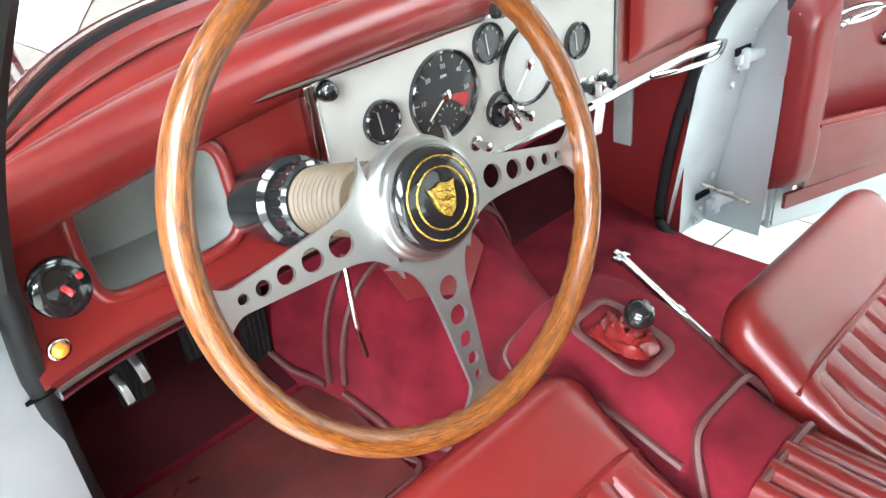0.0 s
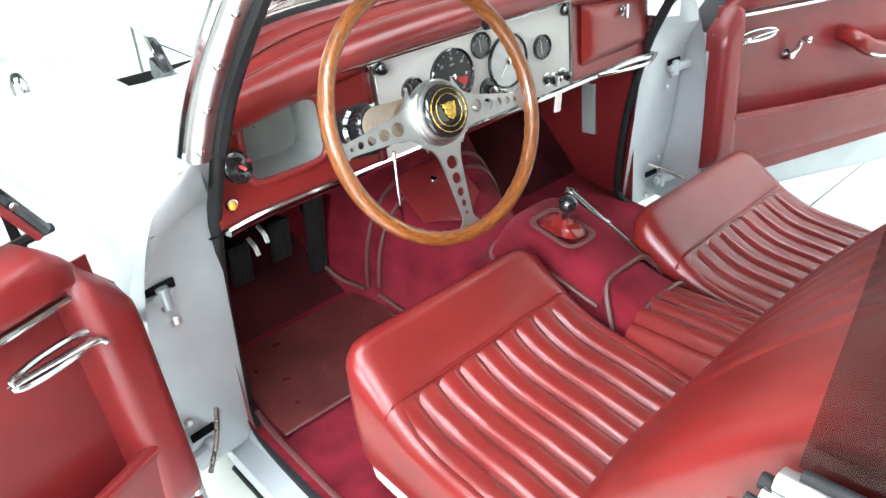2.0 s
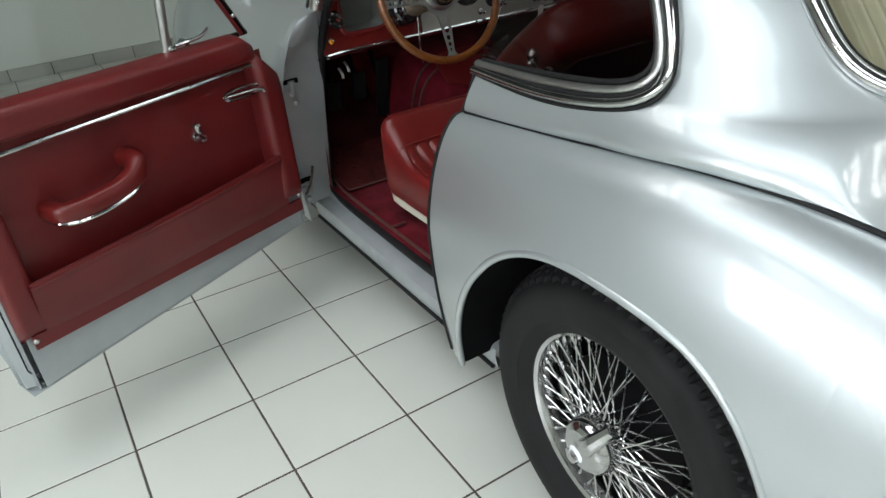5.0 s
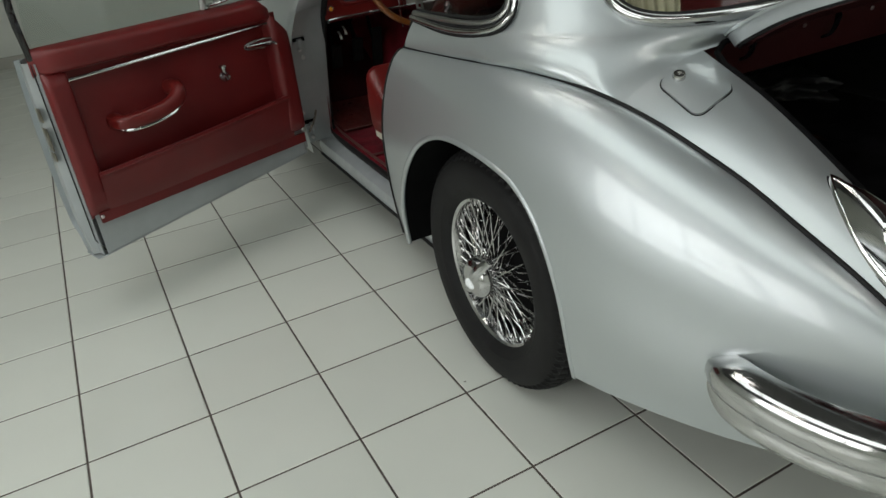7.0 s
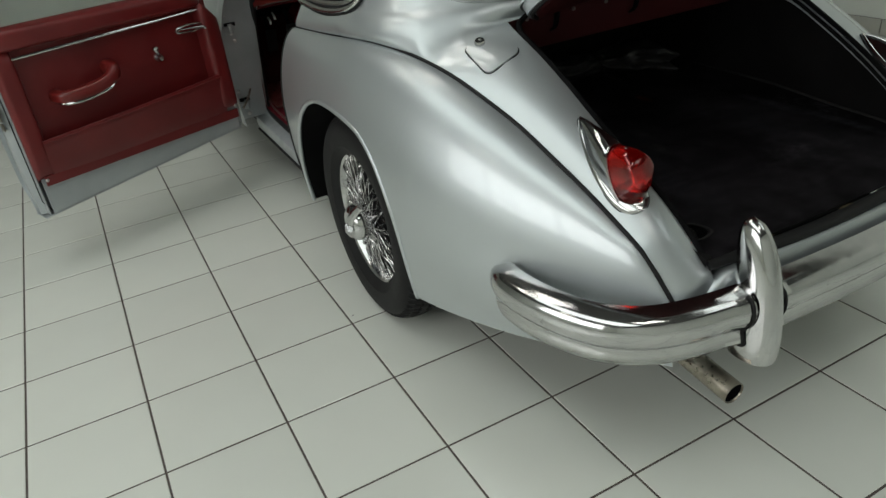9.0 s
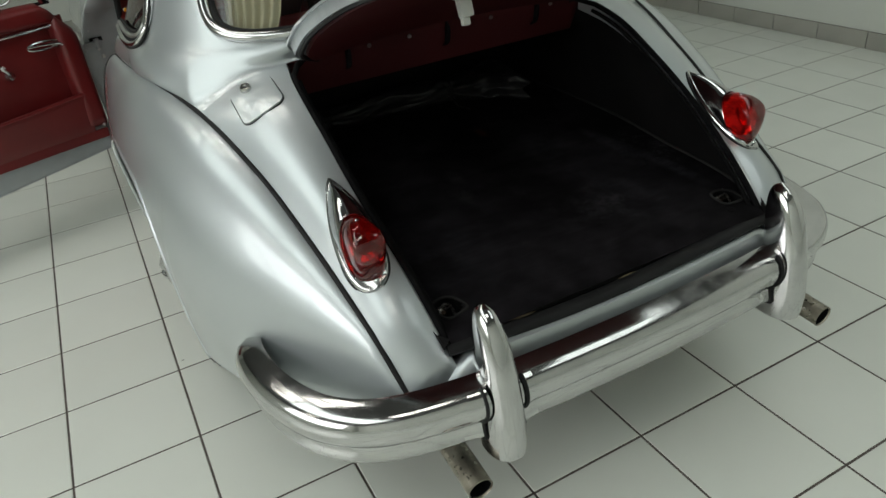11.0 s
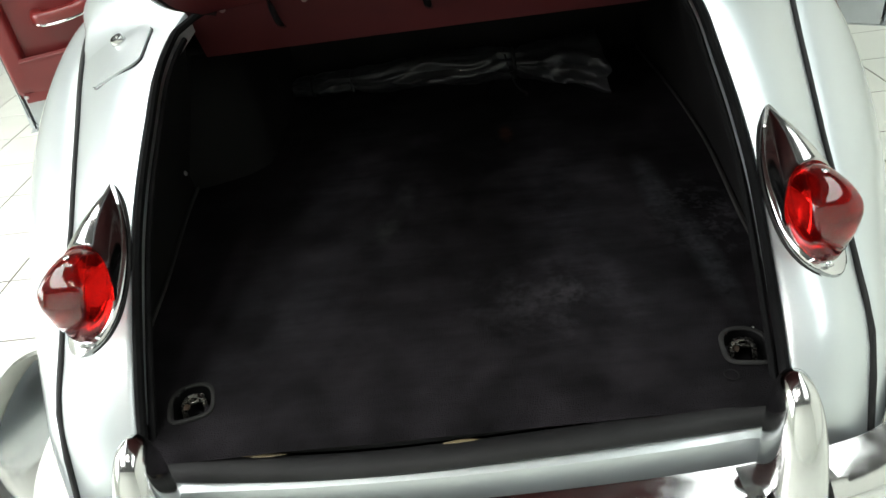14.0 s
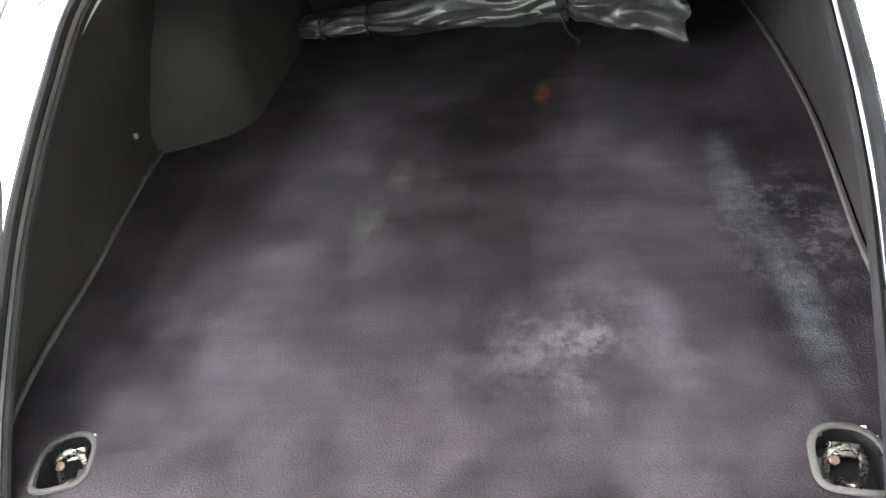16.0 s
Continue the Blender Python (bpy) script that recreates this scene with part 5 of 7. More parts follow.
part("mat_binding", tube([(-0.635, 1.43, floor_z(1.43) + 0.013), (-0.45, 1.428, floor_z(1.43) + 0.013), (-0.24, 1.43, floor_z(1.43) + 0.013), (-0.235, 1.50, floor_z(1.50) + 0.013), (-0.24, 1.70, floor_z(1.70) + 0.013)], 0.006, 6, per=8, squash=0.6), M_PIPING, car)
part("carpet_edge_binding", tube([(-0.655, 0.55, 0.328), (-0.655, 1.0, 0.328), (-0.650, 1.40, 0.328), (-0.645, 1.52, 0.345)], 0.006, 6), M_PIPING, car)
part("carpet_joint", tube([(-0.60, 1.085, 0.326), (-0.655, 1.08, 0.330)], 0.005, 6), M_PIPING, car)
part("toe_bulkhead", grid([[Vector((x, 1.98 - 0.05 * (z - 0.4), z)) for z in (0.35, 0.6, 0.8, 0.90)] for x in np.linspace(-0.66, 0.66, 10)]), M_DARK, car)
both("kick_panel", lambda: grid([[Vector((-0.665, y, z)) for z in (0.30, 0.5, 0.7, 0.86)] for y in np.linspace(1.50, 2.0, 6)]), M_REDTRIM, label="red trim board lining the footwell side")
# fresh-air vent slot in the far kick panel
part("vent_slot", box(0.012, 0.05, 0.16, pose(0.658, 1.66, 0.60, 0, 0, 0), 0.02, 3), M_FELT, car, "pale vent slot in the kick panel")

tunnel = table([0.35, 0.70, 0.95, 1.05, 1.15, 1.22, 1.30, 1.345, 1.46, 1.55, 1.63, 1.78, 2.0],
               [0.50, 0.53, 0.545, 0.580, 0.640, 0.655, 0.622, 0.545, 0.545, 0.600, 0.665, 0.705, 0.73],
               [0.095, 0.095, 0.082, 0.080, 0.080, 0.080, 0.078, 0.105, 0.165, 0.185, 0.205, 0.27, 0.32],
               [-0.045, -0.045, -0.030, -0.030, -0.036, -0.036, -0.030, -0.030, -0.030, -0.022, -0.015, 0.0, 0.0])


def tunnel_e(y):
    return 0.36 if y < 1.30 else 0.36 + 0.22 * min(1, (y - 1.30) / 0.2)


def tunnel_bm(y0, y1, grow=0.0, n=40):
    rows = []
    for y in np.linspace(y0, y1, n):
        z, w, c = tunnel(y)
        zb = floor_z(y) - 0.01
        row = []
        for a in np.linspace(0, math.pi, 31):
            ca, sa = math.cos(a), math.sin(a)
            e = tunnel_e(y)
            x = c + (w + grow) * (1 + 0.10 * (1 - sa)) * math.copysign(abs(ca) ** e, ca)
            row.append(Vector((x, y, zb + (z + grow - zb) * sa ** e)))
        rows.append(row)
    return grid(rows)


part("tunnel_carpet", tunnel_bm(1.30, 2.0, -0.002, 50), M_CARPET, car, "crimson carpet moulded over the gearbox hump", 60)
part("tunnel_cover", tunnel_bm(1.035, 1.335, 0.008, 30), M_CARPET, car, "crimson carpeted gear tunnel cover with leather piping", 60)
part("tunnel_end", tunnel_bm(0.955, 1.040, 0.002, 14), M_CARPET, car, "rounded crimson carpet end piece with leather piping", 60)
# fluted leather between the seats
for k in range(6):
    x0, x1 = -0.150 + 0.036 * k, -0.150 + 0.036 * (k + 1)
    rows = []
    for y in np.linspace(0.45, 0.962, 16):
        row = []
        for t in np.linspace(0, 1, 9):
            x = x0 + (x1 - x0) * t
            row.append(Vector((x, y, 0.548 - 0.055 * abs((x + 0.042) / 0.108) ** 3 + 0.012 * math.sin(math.pi * t) ** 0.6 + 0.002 * noise.noise((x * 20, y * 9, 2)))))
        rows.append(row)
    part("tunnel_flute", grid(rows), M_RED, car, "", 70)
for x in (-0.151, 0.067):
    part("tunnel_side", grid([[Vector((x, y, z)) for z in (0.32, 0.495)] for y in (0.45, 0.96)]), M_RED, car)


def tunnel_line(y, a0, a1, off=0.010, n=16, hump=False):
    z, w, c = tunnel(y)
    zb = floor_z(y) - 0.01
    e = tunnel_e(y)
    out = []
    for a in np.linspace(a0, a1, n):
        ca, sa = math.cos(a), max(math.sin(a), 0.0)
        out.append(Vector((c + (w + off) * (1 + 0.10 * (1 - sa)) * math.copysign(abs(ca) ** e, ca), y, zb + (z + off - zb) * sa ** e)))
    return out


part("piping", tube([tunnel_line(0.957, a, a, 0.006, 1)[0] for a in np.linspace(0.05, math.pi - 0.05, 24)], 0.006, 6, per=1, up=(0, 1, 0.02)), M_PIPING, car)
part("piping", tube([tunnel_line(1.040 - 0.05 * abs(math.cos(a)) ** 3, a, a, 0.010, 1)[0] for a in np.linspace(0.05, math.pi - 0.05, 24)], 0.006, 6, per=1, up=(0, 1, 0.02)), M_PIPING, car)
part("piping", tube([tunnel_line(1.334 - 0.04 * abs(math.cos(a)) ** 4, a, a, 0.009, 1)[0] for a in np.linspace(0.1, math.pi - 0.35, 24)], 0.005, 6, per=1, up=(0, 1, 0.02)), M_PIPING, car)
for a0, a1 in ((math.pi - 0.35, math.pi - 0.62), (0.75, 0.9)):
    part("piping", tube([tunnel_line(1.32 - 0.28 * t, a0 + (a1 - a0) * t, 0, 0.011, 1)[0] for t in np.linspace(0, 1, 14)], 0.0055, 6, per=1), M_PIPING, car)
for yy, lo_ in ((1.610, 0.10), (1.645, 0.06)):
    part("hump_piping", tube([tunnel_line(yy - 0.02 * math.sin(a), a, a, 0.003, 1)[0] for a in np.linspace(0.25, math.pi - lo_, 30)], 0.0055, 6, per=1, up=(0, 1, 0.02)), M_PIPING, car)
part("hump_piping", tube([tunnel_line(y, math.pi - 0.06, 0, 0.006, 1)[0] for y in np.linspace(1.36, 1.61, 12)], 0.006, 6, per=1), M_PIPING, car)
part("hump_piping", tube([tunnel_line(y, math.pi - 0.05, 0, 0.006, 1)[0] for y in np.linspace(1.65, 1.80, 8)], 0.006, 6, per=1), M_PIPING, car)
def on_hump(x, y, off):
    z, w, c = tunnel(y)
    zb = floor_z(y) - 0.01
    q = min(abs(x - c) / w, 0.999)
    return Vector((x, y, zb + (z - zb) * (1 - q ** (2 / tunnel_e(y))) ** (tunnel_e(y) / 2) + off))


part("hump_pouch", thick(grid([[on_hump(x, 1.475 + 0.05 * abs((x + 0.045) / 0.09) + (0.150 - 0.05 * abs((x + 0.045) / 0.09)) * t, 0.008) for t in np.linspace(0, 1, 8)] for x in np.linspace(-0.135, 0.045, 13)]), 0.004), M_REDTRIM, car, "red leathercloth access panel on the hump")
part("pouch_button", lathe([(0.0, 0.0), (0.010, 0.0), (0.008, 0.005), (0.0, 0.008)], 14, aim(on_hump(-0.045, 1.585, 0.012), (0, -0.5, 1))), M_CHROME, car)

# gear lever with leather gaiter, hand brake
gl = part("gear_lever", tube([(-0.075, 1.165, 0.63), (-0.095, 1.14, 0.68), (-0.115, 1.112, 0.722)], 0.006, 8), M_CHROME, car, "chrome gear lever with black ball knob and red gaiter")
part("knob", lathe([(0.0, -0.018), (0.009, -0.016), (0.0155, -0.008), (0.018, 0.002), (0.0162, 0.011), (0.0098, 0.017), (0.0, 0.019)], 22, aim((-0.118, 1.108, 0.735), (-0.3, -0.35, 0.9))), M_BLACK, gl, "glossy black ball knob")
rows = []
for k, f in enumerate(np.linspace(1, 0.1, 14)):
    rows.append([Vector((-0.074 - 0.03 * (1 - f) + 0.031 * f * math.copysign(abs(math.cos(a)) ** 0.5, math.cos(a)) * (1 + 0.14 * math.sin(a * 5 + k)), 1.160 - 0.03 * (1 - f) + 0.044 * f * math.copysign(abs(math.sin(a)) ** 0.5, math.sin(a)) * (1 + 0.14 * math.cos(a * 4 + k)), 0.648 + 0.052 * (1 - f) ** 0.8 + 0.006 * math.sin(k * 1.9 + 2 * a))) for a in np.linspace(0, 2 * math.pi, 33)[:-1]])
part("gaiter", grid(rows, close_v=True), M_RED, gl, "crumpled red leather gaiter", 60)
bm = tube([(x - 0.074, y + 1.160, 0.652 + (y) * 0.25) for x, y in round_rect(0.078, 0.108, 0.020, 4)], 0.0070, 8, closed=True, per=1, squash=0.45)
part("gaiter_frame", bm, M_PIPING, gl, "stitched leather gaiter surround")
hb = part("hand_brake", tube([(0.066, 1.06, 0.556), (0.073, 1.12, 0.576), (0.090, 1.21, 0.606), (0.102, 1.275, 0.628)], 0.0072, 12), M_CHROME, car, "chrome fly-off hand brake lever")
HBD = Vector((0.03, 0.17, 0.056)).normalized()
part("button", lathe([(0.011, 0.0), (0.011, 0.008), (0.006, 0.011), (0.006, 0.020), (0.0, 0.022)], 14, aim((0.102, 1.275, 0.628), HBD)), M_CHROME, hb)
part("cross_pin", tube([(0.086, 1.285, 0.634), (0.120, 1.280, 0.626)], 0.004, 8, per=1), M_CHROME, hb)
part("collar", lathe([(0.0095, 0.0), (0.0095, 0.012), (0.0, 0.012)], 14, aim((0.081, 1.162, 0.590), HBD)), M_CHROME, hb)

# pedals
for x, y, z, w, h in ((-0.525, 1.70, 0.585, 0.052, 0.11), (-0.415, 1.71, 0.595, 0.052, 0.11), (-0.31, 1.735, 0.56, 0.05, 0.24)):
    ped = part("pedal", box(w, 0.014, h, pose(x, y, z, 12), 0.006), M_RUBBER, car, "ribbed black rubber pedal")
    for k in range(int(w / 0.009)):
        part("rib", box(0.0045, 0.006, h - 0.014, pose(x - w / 2 + 0.007 + 0.0092 * k, y - 0.008, z, 12), 0.001, 1), M_TYRE, ped)
    part("arm", tube([(x, y + 0.01, z), (x, y + 0.06, z + 0.12), (x, y + 0.10, z + 0.28)], 0.008, 8), M_DARK, ped)
for x, z in ((-0.572, 0.735), (-0.548, 0.752)):
    part("pull_knob", tube([(x, 1.50, z), (x + 0.002, 1.485, z - 0.012), (x + 0.003, 1.478, z - 0.030)], 0.005, 8, squash=0.7), M_STEEL, car, "metal pull lever under the dash")

# ---- dashboard ----
DY = 1.450
dash = new("dashboard")
dash.parent = car
tagged(dash, "red leather dashboard with grey instrument panel and chrome trim")
DZ0 = 0.800


def pad_top(x):
    return 1.047 - 0.024 * (abs(x) / 0.53) ** 2


def seam_y(x):
    return 1.552 - 0.115 * (abs(x) / 0.6) ** 2.5


def screen_foot(x):
    """Where the glass meets the dash top, in plan and height."""
    s = min(abs(x) / 0.655, 1)
    return 1.375 + 0.450 * (1 - s**3), 1.000 + 0.050 * (1 - s**4)


def pad_bm():
    """Padded crash roll and the leather that runs forward to the windscreen."""
    rows = []
    for x in np.linspace(-0.632, 0.632, 60):
        zt = pad_top(x)
        y0 = DY - 0.008 - 0.045 * (abs(x) / 0.6) ** 2.5
        ys = max(seam_y(x), y0 + 0.02)
        fy, fz = screen_foot(x)
        fy = max(fy - 0.014, ys + 0.006)
        w = ys - y0
        pts = [(y0 + 0.038, zt - 0.062), (y0 + 0.016, zt - 0.058), (y0 + 0.003, zt - 0.042), (y0, zt - 0.020), (y0 + 0.1 * w, zt - 0.004), (y0 + 0.32 * w, zt + 0.007), (y0 + 0.62 * w, zt + 0.009), (y0 + 0.92 * w, zt + 0.003), (ys, zt - 0.004), (ys + 0.004, zt + 0.001)]
        for t in (0.4, 0.7, 0.74, 0.78, 0.9, 1.0):
            pts.append((ys + 0.004 + (fy - ys - 0.004) * t, zt + 0.002 + (fz - zt - 0.002) * t + (0.005 if t == 0.74 else 0.004 if t == 0.9 else 0)))
        rows.append([Vector((x, y, z)) for y, z in pts])
    return grid(rows)


part("crash_pad", pad_bm(), M_RED, dash, "red leather padded dash roll", 60)
part("pad_piping", tube([(x, seam_y(x), pad_top(x) + 0.002) for x in np.linspace(-0.63, 0.63, 40)], 0.0035, 6, per=1), M_RED, dash)

part("dash_welt", tube([(x, seam_y(x) + 0.42 * (screen_foot(x)[0] - 0.014 - seam_y(x)), pad_top(x) + 0.005 + 0.42 * (screen_foot(x)[1] - pad_top(x))) for x in np.linspace(-0.58, 0.58, 40)], 0.0035, 6, per=1), M_RED, dash)

# left face with the open cubby
CX0, CX1, CZ0, CZ1 = -0.560, -0.392, 0.846, 0.976


def fascia_with_hole(x0, x1, z0, ztop, y, hole):
    bm = bmesh.new()
    nx, nz = 60, 44
    xs, zs = np.linspace(x0, x1, nx + 1), np.linspace(0, 1, nz + 1)
    vs = [[bm.verts.new((x, y(x), z0 + (ztop(x) - z0) * t)) for t in zs] for x in xs]
    for i in range(nx):
        for j in range(nz):
            q = (vs[i][j], vs[i + 1][j], vs[i + 1][j + 1], vs[i][j + 1])
            c = sum((v.co for v in q), Vector()) / 4
            if hole(c.x, c.z):
                continue
            bm.faces.new(q)
    return bm


def cubby(x, z, g=1.0):
    return abs((x - (CX0 + CX1) / 2) / ((CX1 - CX0) / 2 * g)) ** 5 + abs((z - (CZ0 + CZ1) / 2) / ((CZ1 - CZ0) / 2 * g)) ** 5


part("fascia", fascia_with_hole(-0.640, -0.276, DZ0, lambda x: pad_top(x) - 0.03, lambda x: DY + 0.004 - 0.03 * max(0, (-0.52 - x) / 0.15) ** 2, lambda x, z: cubby(x, z) < 1), M_RED, dash, "red leather fascia with an open cubby", 60)
rim = []
for a in np.linspace(0, 2 * math.pi, 49)[:-1]:
    x = (CX0 + CX1) / 2 + (CX1 - CX0) / 2 * math.copysign(abs(math.cos(a)) ** 0.4, math.cos(a))
    z = (CZ0 + CZ1) / 2 + (CZ1 - CZ0) / 2 * math.copysign(abs(math.sin(a)) ** 0.4, math.sin(a))
    rim.append(Vector((x, DY + 0.004 - 0.03 * max(0, (-0.52 - x) / 0.15) ** 2, z)))
part("cubby_rim", tube(rim, 0.008, 8, closed=True, per=1, up=(0, 1, 0)), M_RED, dash, "", 60)
part("cubby_lining", grid([[Vector(((CX0 + CX1) / 2 + (p.x - (CX0 + CX1) / 2) * f, p.y + d, (CZ0 + CZ1) / 2 + (p.z - (CZ0 + CZ1) / 2) * f)) for p in rim] for f, d in ((1.0, 0.0), (0.99, 0.05), (0.97, 0.11), (0.5, 0.115), (0.02, 0.115))], close_v=True), M_FELT, dash, "pale grey felt cubby lining", 30)
part("fascia_right", grid([[Vector((x, DY + 0.004, z)) for z in np.linspace(DZ0, pad_top(x) - 0.03, 6)] for x in np.linspace(0.305, 0.672, 14)]), M_RED, dash)

# instrument panel
PX0, PX1, PZ1 = -0.274, 0.303, 0.998
part("instrument_panel", box(PX1 - PX0, 0.010, PZ1 - DZ0, pose((PX0 + PX1) / 2, DY - 0.004, (PZ1 + DZ0) / 2), 0.003), M_GREYPANEL, dash, "pale grey leather instrument panel")
part("panel_edge", box(0.016, 0.016, PZ1 - DZ0 - 0.006, pose(PX0 - 0.004, DY - 0.004, (PZ1 + DZ0) / 2), 0.003), M_CHROME, dash, "chrome panel edge")
part("panel_edge", box(0.010, 0.014, PZ1 - DZ0 - 0.006, pose(PX1 + 0.004, DY - 0.004, (PZ1 + DZ0) / 2), 0.003), M_BLACK, dash)
part("panel_top_trim", tube([(x, DY - 0.012, PZ1 + 0.002) for x in np.linspace(-0.40, PX1, 12)], 0.006, 8, per=1, squash=0.7), M_CHROME, dash, "chrome trim over the panel")
part("chrome_strip", sweep([Vector((x, DY - 0.006 - 0.03 * max(0, (abs(x) - 0.52) / 0.15) ** 2, DZ0 - 0.004)) for x in np.linspace(-0.632, 0.64, 60)], [(-0.008, -0.007), (0.004, -0.008), (0.008, -0.003), (0.008, 0.004), (0.004, 0.008), (-0.008, 0.008)]), M_CHROME, dash, "chrome strip along the lower dash edge")
part("grab_rail", tube([(0.40, DY - 0.02, 0.800), (0.46, DY - 0.045, 0.800), (0.56, DY - 0.055, 0.795), (0.64, DY - 0.03, 0.800)], 0.0055, 10), M_CHROME, dash, "chrome grab rail")
# Unseen black sheet, added to keep light out of the footwell from above.
part("dash_light_stop", grid([[Vector((x, y, DZ0 - 0.012)) for y in (DY - 0.006, 1.80)] for x in (-0.66, 0.66)]), M_DARK, dash)


def dial(x, z, r, name, label, face=M_DIAL):
    at = aim((x, DY - 0.0095, z), (0, -1, 0))
    d = part(name, lathe([(r, 0.0), (r, 0.007), (r - 0.002, 0.009), (r - 0.004, 0.007), (r - 0.005, 0.003), (0.0, 0.003)], 40, at), M_BLACK, dash, label, 30)
    part("face", lathe([(r - 0.005, 0.0032), (0.0, 0.0034)], 40, at), face, d)
    return d


def mark(d, x, z, r, angle, length, width, material=M_MARK, depth=0.004):
    """A bar on a dial: angle clockwise from the top, from radius r inward."""
    a = radians(angle)
    c = Vector((x + math.sin(a) * (r - length / 2), DY - 0.0095 - depth, z + math.cos(a) * (r - length / 2)))
    part("mark", box(width, 0.0006, length, Matrix.Translation(c) @ pose(0, 0, 0, 0, angle, 0), 0), material, d)


def writing(text, x, z, size, parent, material=M_MARK, depth=0.0142):
    cu = bpy.data.curves.new("text", "FONT")
    cu.body, cu.size, cu.align_x, cu.align_y, cu.extrude = text, size, "CENTER", "CENTER", 0.0002
    tmp = bpy.data.objects.new("tmp", cu)
    scene.collection.objects.link(tmp)
    dg = bpy.context.evaluated_depsgraph_get()
    me = bpy.data.meshes.new_from_object(tmp.evaluated_get(dg))
    bpy.data.objects.remove(tmp)
    me.materials.clear()
    me.materials.append(material)
    ob = new("numeral", me)
    ob.parent = parent
    ob.matrix_world = pose(x, DY - depth, z, 90, 0, 0)
    return ob


tach = dial(-0.080, 0.920, 0.060, "rev_counter", "black rev counter dial with white figures and red sector")
for k in range(13):
    mark(tach, -0.080, 0.920, 0.053, -135 + 270 * k / 12, 0.007 if k % 2 == 0 else 0.004, 0.0016, M_MARK if k < 10 else M_REDMARK)
for k, tx in enumerate(("0", "10", "20", "30", "40", "50", "60")):
    a = radians(-135 + 270 * k / 6)
    writing(tx, -0.080 + 0.039 * math.sin(a), 0.920 + 0.039 * math.cos(a), 0.009, tach)
writing("RPM", -0.080, 0.946, 0.006, tach)
part("needle", box(0.0022, 0.001, 0.045, pose(-0.080, DY - 0.015, 0.920) @ pose(0, 0, 0, 0, -128, 0) @ pose(0, 0, 0.018), 0), M_CREAM, tach)
part("needle_boss", lathe([(0.008, 0.0), (0.008, 0.005), (0.005, 0.007), (0.0, 0.007)], 18, aim((-0.080, DY - 0.013, 0.920), (0, -1, 0))), M_CHROME, tach)
part("red_sector", plate([(0.012 * math.sin(radians(a)), 0.012 * math.cos(radians(a))) for a in (100, 112, 125)] + [(0.044 * math.sin(radians(a)), 0.044 * math.cos(radians(a))) for a in (128, 118, 108, 100)], pose(-0.080, DY - 0.0132, 0.920, 90, 0, 0), 0.0004), M_REDMARK, tach)
clk = lathe([(0.020, 0.0), (0.020, 0.0012), (0.0, 0.0014)], 28, aim((-0.080, DY - 0.0132, 0.890), (0, -1, 0)))
part("small_clock", clk, M_DIAL, tach)
for k in range(12):
    a = radians(30 * k)
    part("mark", box(0.001, 0.0006, 0.004, Matrix.Translation((-0.080 + 0.016 * math.sin(a), DY - 0.0150, 0.890 + 0.016 * math.cos(a))) @ pose(0, 0, 0, 0, 30 * k, 0), 0), M_MARK, tach)
# The glare on the speedometer glass is put into the pale face colour.
spd = dial(0.087, 0.913, 0.060, "speedometer", "speedometer with the glare of its glass painted as a pale face", mat("glare_painted_dial", (0.34, 0.34, 0.33), rough=0.3, vary=0.1, scale=20, coat=0.6))
for k in range(15):
    mark(spd, 0.087, 0.913, 0.053, -140 + 280 * k / 14, 0.007 if k % 2 == 0 else 0.004, 0.0016)
part("needle", box(0.0022, 0.001, 0.046, pose(0.087, DY - 0.015, 0.913) @ pose(0, 0, 0, 0, -140, 0) @ pose(0, 0, 0.018), 0), M_CREAM, spd)
part("needle_boss", lathe([(0.008, 0.0), (0.008, 0.005), (0.0, 0.007)], 18, aim((0.087, DY - 0.013, 0.913), (0, -1, 0))), M_CHROME, spd)
for x, z, nm in ((-0.187, 0.920, "oil_gauge"), (0.008, 0.965, "fuel_gauge"), (0.201, 0.917, "temperature_gauge")):
    g = dial(x, z, 0.028, nm, "small round black gauge")
    for k in range(5):
        mark(g, x, z, 0.022, -60 + 30 * k, 0.004, 0.0012)
    part("needle", box(0.0014, 0.001, 0.030, pose(x - 0.004, DY - 0.0145, z) @ pose(0, 0, 0, 0, -8, 0), 0), M_MARK, g)
ign = dial(0.022, 0.866, 0.026, "light_switch", "black rotary light switch with chrome lever")
part("lever", merge(lathe([(0.012, 0.0), (0.010, 0.016), (0.0, 0.018)], 16, aim((0.022, DY - 0.014, 0.866), (0, -1, 0))), tube([(0.022, DY - 0.030, 0.866), (0.030, DY - 0.034, 0.850), (0.036, DY - 0.034, 0.836)], 0.005, 8)), M_CHROME, ign)
for x, z, r in ((0.062, 0.846, 0.009), (0.215, 0.838, 0.012), (0.268, 0.834, 0.014), (0.238, 0.836, 0.009), (-0.03, 0.832, 0.008)):
    sw = part("switch", lathe([(r, 0.0), (r, 0.004), (r * 0.7, 0.006), (r * 0.6, 0.014), (r * 0.85, 0.020), (r * 0.8, 0.028), (0.0, 0.031)], 18, aim((x, DY - 0.0095, z), (0, -1, 0))), M_BLACK if r > 0.0095 else M_CHROME, dash, "small round dash switch")
    part("bezel", lathe([(r + 0.003, 0.0), (r + 0.003, 0.003), (r, 0.004), (0.0, 0.004)], 18, aim((x, DY - 0.0095, z), (0, -1, 0))), M_CHROME, sw)
key = part("ignition_key", box(0.006, 0.016, 0.022, pose(0.215, DY - 0.040, 0.836), 0.002), M_STEEL, dash, "ignition key with a white tag")
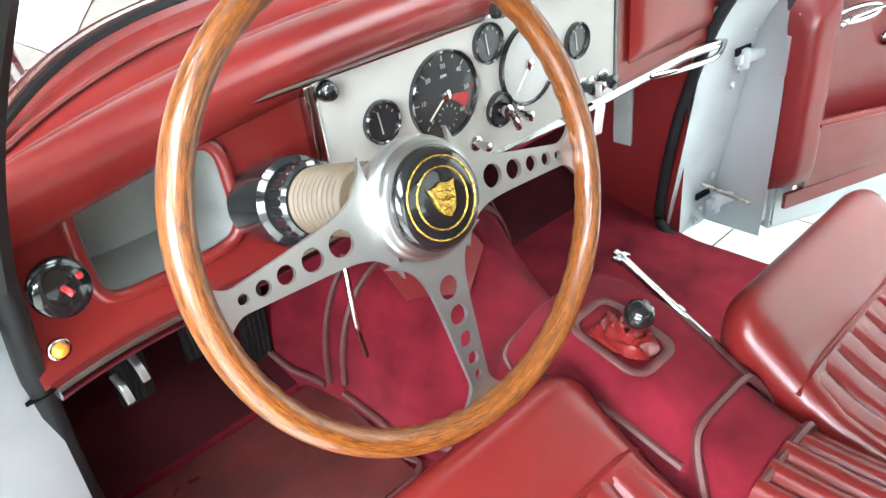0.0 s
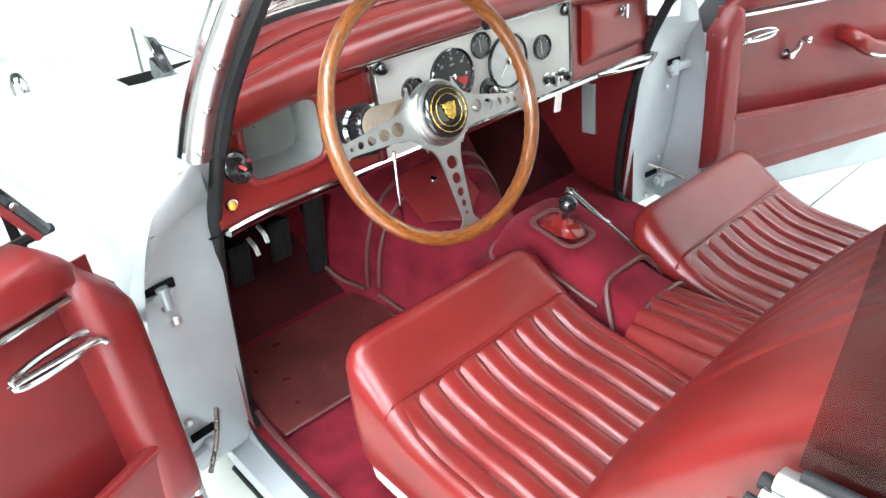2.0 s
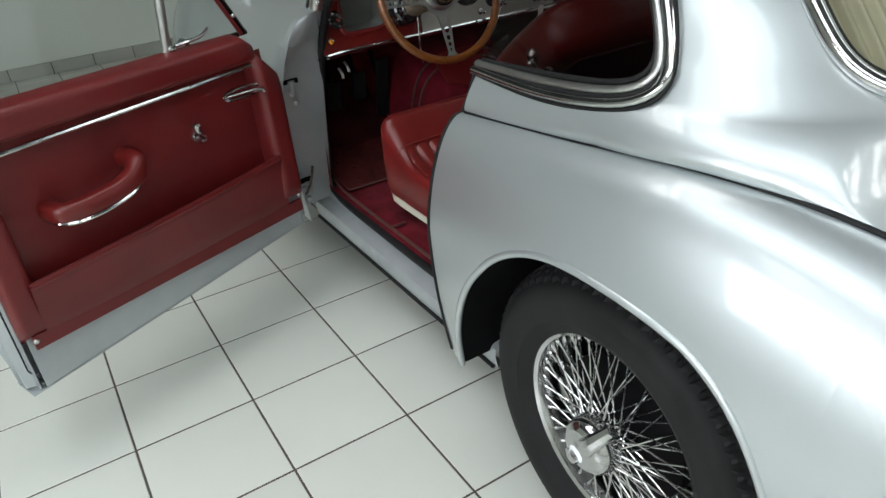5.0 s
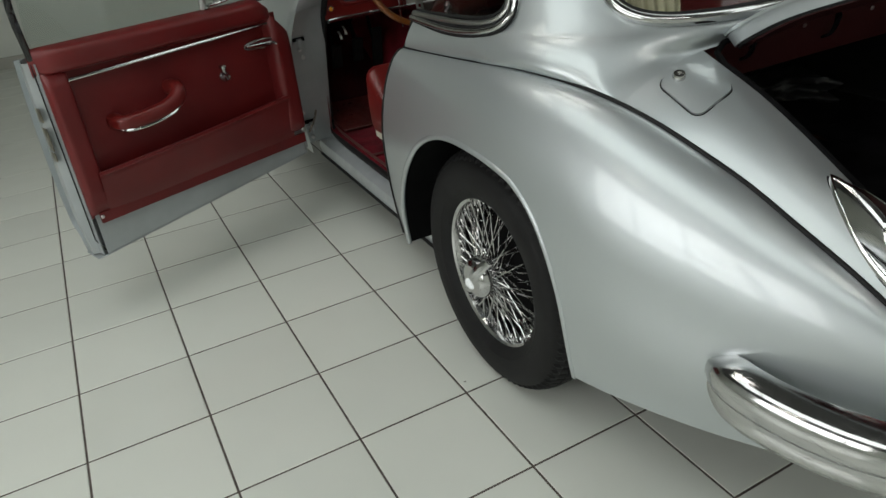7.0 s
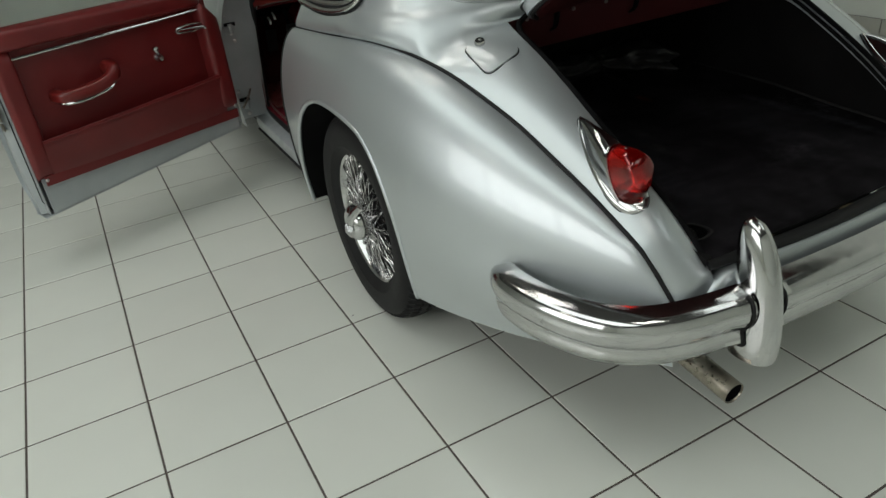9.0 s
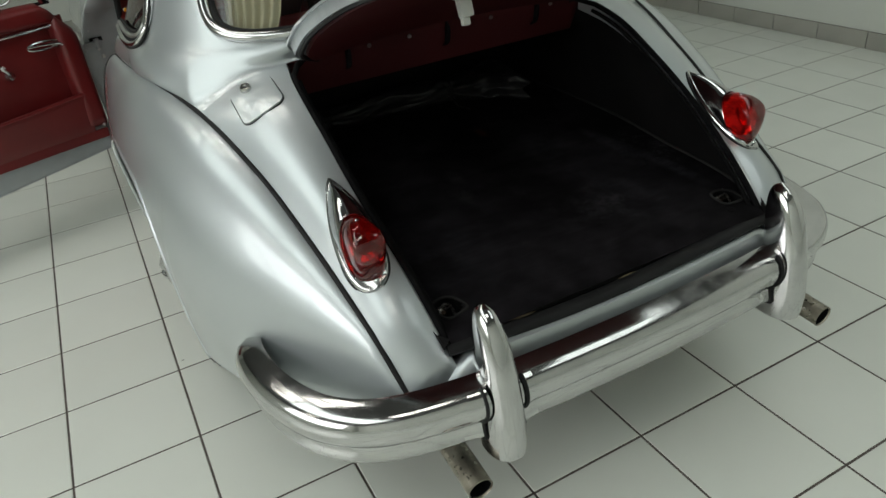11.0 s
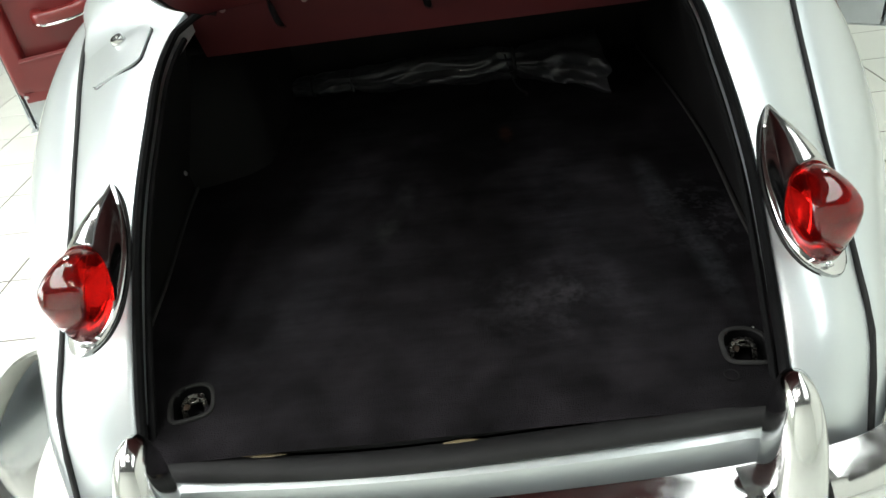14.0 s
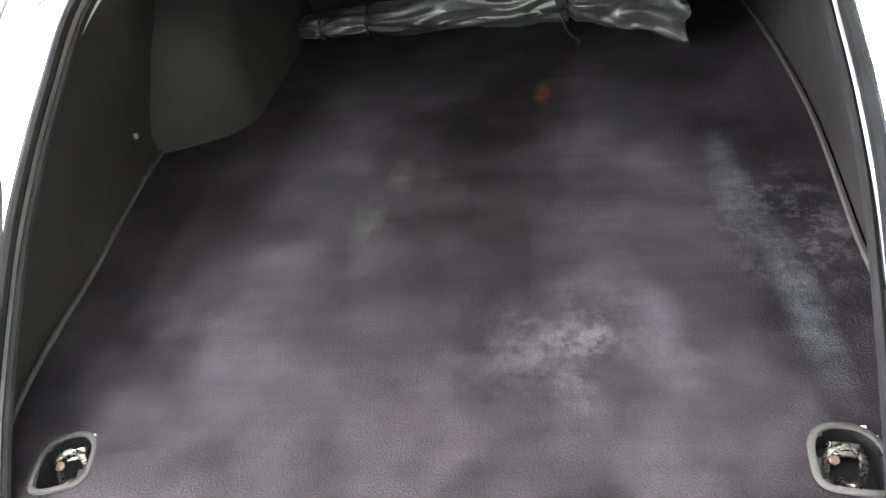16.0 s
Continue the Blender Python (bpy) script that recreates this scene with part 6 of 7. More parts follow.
part("key_tag", box(0.022, 0.004, 0.050, pose(0.212, DY - 0.046, 0.790, 4, 6, 0), 0.002), mat("white_plastic_tag", (0.7, 0.62, 0.6), rough=0.5, vary=0.1, scale=60), key)
for x in (-0.256, 0.285):
    part("panel_knob", lathe([(0.013, 0.0), (0.013, 0.004), (0.010, 0.014), (0.006, 0.017), (0.0, 0.017)], 18, aim((x, DY - 0.009, 0.982), (0, -1, 0))), M_BLACK, dash)
part("cap_screw", lathe([(0.011, 0.0), (0.011, 0.012), (0.0, 0.014)], 16, aim((0.022, DY - 0.016, 1.005), (0, -1, 0.2))), M_BLACK, dash)
# choke dial, amber lamp
ch = part("heater_dial", lathe([(0.029, 0.0), (0.029, 0.006), (0.025, 0.009), (0.013, 0.011), (0.0, 0.012)], 32, aim((-0.592, 1.418, 0.905), (0.30, -0.85, 0.35))), M_BLACK, dash, "black round heater control with red pointer")
part("pointer", merge(tube([(-0.590, 1.406, 0.909), (-0.588, 1.398, 0.907), (-0.586, 1.395, 0.904)], 0.0032, 8), box(0.006, 0.006, 0.006, pose(-0.574, 1.404, 0.915), 0.002)), M_REDMARK, ch)
am = part("amber_lamp", lathe([(0.0085, 0.0), (0.008, 0.005), (0.005, 0.008), (0.0, 0.009)], 20, aim((-0.614, 1.425, 0.842), (0.15, -1, 0.1))), M_AMBER, dash, "small amber warning lamp")
part("bezel", lathe([(0.011, -0.002), (0.011, 0.003), (0.0085, 0.004), (0.0, 0.004)], 20, aim((-0.614, 1.4255, 0.842), (0.15, -1, 0.1))), M_CHROME, am)
# glove box lid
gb = part("glovebox_lid", thick(grid([[Vector((0.495 + 0.135 * a * 1.03, DY - 0.004 - 0.016 * max(0, 1 - max(abs(a), abs(b)) ** 6), 0.905 + 0.072 * b)) for b in np.linspace(-1, 1, 15)] for a in np.linspace(-1, 1, 19)]), -0.004), M_RED, dash, "red leather glovebox lid", 60)
part("latch", merge(lathe([(0.013, 0.0), (0.013, 0.005), (0.006, 0.008), (0.006, 0.018), (0.0, 0.018)], 16, aim((0.495, DY - 0.020, 0.940), (0, -1, 0))), box(0.010, 0.008, 0.034, pose(0.495, DY - 0.036, 0.940), 0.003)), M_CHROME, gb, "chrome glovebox latch")

# ---- steering wheel and column ----
SC, SN = Vector((-0.360, 1.1545, 0.9765)), Vector((-0.005, -1.0, 0.3236)).normalized()
SM = aim(SC, SN)
ux = (SM.to_3x3() @ Vector((1, 0, 0)))
SM = SM @ pose(0, 0, 0, 0, 0, 180 if ux.x < 0 else 0)
wheel_s = new("steering_wheel")
wheel_s.parent = car
tagged(wheel_s, "wood-rimmed steering wheel with drilled alloy spokes and black boss")
R_RIM = 0.1945


def rim_wood():
    rows, n = [], 240
    for k in range(n):
        a = 2 * math.pi * k / n
        fing = 0.98 + 0.10 * math.sin(a * 52)
        row = []
        for b in np.linspace(0, 2 * math.pi, 15)[:-1]:
            rr = 0.0125 * (1 + (fing - 1) * min(max(-0.1 - 0.6 * math.cos(b) - 1.2 * math.sin(b), 0), 1))
            r = R_RIM + rr * math.cos(b) * 0.92
            row.append((r * math.cos(a), r * math.sin(a), 0.0135 * math.sin(b)))
        rows.append(row)
    return grid(rows, close_u=True, close_v=True)


ob = part("rim", rim_wood(), M_WOOD, wheel_s, "varnished walnut rim with finger grips", 70)
att = ob.data.attributes.new("along", "FLOAT_VECTOR", "POINT")
for v, item in zip(ob.data.vertices, att.data):
    a = math.atan2(v.co.y, v.co.x)
    item.vector = (a * 0.2, math.hypot(v.co.x, v.co.y) - R_RIM, v.co.z)
ob.data.transform(SM)


def spoke_plate(angle):
    """Flat drilled spoke from the boss to the rim, dished towards the driver at the boss."""
    bm = bmesh.new()
    n, m = 64, 22
    holes = [(0.080, 0.0108), (0.106, 0.0092), (0.129, 0.0074), (0.148, 0.0060), (0.164, 0.0043)]

    def half(r):
        return 0.0100 + 0.0080 * max(0, 0.170 - r) / 0.09 + 0.020 * math.exp(-(r - 0.045) / 0.012) + 0.013 * max(0, (r - 0.166) / 0.02) ** 2

    vs = []
    for i in range(n + 1):
        r = 0.040 + (R_RIM - 0.008 - 0.040) * i / n
        dish = -0.010
        vs.append([bm.verts.new((r, half(r) * (-1 + 2 * j / m), dish + 0.004)) for j in range(m + 1)])
    for i in range(n):
        for j in range(m):
            q = (vs[i][j], vs[i + 1][j], vs[i + 1][j + 1], vs[i][j + 1])
            c = sum((v.co for v in q), Vector()) / 4
            if any((c.x - h) ** 2 + c.y**2 < r * r for h, r in holes):
                continue
            bm.faces.new(q)
    for h, r in holes:
        for v in bm.verts:
            d = math.hypot(v.co.x - h, v.co.y)
            if v.is_boundary and d < r * 1.35 and d > 1e-6:
                v.co.x, v.co.y = h + (v.co.x - h) * r / d, v.co.y * r / d
    bmesh.ops.delete(bm, geom=[v for v in bm.verts if not v.link_faces], context="VERTS")
    thick(bm, 0.0045)
    bm.transform(SM @ pose(0, 0, 0, 0, 0, angle))
    return bm


for ang in (-91, -8.5, 182):
    part("spoke", spoke_plate(ang), M_ALLOY, wheel_s, "brushed alloy spoke with five drilled holes", 40)
part("boss", lathe([(0.034, -0.062), (0.040, -0.040), (0.047, -0.022), (0.0505, -0.012), (0.0515, -0.004), (0.0505, 0.002), (0.0480, 0.004), (0.0478, 0.008), (0.0455, 0.012), (0.0430, 0.013), (0.0, 0.013)], 48, SM), M_BOSS, wheel_s, "stepped alloy boss", 30)
part("horn_cap", lathe([(0.0415, 0.011), (0.0420, 0.016), (0.0395, 0.0205), (0.034, 0.0228), (0.018, 0.0242), (0.0, 0.0245)], 48, SM), M_BLACK, wheel_s, "glossy black horn push", 40)
for r, h in ((0.0330, 0.0231), (0.0245, 0.0239)):
    bm = tube([(r * math.cos(a), r * math.sin(a), h) for a in np.linspace(0, 2 * math.pi, 49)[:-1]], 0.0008, 6, closed=True, per=1)
    bm.transform(SM)
    part("gold_ring", bm, M_GOLD, wheel_s)
bm = plate([(0.82 * x, 0.82 * y) for x, y in ((0.0, -0.019), (0.007, -0.014), (0.012, -0.004), (0.014, 0.008), (0.016, 0.014), (0.008, 0.013), (0.0, 0.016), (-0.008, 0.013), (-0.016, 0.014), (-0.014, 0.008), (-0.012, -0.004), (-0.007, -0.014))], SM @ pose(0, 0, 0.0240), 0.004, 0.0012)
part("badge", bm, M_GOLD, wheel_s, "gilt shield badge")
col = new("steering_column")
col.parent = car
tagged(col, "steering column with ribbed sleeve and black knurled lock ring")
CM = aim(SC - SN * 0.085, -SN)
part("ribbed_sleeve", lathe([(0.030 + 0.005 * abs(math.sin(math.pi * k / 8)), 0.0012 * k) for k in range(81)], 32, CM), M_HORN, col, "ribbed tan sleeve", 20)
part("lock_ring", merge(lathe([(0.036, 0.095), (0.040, 0.098), (0.040, 0.128), (0.036, 0.134), (0.0, 0.134)], 32, CM)), M_BLACK, col, "knurled black lock ring", 30)
for k in range(28):
    a = 2 * math.pi * k / 28
    part("knurl", box(0.004, 0.004, 0.028, CM @ pose(0.0395 * math.cos(a), 0.0395 * math.sin(a), 0.113, 0, 0, math.degrees(a)), 0.001, 1), M_BLACK, col)
part("cowl", lathe([(0.042, 0.132), (0.048, 0.138), (0.050, 0.165), (0.049, 0.19), (0.047, 0.222), (0.0, 0.222)], 32, CM), M_BLACK, col, "glossy black column cowl", 30)
part("indicator_lever", tube([SC - SN * 0.10 + Vector((-0.03, 0.0, -0.045)), SC + Vector((-0.028, 0.10, -0.16)), SC + Vector((-0.010, 0.125, -0.225))], 0.003, 8), M_CHROME, col, "thin chrome lever below the column")

# ---- seats ----
def cushion_top(y):
    return table([-0.44, -0.20, -0.02, 0.0, 0.05, 0.092, 0.115, 0.125], [0.478, 0.515, 0.560, 0.575, 0.615, 0.648, 0.650, 0.648])(y)[0]


def seat(ox, oy, label, lean=0.0):
    """A bucket seat; ox is its middle, oy the seam behind the front roll; the backrest stands lean further out."""
    st = new("seat")
    st.parent = car
    tagged(st, label)
    W = 0.232

    def half(y, d):
        """Half width of the cushion's outline at y, inset by d."""
        r, yf = 0.058 - d * 0.6, 0.128 - d
        k = y - (yf - r)
        return W - d - (0 if k <= 0 else r - math.sqrt(max(r * r - k * k, 0)))

    # border all round, rolled over at the top
    rows = []

    def ease(y):
        return 0.5 + 0.5 * min(max((y + 0.06) / 0.10, 0), 1)

    side_ys = list(np.linspace(-0.42, 0.06, 14))
    for d, f, dz in ((0.006, 0.0, 0), (0.0, 0.12, 0), (-0.003, 0.5, 0), (0.0, 1.0, -0.045), (0.003, 1.0, -0.030), (0.009, 1.0, -0.018), (0.019, 1.0, -0.008), (0.032, 1.0, -0.002), (0.044, 1.0, -0.0005)):
        yf, r = 0.128 - d, 0.058 - d * 0.6
        left = [(-W + d * ease(y), y) for y in side_ys] + [(-(W - d - r) - r * math.cos(a), yf - r + r * math.sin(a)) for a in np.linspace(0.05, math.pi / 2, 10)]
        outline = left + [(x, yf) for x in np.linspace(-(W - d - r), W - d - r, 12)[1:-1]] + [(-x, y) for x, y in left[::-1]]
        row = []
        for x, y in outline:
            zt = cushion_top(y)
            z = 0.402 + (zt - 0.045 * ease(y) - 0.402) * f if dz == 0 else zt + dz * ease(y)
            row.append(Vector((ox + x, oy + y, z)))
        rows.append(row)
    last = [(p.x - ox, p.y - oy) for p in rows[-1]]
    for f in (0.93, 0.84, 0.72, 0.58, 0.42, 0.25, 0.10, 0.0):
        row = []
        for x, y in last:
            yy = y * f if y > 0 else y
            xx = x * f if y > 0 else x * (0.8 + 0.2 * f)
            crease = 0.0016 * noise.noise((xx * 14 + ox * 9, yy * 16, 1)) * (1 - f)
            row.append(Vector((ox + xx, oy + yy, cushion_top(yy) + (0.0045 * (1 - f) * (1 if yy > 0.02 else yy / 0.02) + crease if y > 0 else -0.025 * (1 - f)))))
        rows.append(row)
    part("cushion", grid(rows), M_RED, st, "red leather cushion with a smooth rolled front panel", 70)
    # flutes
    n = 9
    for k in range(n):
        x0, x1 = -W + 0.020 + (2 * W - 0.040) * k / n, -W + 0.020 + (2 * W - 0.040) * (k + 1) / n
        rows = []
        for y in np.linspace(-0.42, 0.002, 28):
            row = []
            for t in np.linspace(0, 1, 11):
                puff = 1 - abs(2 * t - 1) ** 3.2
                wob = 0.0012 * noise.noise((k * 3.1 + ox, y * 14, 5))
                endr = min(1, (0.006 - y) / 0.022) ** 0.5
                row.append(Vector((ox + x0 + (x1 - x0) * t, oy + y, cushion_top(y) - 0.010 + (0.0100 * puff + wob) * endr)))
            rows.append(row)
        part("flute", grid(rows), M_RED, st, "", 70)
    # piping, seam
    part("piping", tube([(ox + t * (W - 0.004), oy + 0.001, cushion_top(0.0) - 0.020 * abs(t) ** 16 + 0.001) for t in np.linspace(-1, 1, 25)], 0.0035, 6, per=1), M_RED, st)
    part("rail", sweep([Vector((ox + s * (W - 0.012), y, 0.392)) for s, y in ((-1, oy - 0.38), (-1, oy - 0.2), (-1, oy + 0.02), (-0.985, oy + 0.075), (-0.93, oy + 0.105), (-0.8, oy + 0.112), (0.8, oy + 0.112))], [(-0.006, -0.018), (0.006, -0.018), (0.006, 0.018), (-0.006, 0.018)]), M_CREAM, st, "cream painted seat frame rail")
    part("runner", box(0.05, 0.46, 0.06, pose(ox - 0.15, oy - 0.15, 0.35), 0.004), M_DARK, st)
    part("runner", box(0.05, 0.46, 0.06, pose(ox + 0.15, oy - 0.15, 0.35), 0.004), M_DARK, st)
    # backrest: a padded slab that curves further back towards its top
    spine = smooth_line([(0, oy + y, z) for y, z in ((-0.350, 0.41), (-0.380, 0.52), (-0.428, 0.65), (-0.505, 0.79), (-0.615, 0.92), (-0.742, 1.015), (-0.815, 1.05))], 6)
    m = len(spine) - 1

    def frame_at(k):
        a, b = spine[max(k - 1, 0)], spine[min(k + 1, m)]
        u = (b - a).normalized()
        return spine[k], Vector((0, u.z, -u.y))

    rows = []
    for k in range(m + 1):
        t = k / m
        c, fw = frame_at(k)
        w = (W + 0.034) * (1 - 0.05 * t) * (1 if t < 0.8 else max(0.05, 1 - ((t - 0.8) / 0.2) ** 2.6 * 0.5))
        th = 0.058 * (1 if t < 0.85 else max(0.03, 1 - ((t - 0.85) / 0.15) ** 2) ** 0.5)
        row = []
        for a in np.linspace(0, 2 * math.pi, 41)[:-1]:
            ca, sa = math.cos(a), math.sin(a)
            row.append(Vector((ox + lean + w * math.copysign(abs(ca) ** 0.35, ca), 0, 0)) + c + fw * (th * math.copysign(abs(sa) ** 0.6, sa)))
        rows.append(row)
    part("backrest", grid(rows, close_v=True, cap=True), M_RED, st, "red leather backrest", 60)
    for j in range(7):
        x0, x1 = -W * 0.76 + 1.52 * W * j / 7, -W * 0.76 + 1.52 * W * (j + 1) / 7
        rows = []
        for k in range(2, int(m * 0.78)):
            c, fw = frame_at(k)
            puff = 0.012 * min(1, (m * 0.78 - k) / (m * 0.08)) ** 0.5
            rows.append([Vector((ox + x0 + (x1 - x0) * u, 0, 0)) + c + fw * (0.048 + puff * math.sin(math.pi * u) ** 0.6) for u in np.linspace(0, 1, 9)])
        part("back_flute", grid(rows), M_RED, st, "", 70)
    rows = []
    for x in np.linspace(-W * 0.92, W * 0.92, 6):
        rows.append([Vector((ox + x, 0, 0)) + frame_at(k)[0] - frame_at(k)[1] * 0.058 for k in range(1, int(m * 0.9))])
    part("back_board", thick(grid(rows), 0.004), M_BOOTRED, st, "dark red trim board on the seat back")
    return st


seat(-0.372, 1.085, "red leather driver's seat with fluted cushion", -0.018)
seat(0.290, 0.985, "red leather passenger's seat with fluted cushion")
# occasional rear seats and their back
both("rear_cushion", lambda: thick(grid([[Vector((-0.33 + 0.21 * a, 0.43 + 0.13 * b, 0.545 + 0.02 * (1 - a**4) * (1 - b**4) + 0.006 * math.sin(a * 18))) for b in np.linspace(-1, 1, 10)] for a in np.linspace(-1, 1, 40)]), 0.05), M_RED, label="small red leather rear seat cushion", angle=60)
part("rear_backrest", thick(grid([[Vector((x, 0.30 - 0.05 * t, 0.55 + 0.36 * t)) for t in np.linspace(0, 1, 8)] for x in np.linspace(-0.56, 0.56, 20)]), 0.04), M_RED, car, "red leather rear seat back", 60)
part("parcel_shelf", thick(grid([[Vector((x, y, 0.925)) for y in (-0.26, 0.26)] for x in (-0.53, 0.53)]), 0.012), M_REDTRIM, car, "red carpeted parcel shelf")
both("rear_side_trim", lambda: grid([[Vector((-0.655, y, z)) for z in np.linspace(0.745, 0.955, 5)] for y in np.linspace(-0.06, 0.470, 10)]), M_REDTRIM, label="red trim panel inside the rear quarter")


# ---- doors, door frames, front of the car ----
DOOR_ANG = radians(20)
DO = Vector((-0.80, 1.372, 0))
DD = Vector((-math.cos(DOOR_ANG), -math.sin(DOOR_ANG), 0))
DN = Vector((-math.sin(DOOR_ANG), math.cos(DOOR_ANG), 0))  # towards the outer skin


def dp(u, v, z):
    """Door coordinates: u from the hinge edge, v inwards (towards the cabin), z up."""
    return DO + DD * u - DN * v + Vector((0, 0, z))


def dtrim(u0, u1, z0, z1, v, nu=2, nz=2, d=0.01):
    return thick(grid([[dp(u, v(u, z) if callable(v) else v, z) for z in np.linspace(z0, z1, nz)] for u in np.linspace(u0, u1, nu)]), d)


def crown(u):
    """Top of the door, cut down towards the hinge edge."""
    return min(0.945, 0.815 + 1.22 * max(0, u - 0.03))


def door_foot(u):
    """Height of the door's lower edge, which drops towards the rear."""
    return 0.306 - 0.072 * u


def outer_v(u, z):
    """The outer skin: bulges at the waist, tucks under."""
    t = (z - 0.24) / 0.66
    return -0.115 - 0.045 * math.sin(math.pi * min(max(t, 0), 1) ** 0.8) + 0.03 * (1 - t if t < 0.12 else 0)


def make_door(mir):
    f = flipped if mir else (lambda b: b)
    dr = part("door", f(thick(grid([[dp(u, outer_v(u, z), z) for z in np.linspace(door_foot(u) - 0.004, min(0.905, crown(u) - 0.01), 22)] for u in np.linspace(0.03, 0.965, 26)]), 0.003)), M_PAINT, car, "silver door swung wide open, red leather trim inside", 50)
    # inner shell: shut faces and bottom rail
    part("inner_shell", f(merge(
        thick(grid([[dp(0.045 + 0.885 * a, -0.006, z) for z in (door_foot(0.045 + 0.885 * a) + 0.004, 0.42)] for a in np.linspace(0, 1, 12)]), 0.004),
        thick(grid([[dp(0.945 + (0.02 if t > 0.3 else 0.0) * math.sin(math.pi * t), -0.004 + (outer_v(0.95, z) + 0.006) * t, z) for z in np.linspace(0.245, 0.90, 14)] for t in np.linspace(0, 1, 8)]), 0.003),
        thick(grid([[dp(0.040, -0.004 + (outer_v(0.03, z) + 0.006) * t, z) for z in np.linspace(0.306, 0.81, 14)] for t in np.linspace(0, 1, 5)]), 0.003),
        thick(grid([[dp(0.035 + 0.93 * a, -0.004 + (outer_v(0.5, 0.28) + 0.006) * t, door_foot(0.035 + 0.93 * a) + 0.001) for t in np.linspace(0, 1, 4)] for a in np.linspace(0, 1, 8)]), 0.003))), M_GREYPAINT, dr, "grey painted door shell", 30)
    part("edge_seal", f(tube([dp(0.95, -0.02, z) for z in np.linspace(0.90, 0.30, 10)] + [dp(0.93, -0.015, 0.255)] + [dp(u, -0.015, door_foot(u) + 0.006) for u in np.linspace(0.85, 0.05, 10)], 0.0022, 6, per=1)), M_RUBBER, dr)
    # recessed middle panel
    part("trim_panel", f(dtrim(0.06, 0.93, 0.40, 0.88, lambda u, z: -0.024 + 0.004 * noise.noise((u * 6, z * 6, 0)), 30, 20, 0.004)), M_REDTRIM, dr, "flat red leathercloth door panel", 60)

    def pad(u0, u1, z0, z1, depth, a_pow=8, b_pow=5):
        rows = []
        for a in np.linspace(0, 1, 26):
            row = []
            u = u0 + (u1 - u0) * a
            zt = min(z1, crown(u))
            for b in np.linspace(0, 1, 16):
                e = (1 - abs(2 * a - 1) ** a_pow) * (1 - abs(2 * b - 1) ** b_pow)
                row.append(dp(u, -0.026 + (depth + 0.030) * max(e, 0) ** 0.5, z0 + (zt - z0) * b))
            rows.append(row)
        return grid(rows)

    part("top_roll", f(pad(0.075, 0.955, 0.858, 0.942, 0.040)), M_REDTRIM, dr, "padded red top roll", 70)
    part("front_border", f(pad(0.030, 0.128, 0.395, 0.900, 0.034, 4, 12)), M_REDTRIM, dr, "padded red front border", 70)
    part("rear_border", f(pad(0.865, 0.945, 0.370, 0.885, 0.022, 6, 12)), M_REDTRIM, dr, "padded red rear border", 70)
    # map pocket: front face leaning in, with a rolled top
    rows = []
    for a in np.linspace(0, 1, 30):
        u = 0.100 + 0.785 * a
        zt = 0.574 - 0.040 * a
        bow = 0.024 + 0.014 * math.sin(math.pi * a)
        rows.append([dp(u, 0.012, 0.385 - 0.022 * a), dp(u, 0.020, 0.392 - 0.022 * a), dp(u, 0.020 + 0.2 * bow, 0.44), dp(u, 0.012 + bow * 0.9, zt - 0.03), dp(u, 0.014 + bow, zt - 0.008), dp(u, 0.010 + bow, zt), dp(u, 0.000 + bow, zt - 0.002), dp(u, -0.004 + bow, zt - 0.03), dp(u, -0.004 + 0.4 * bow, 0.45), dp(u, -0.020, 0.42)])
    part("map_pocket", f(grid(rows)), M_REDTRIM, dr, "long red door pocket", 60)
    part("pocket_piping", f(tube([dp(0.100 + 0.785 * a, 0.015 + 0.024 + 0.014 * math.sin(math.pi * a), 0.563 - 0.040 * a) for a in np.linspace(0, 1, 20)], 0.003, 6, per=1)), M_REDTRIM, dr)
    part("lower_border", f(dtrim(0.05, 0.92, 0.362, 0.40, 0.012, 20, 3, 0.010)), M_REDTRIM, dr)
    part("moulding", f(tube([dp(u, 0.010, 0.851 - 0.020 * (u - 0.08)) for u in np.linspace(0.120, 0.885, 16)], 0.0075, 8, per=1, squash=0.8)), M_CHROME, dr, "chrome waist moulding")
    # inner handle in an oval surround
    ih = part("inner_handle", f(tube([dp(0.175 + 0.062 * math.cos(a), 0.018, 0.788 + 0.0145 * math.copysign(abs(math.sin(a)) ** 0.8, math.sin(a))) for a in np.linspace(0, 2 * math.pi, 25)[:-1]], 0.0055, 8, closed=True, per=1)), M_CHROME, dr, "chrome inner door handle")
    part("lever", f(tube([dp(0.235, 0.024, 0.792), dp(0.17, 0.030, 0.790), dp(0.125, 0.032, 0.785), dp(0.112, 0.030, 0.776)], 0.009, 10, size=lambda t: 0.75 + 0.45 * t, squash=0.6)), M_CHROME, ih)
    wi = part("window_winder", f(merge(lathe([(0.020, 0.0), (0.018, 0.010), (0.012, 0.016), (0.010, 0.030), (0.0, 0.032)], 20, aim(dp(0.325, -0.022, 0.700), -DN)), tube([dp(0.325, 0.006, 0.700), dp(0.338, 0.012, 0.722), dp(0.352, 0.012, 0.745)], 0.007, 8))), M_CHROME, dr, "chrome window winder")
    part("knob", f(lathe([(0.007, 0.0), (0.011, 0.012), (0.010, 0.026), (0.0, 0.030)], 16, aim(dp(0.352, 0.012, 0.745), -DN))), M_CHROME, wi)
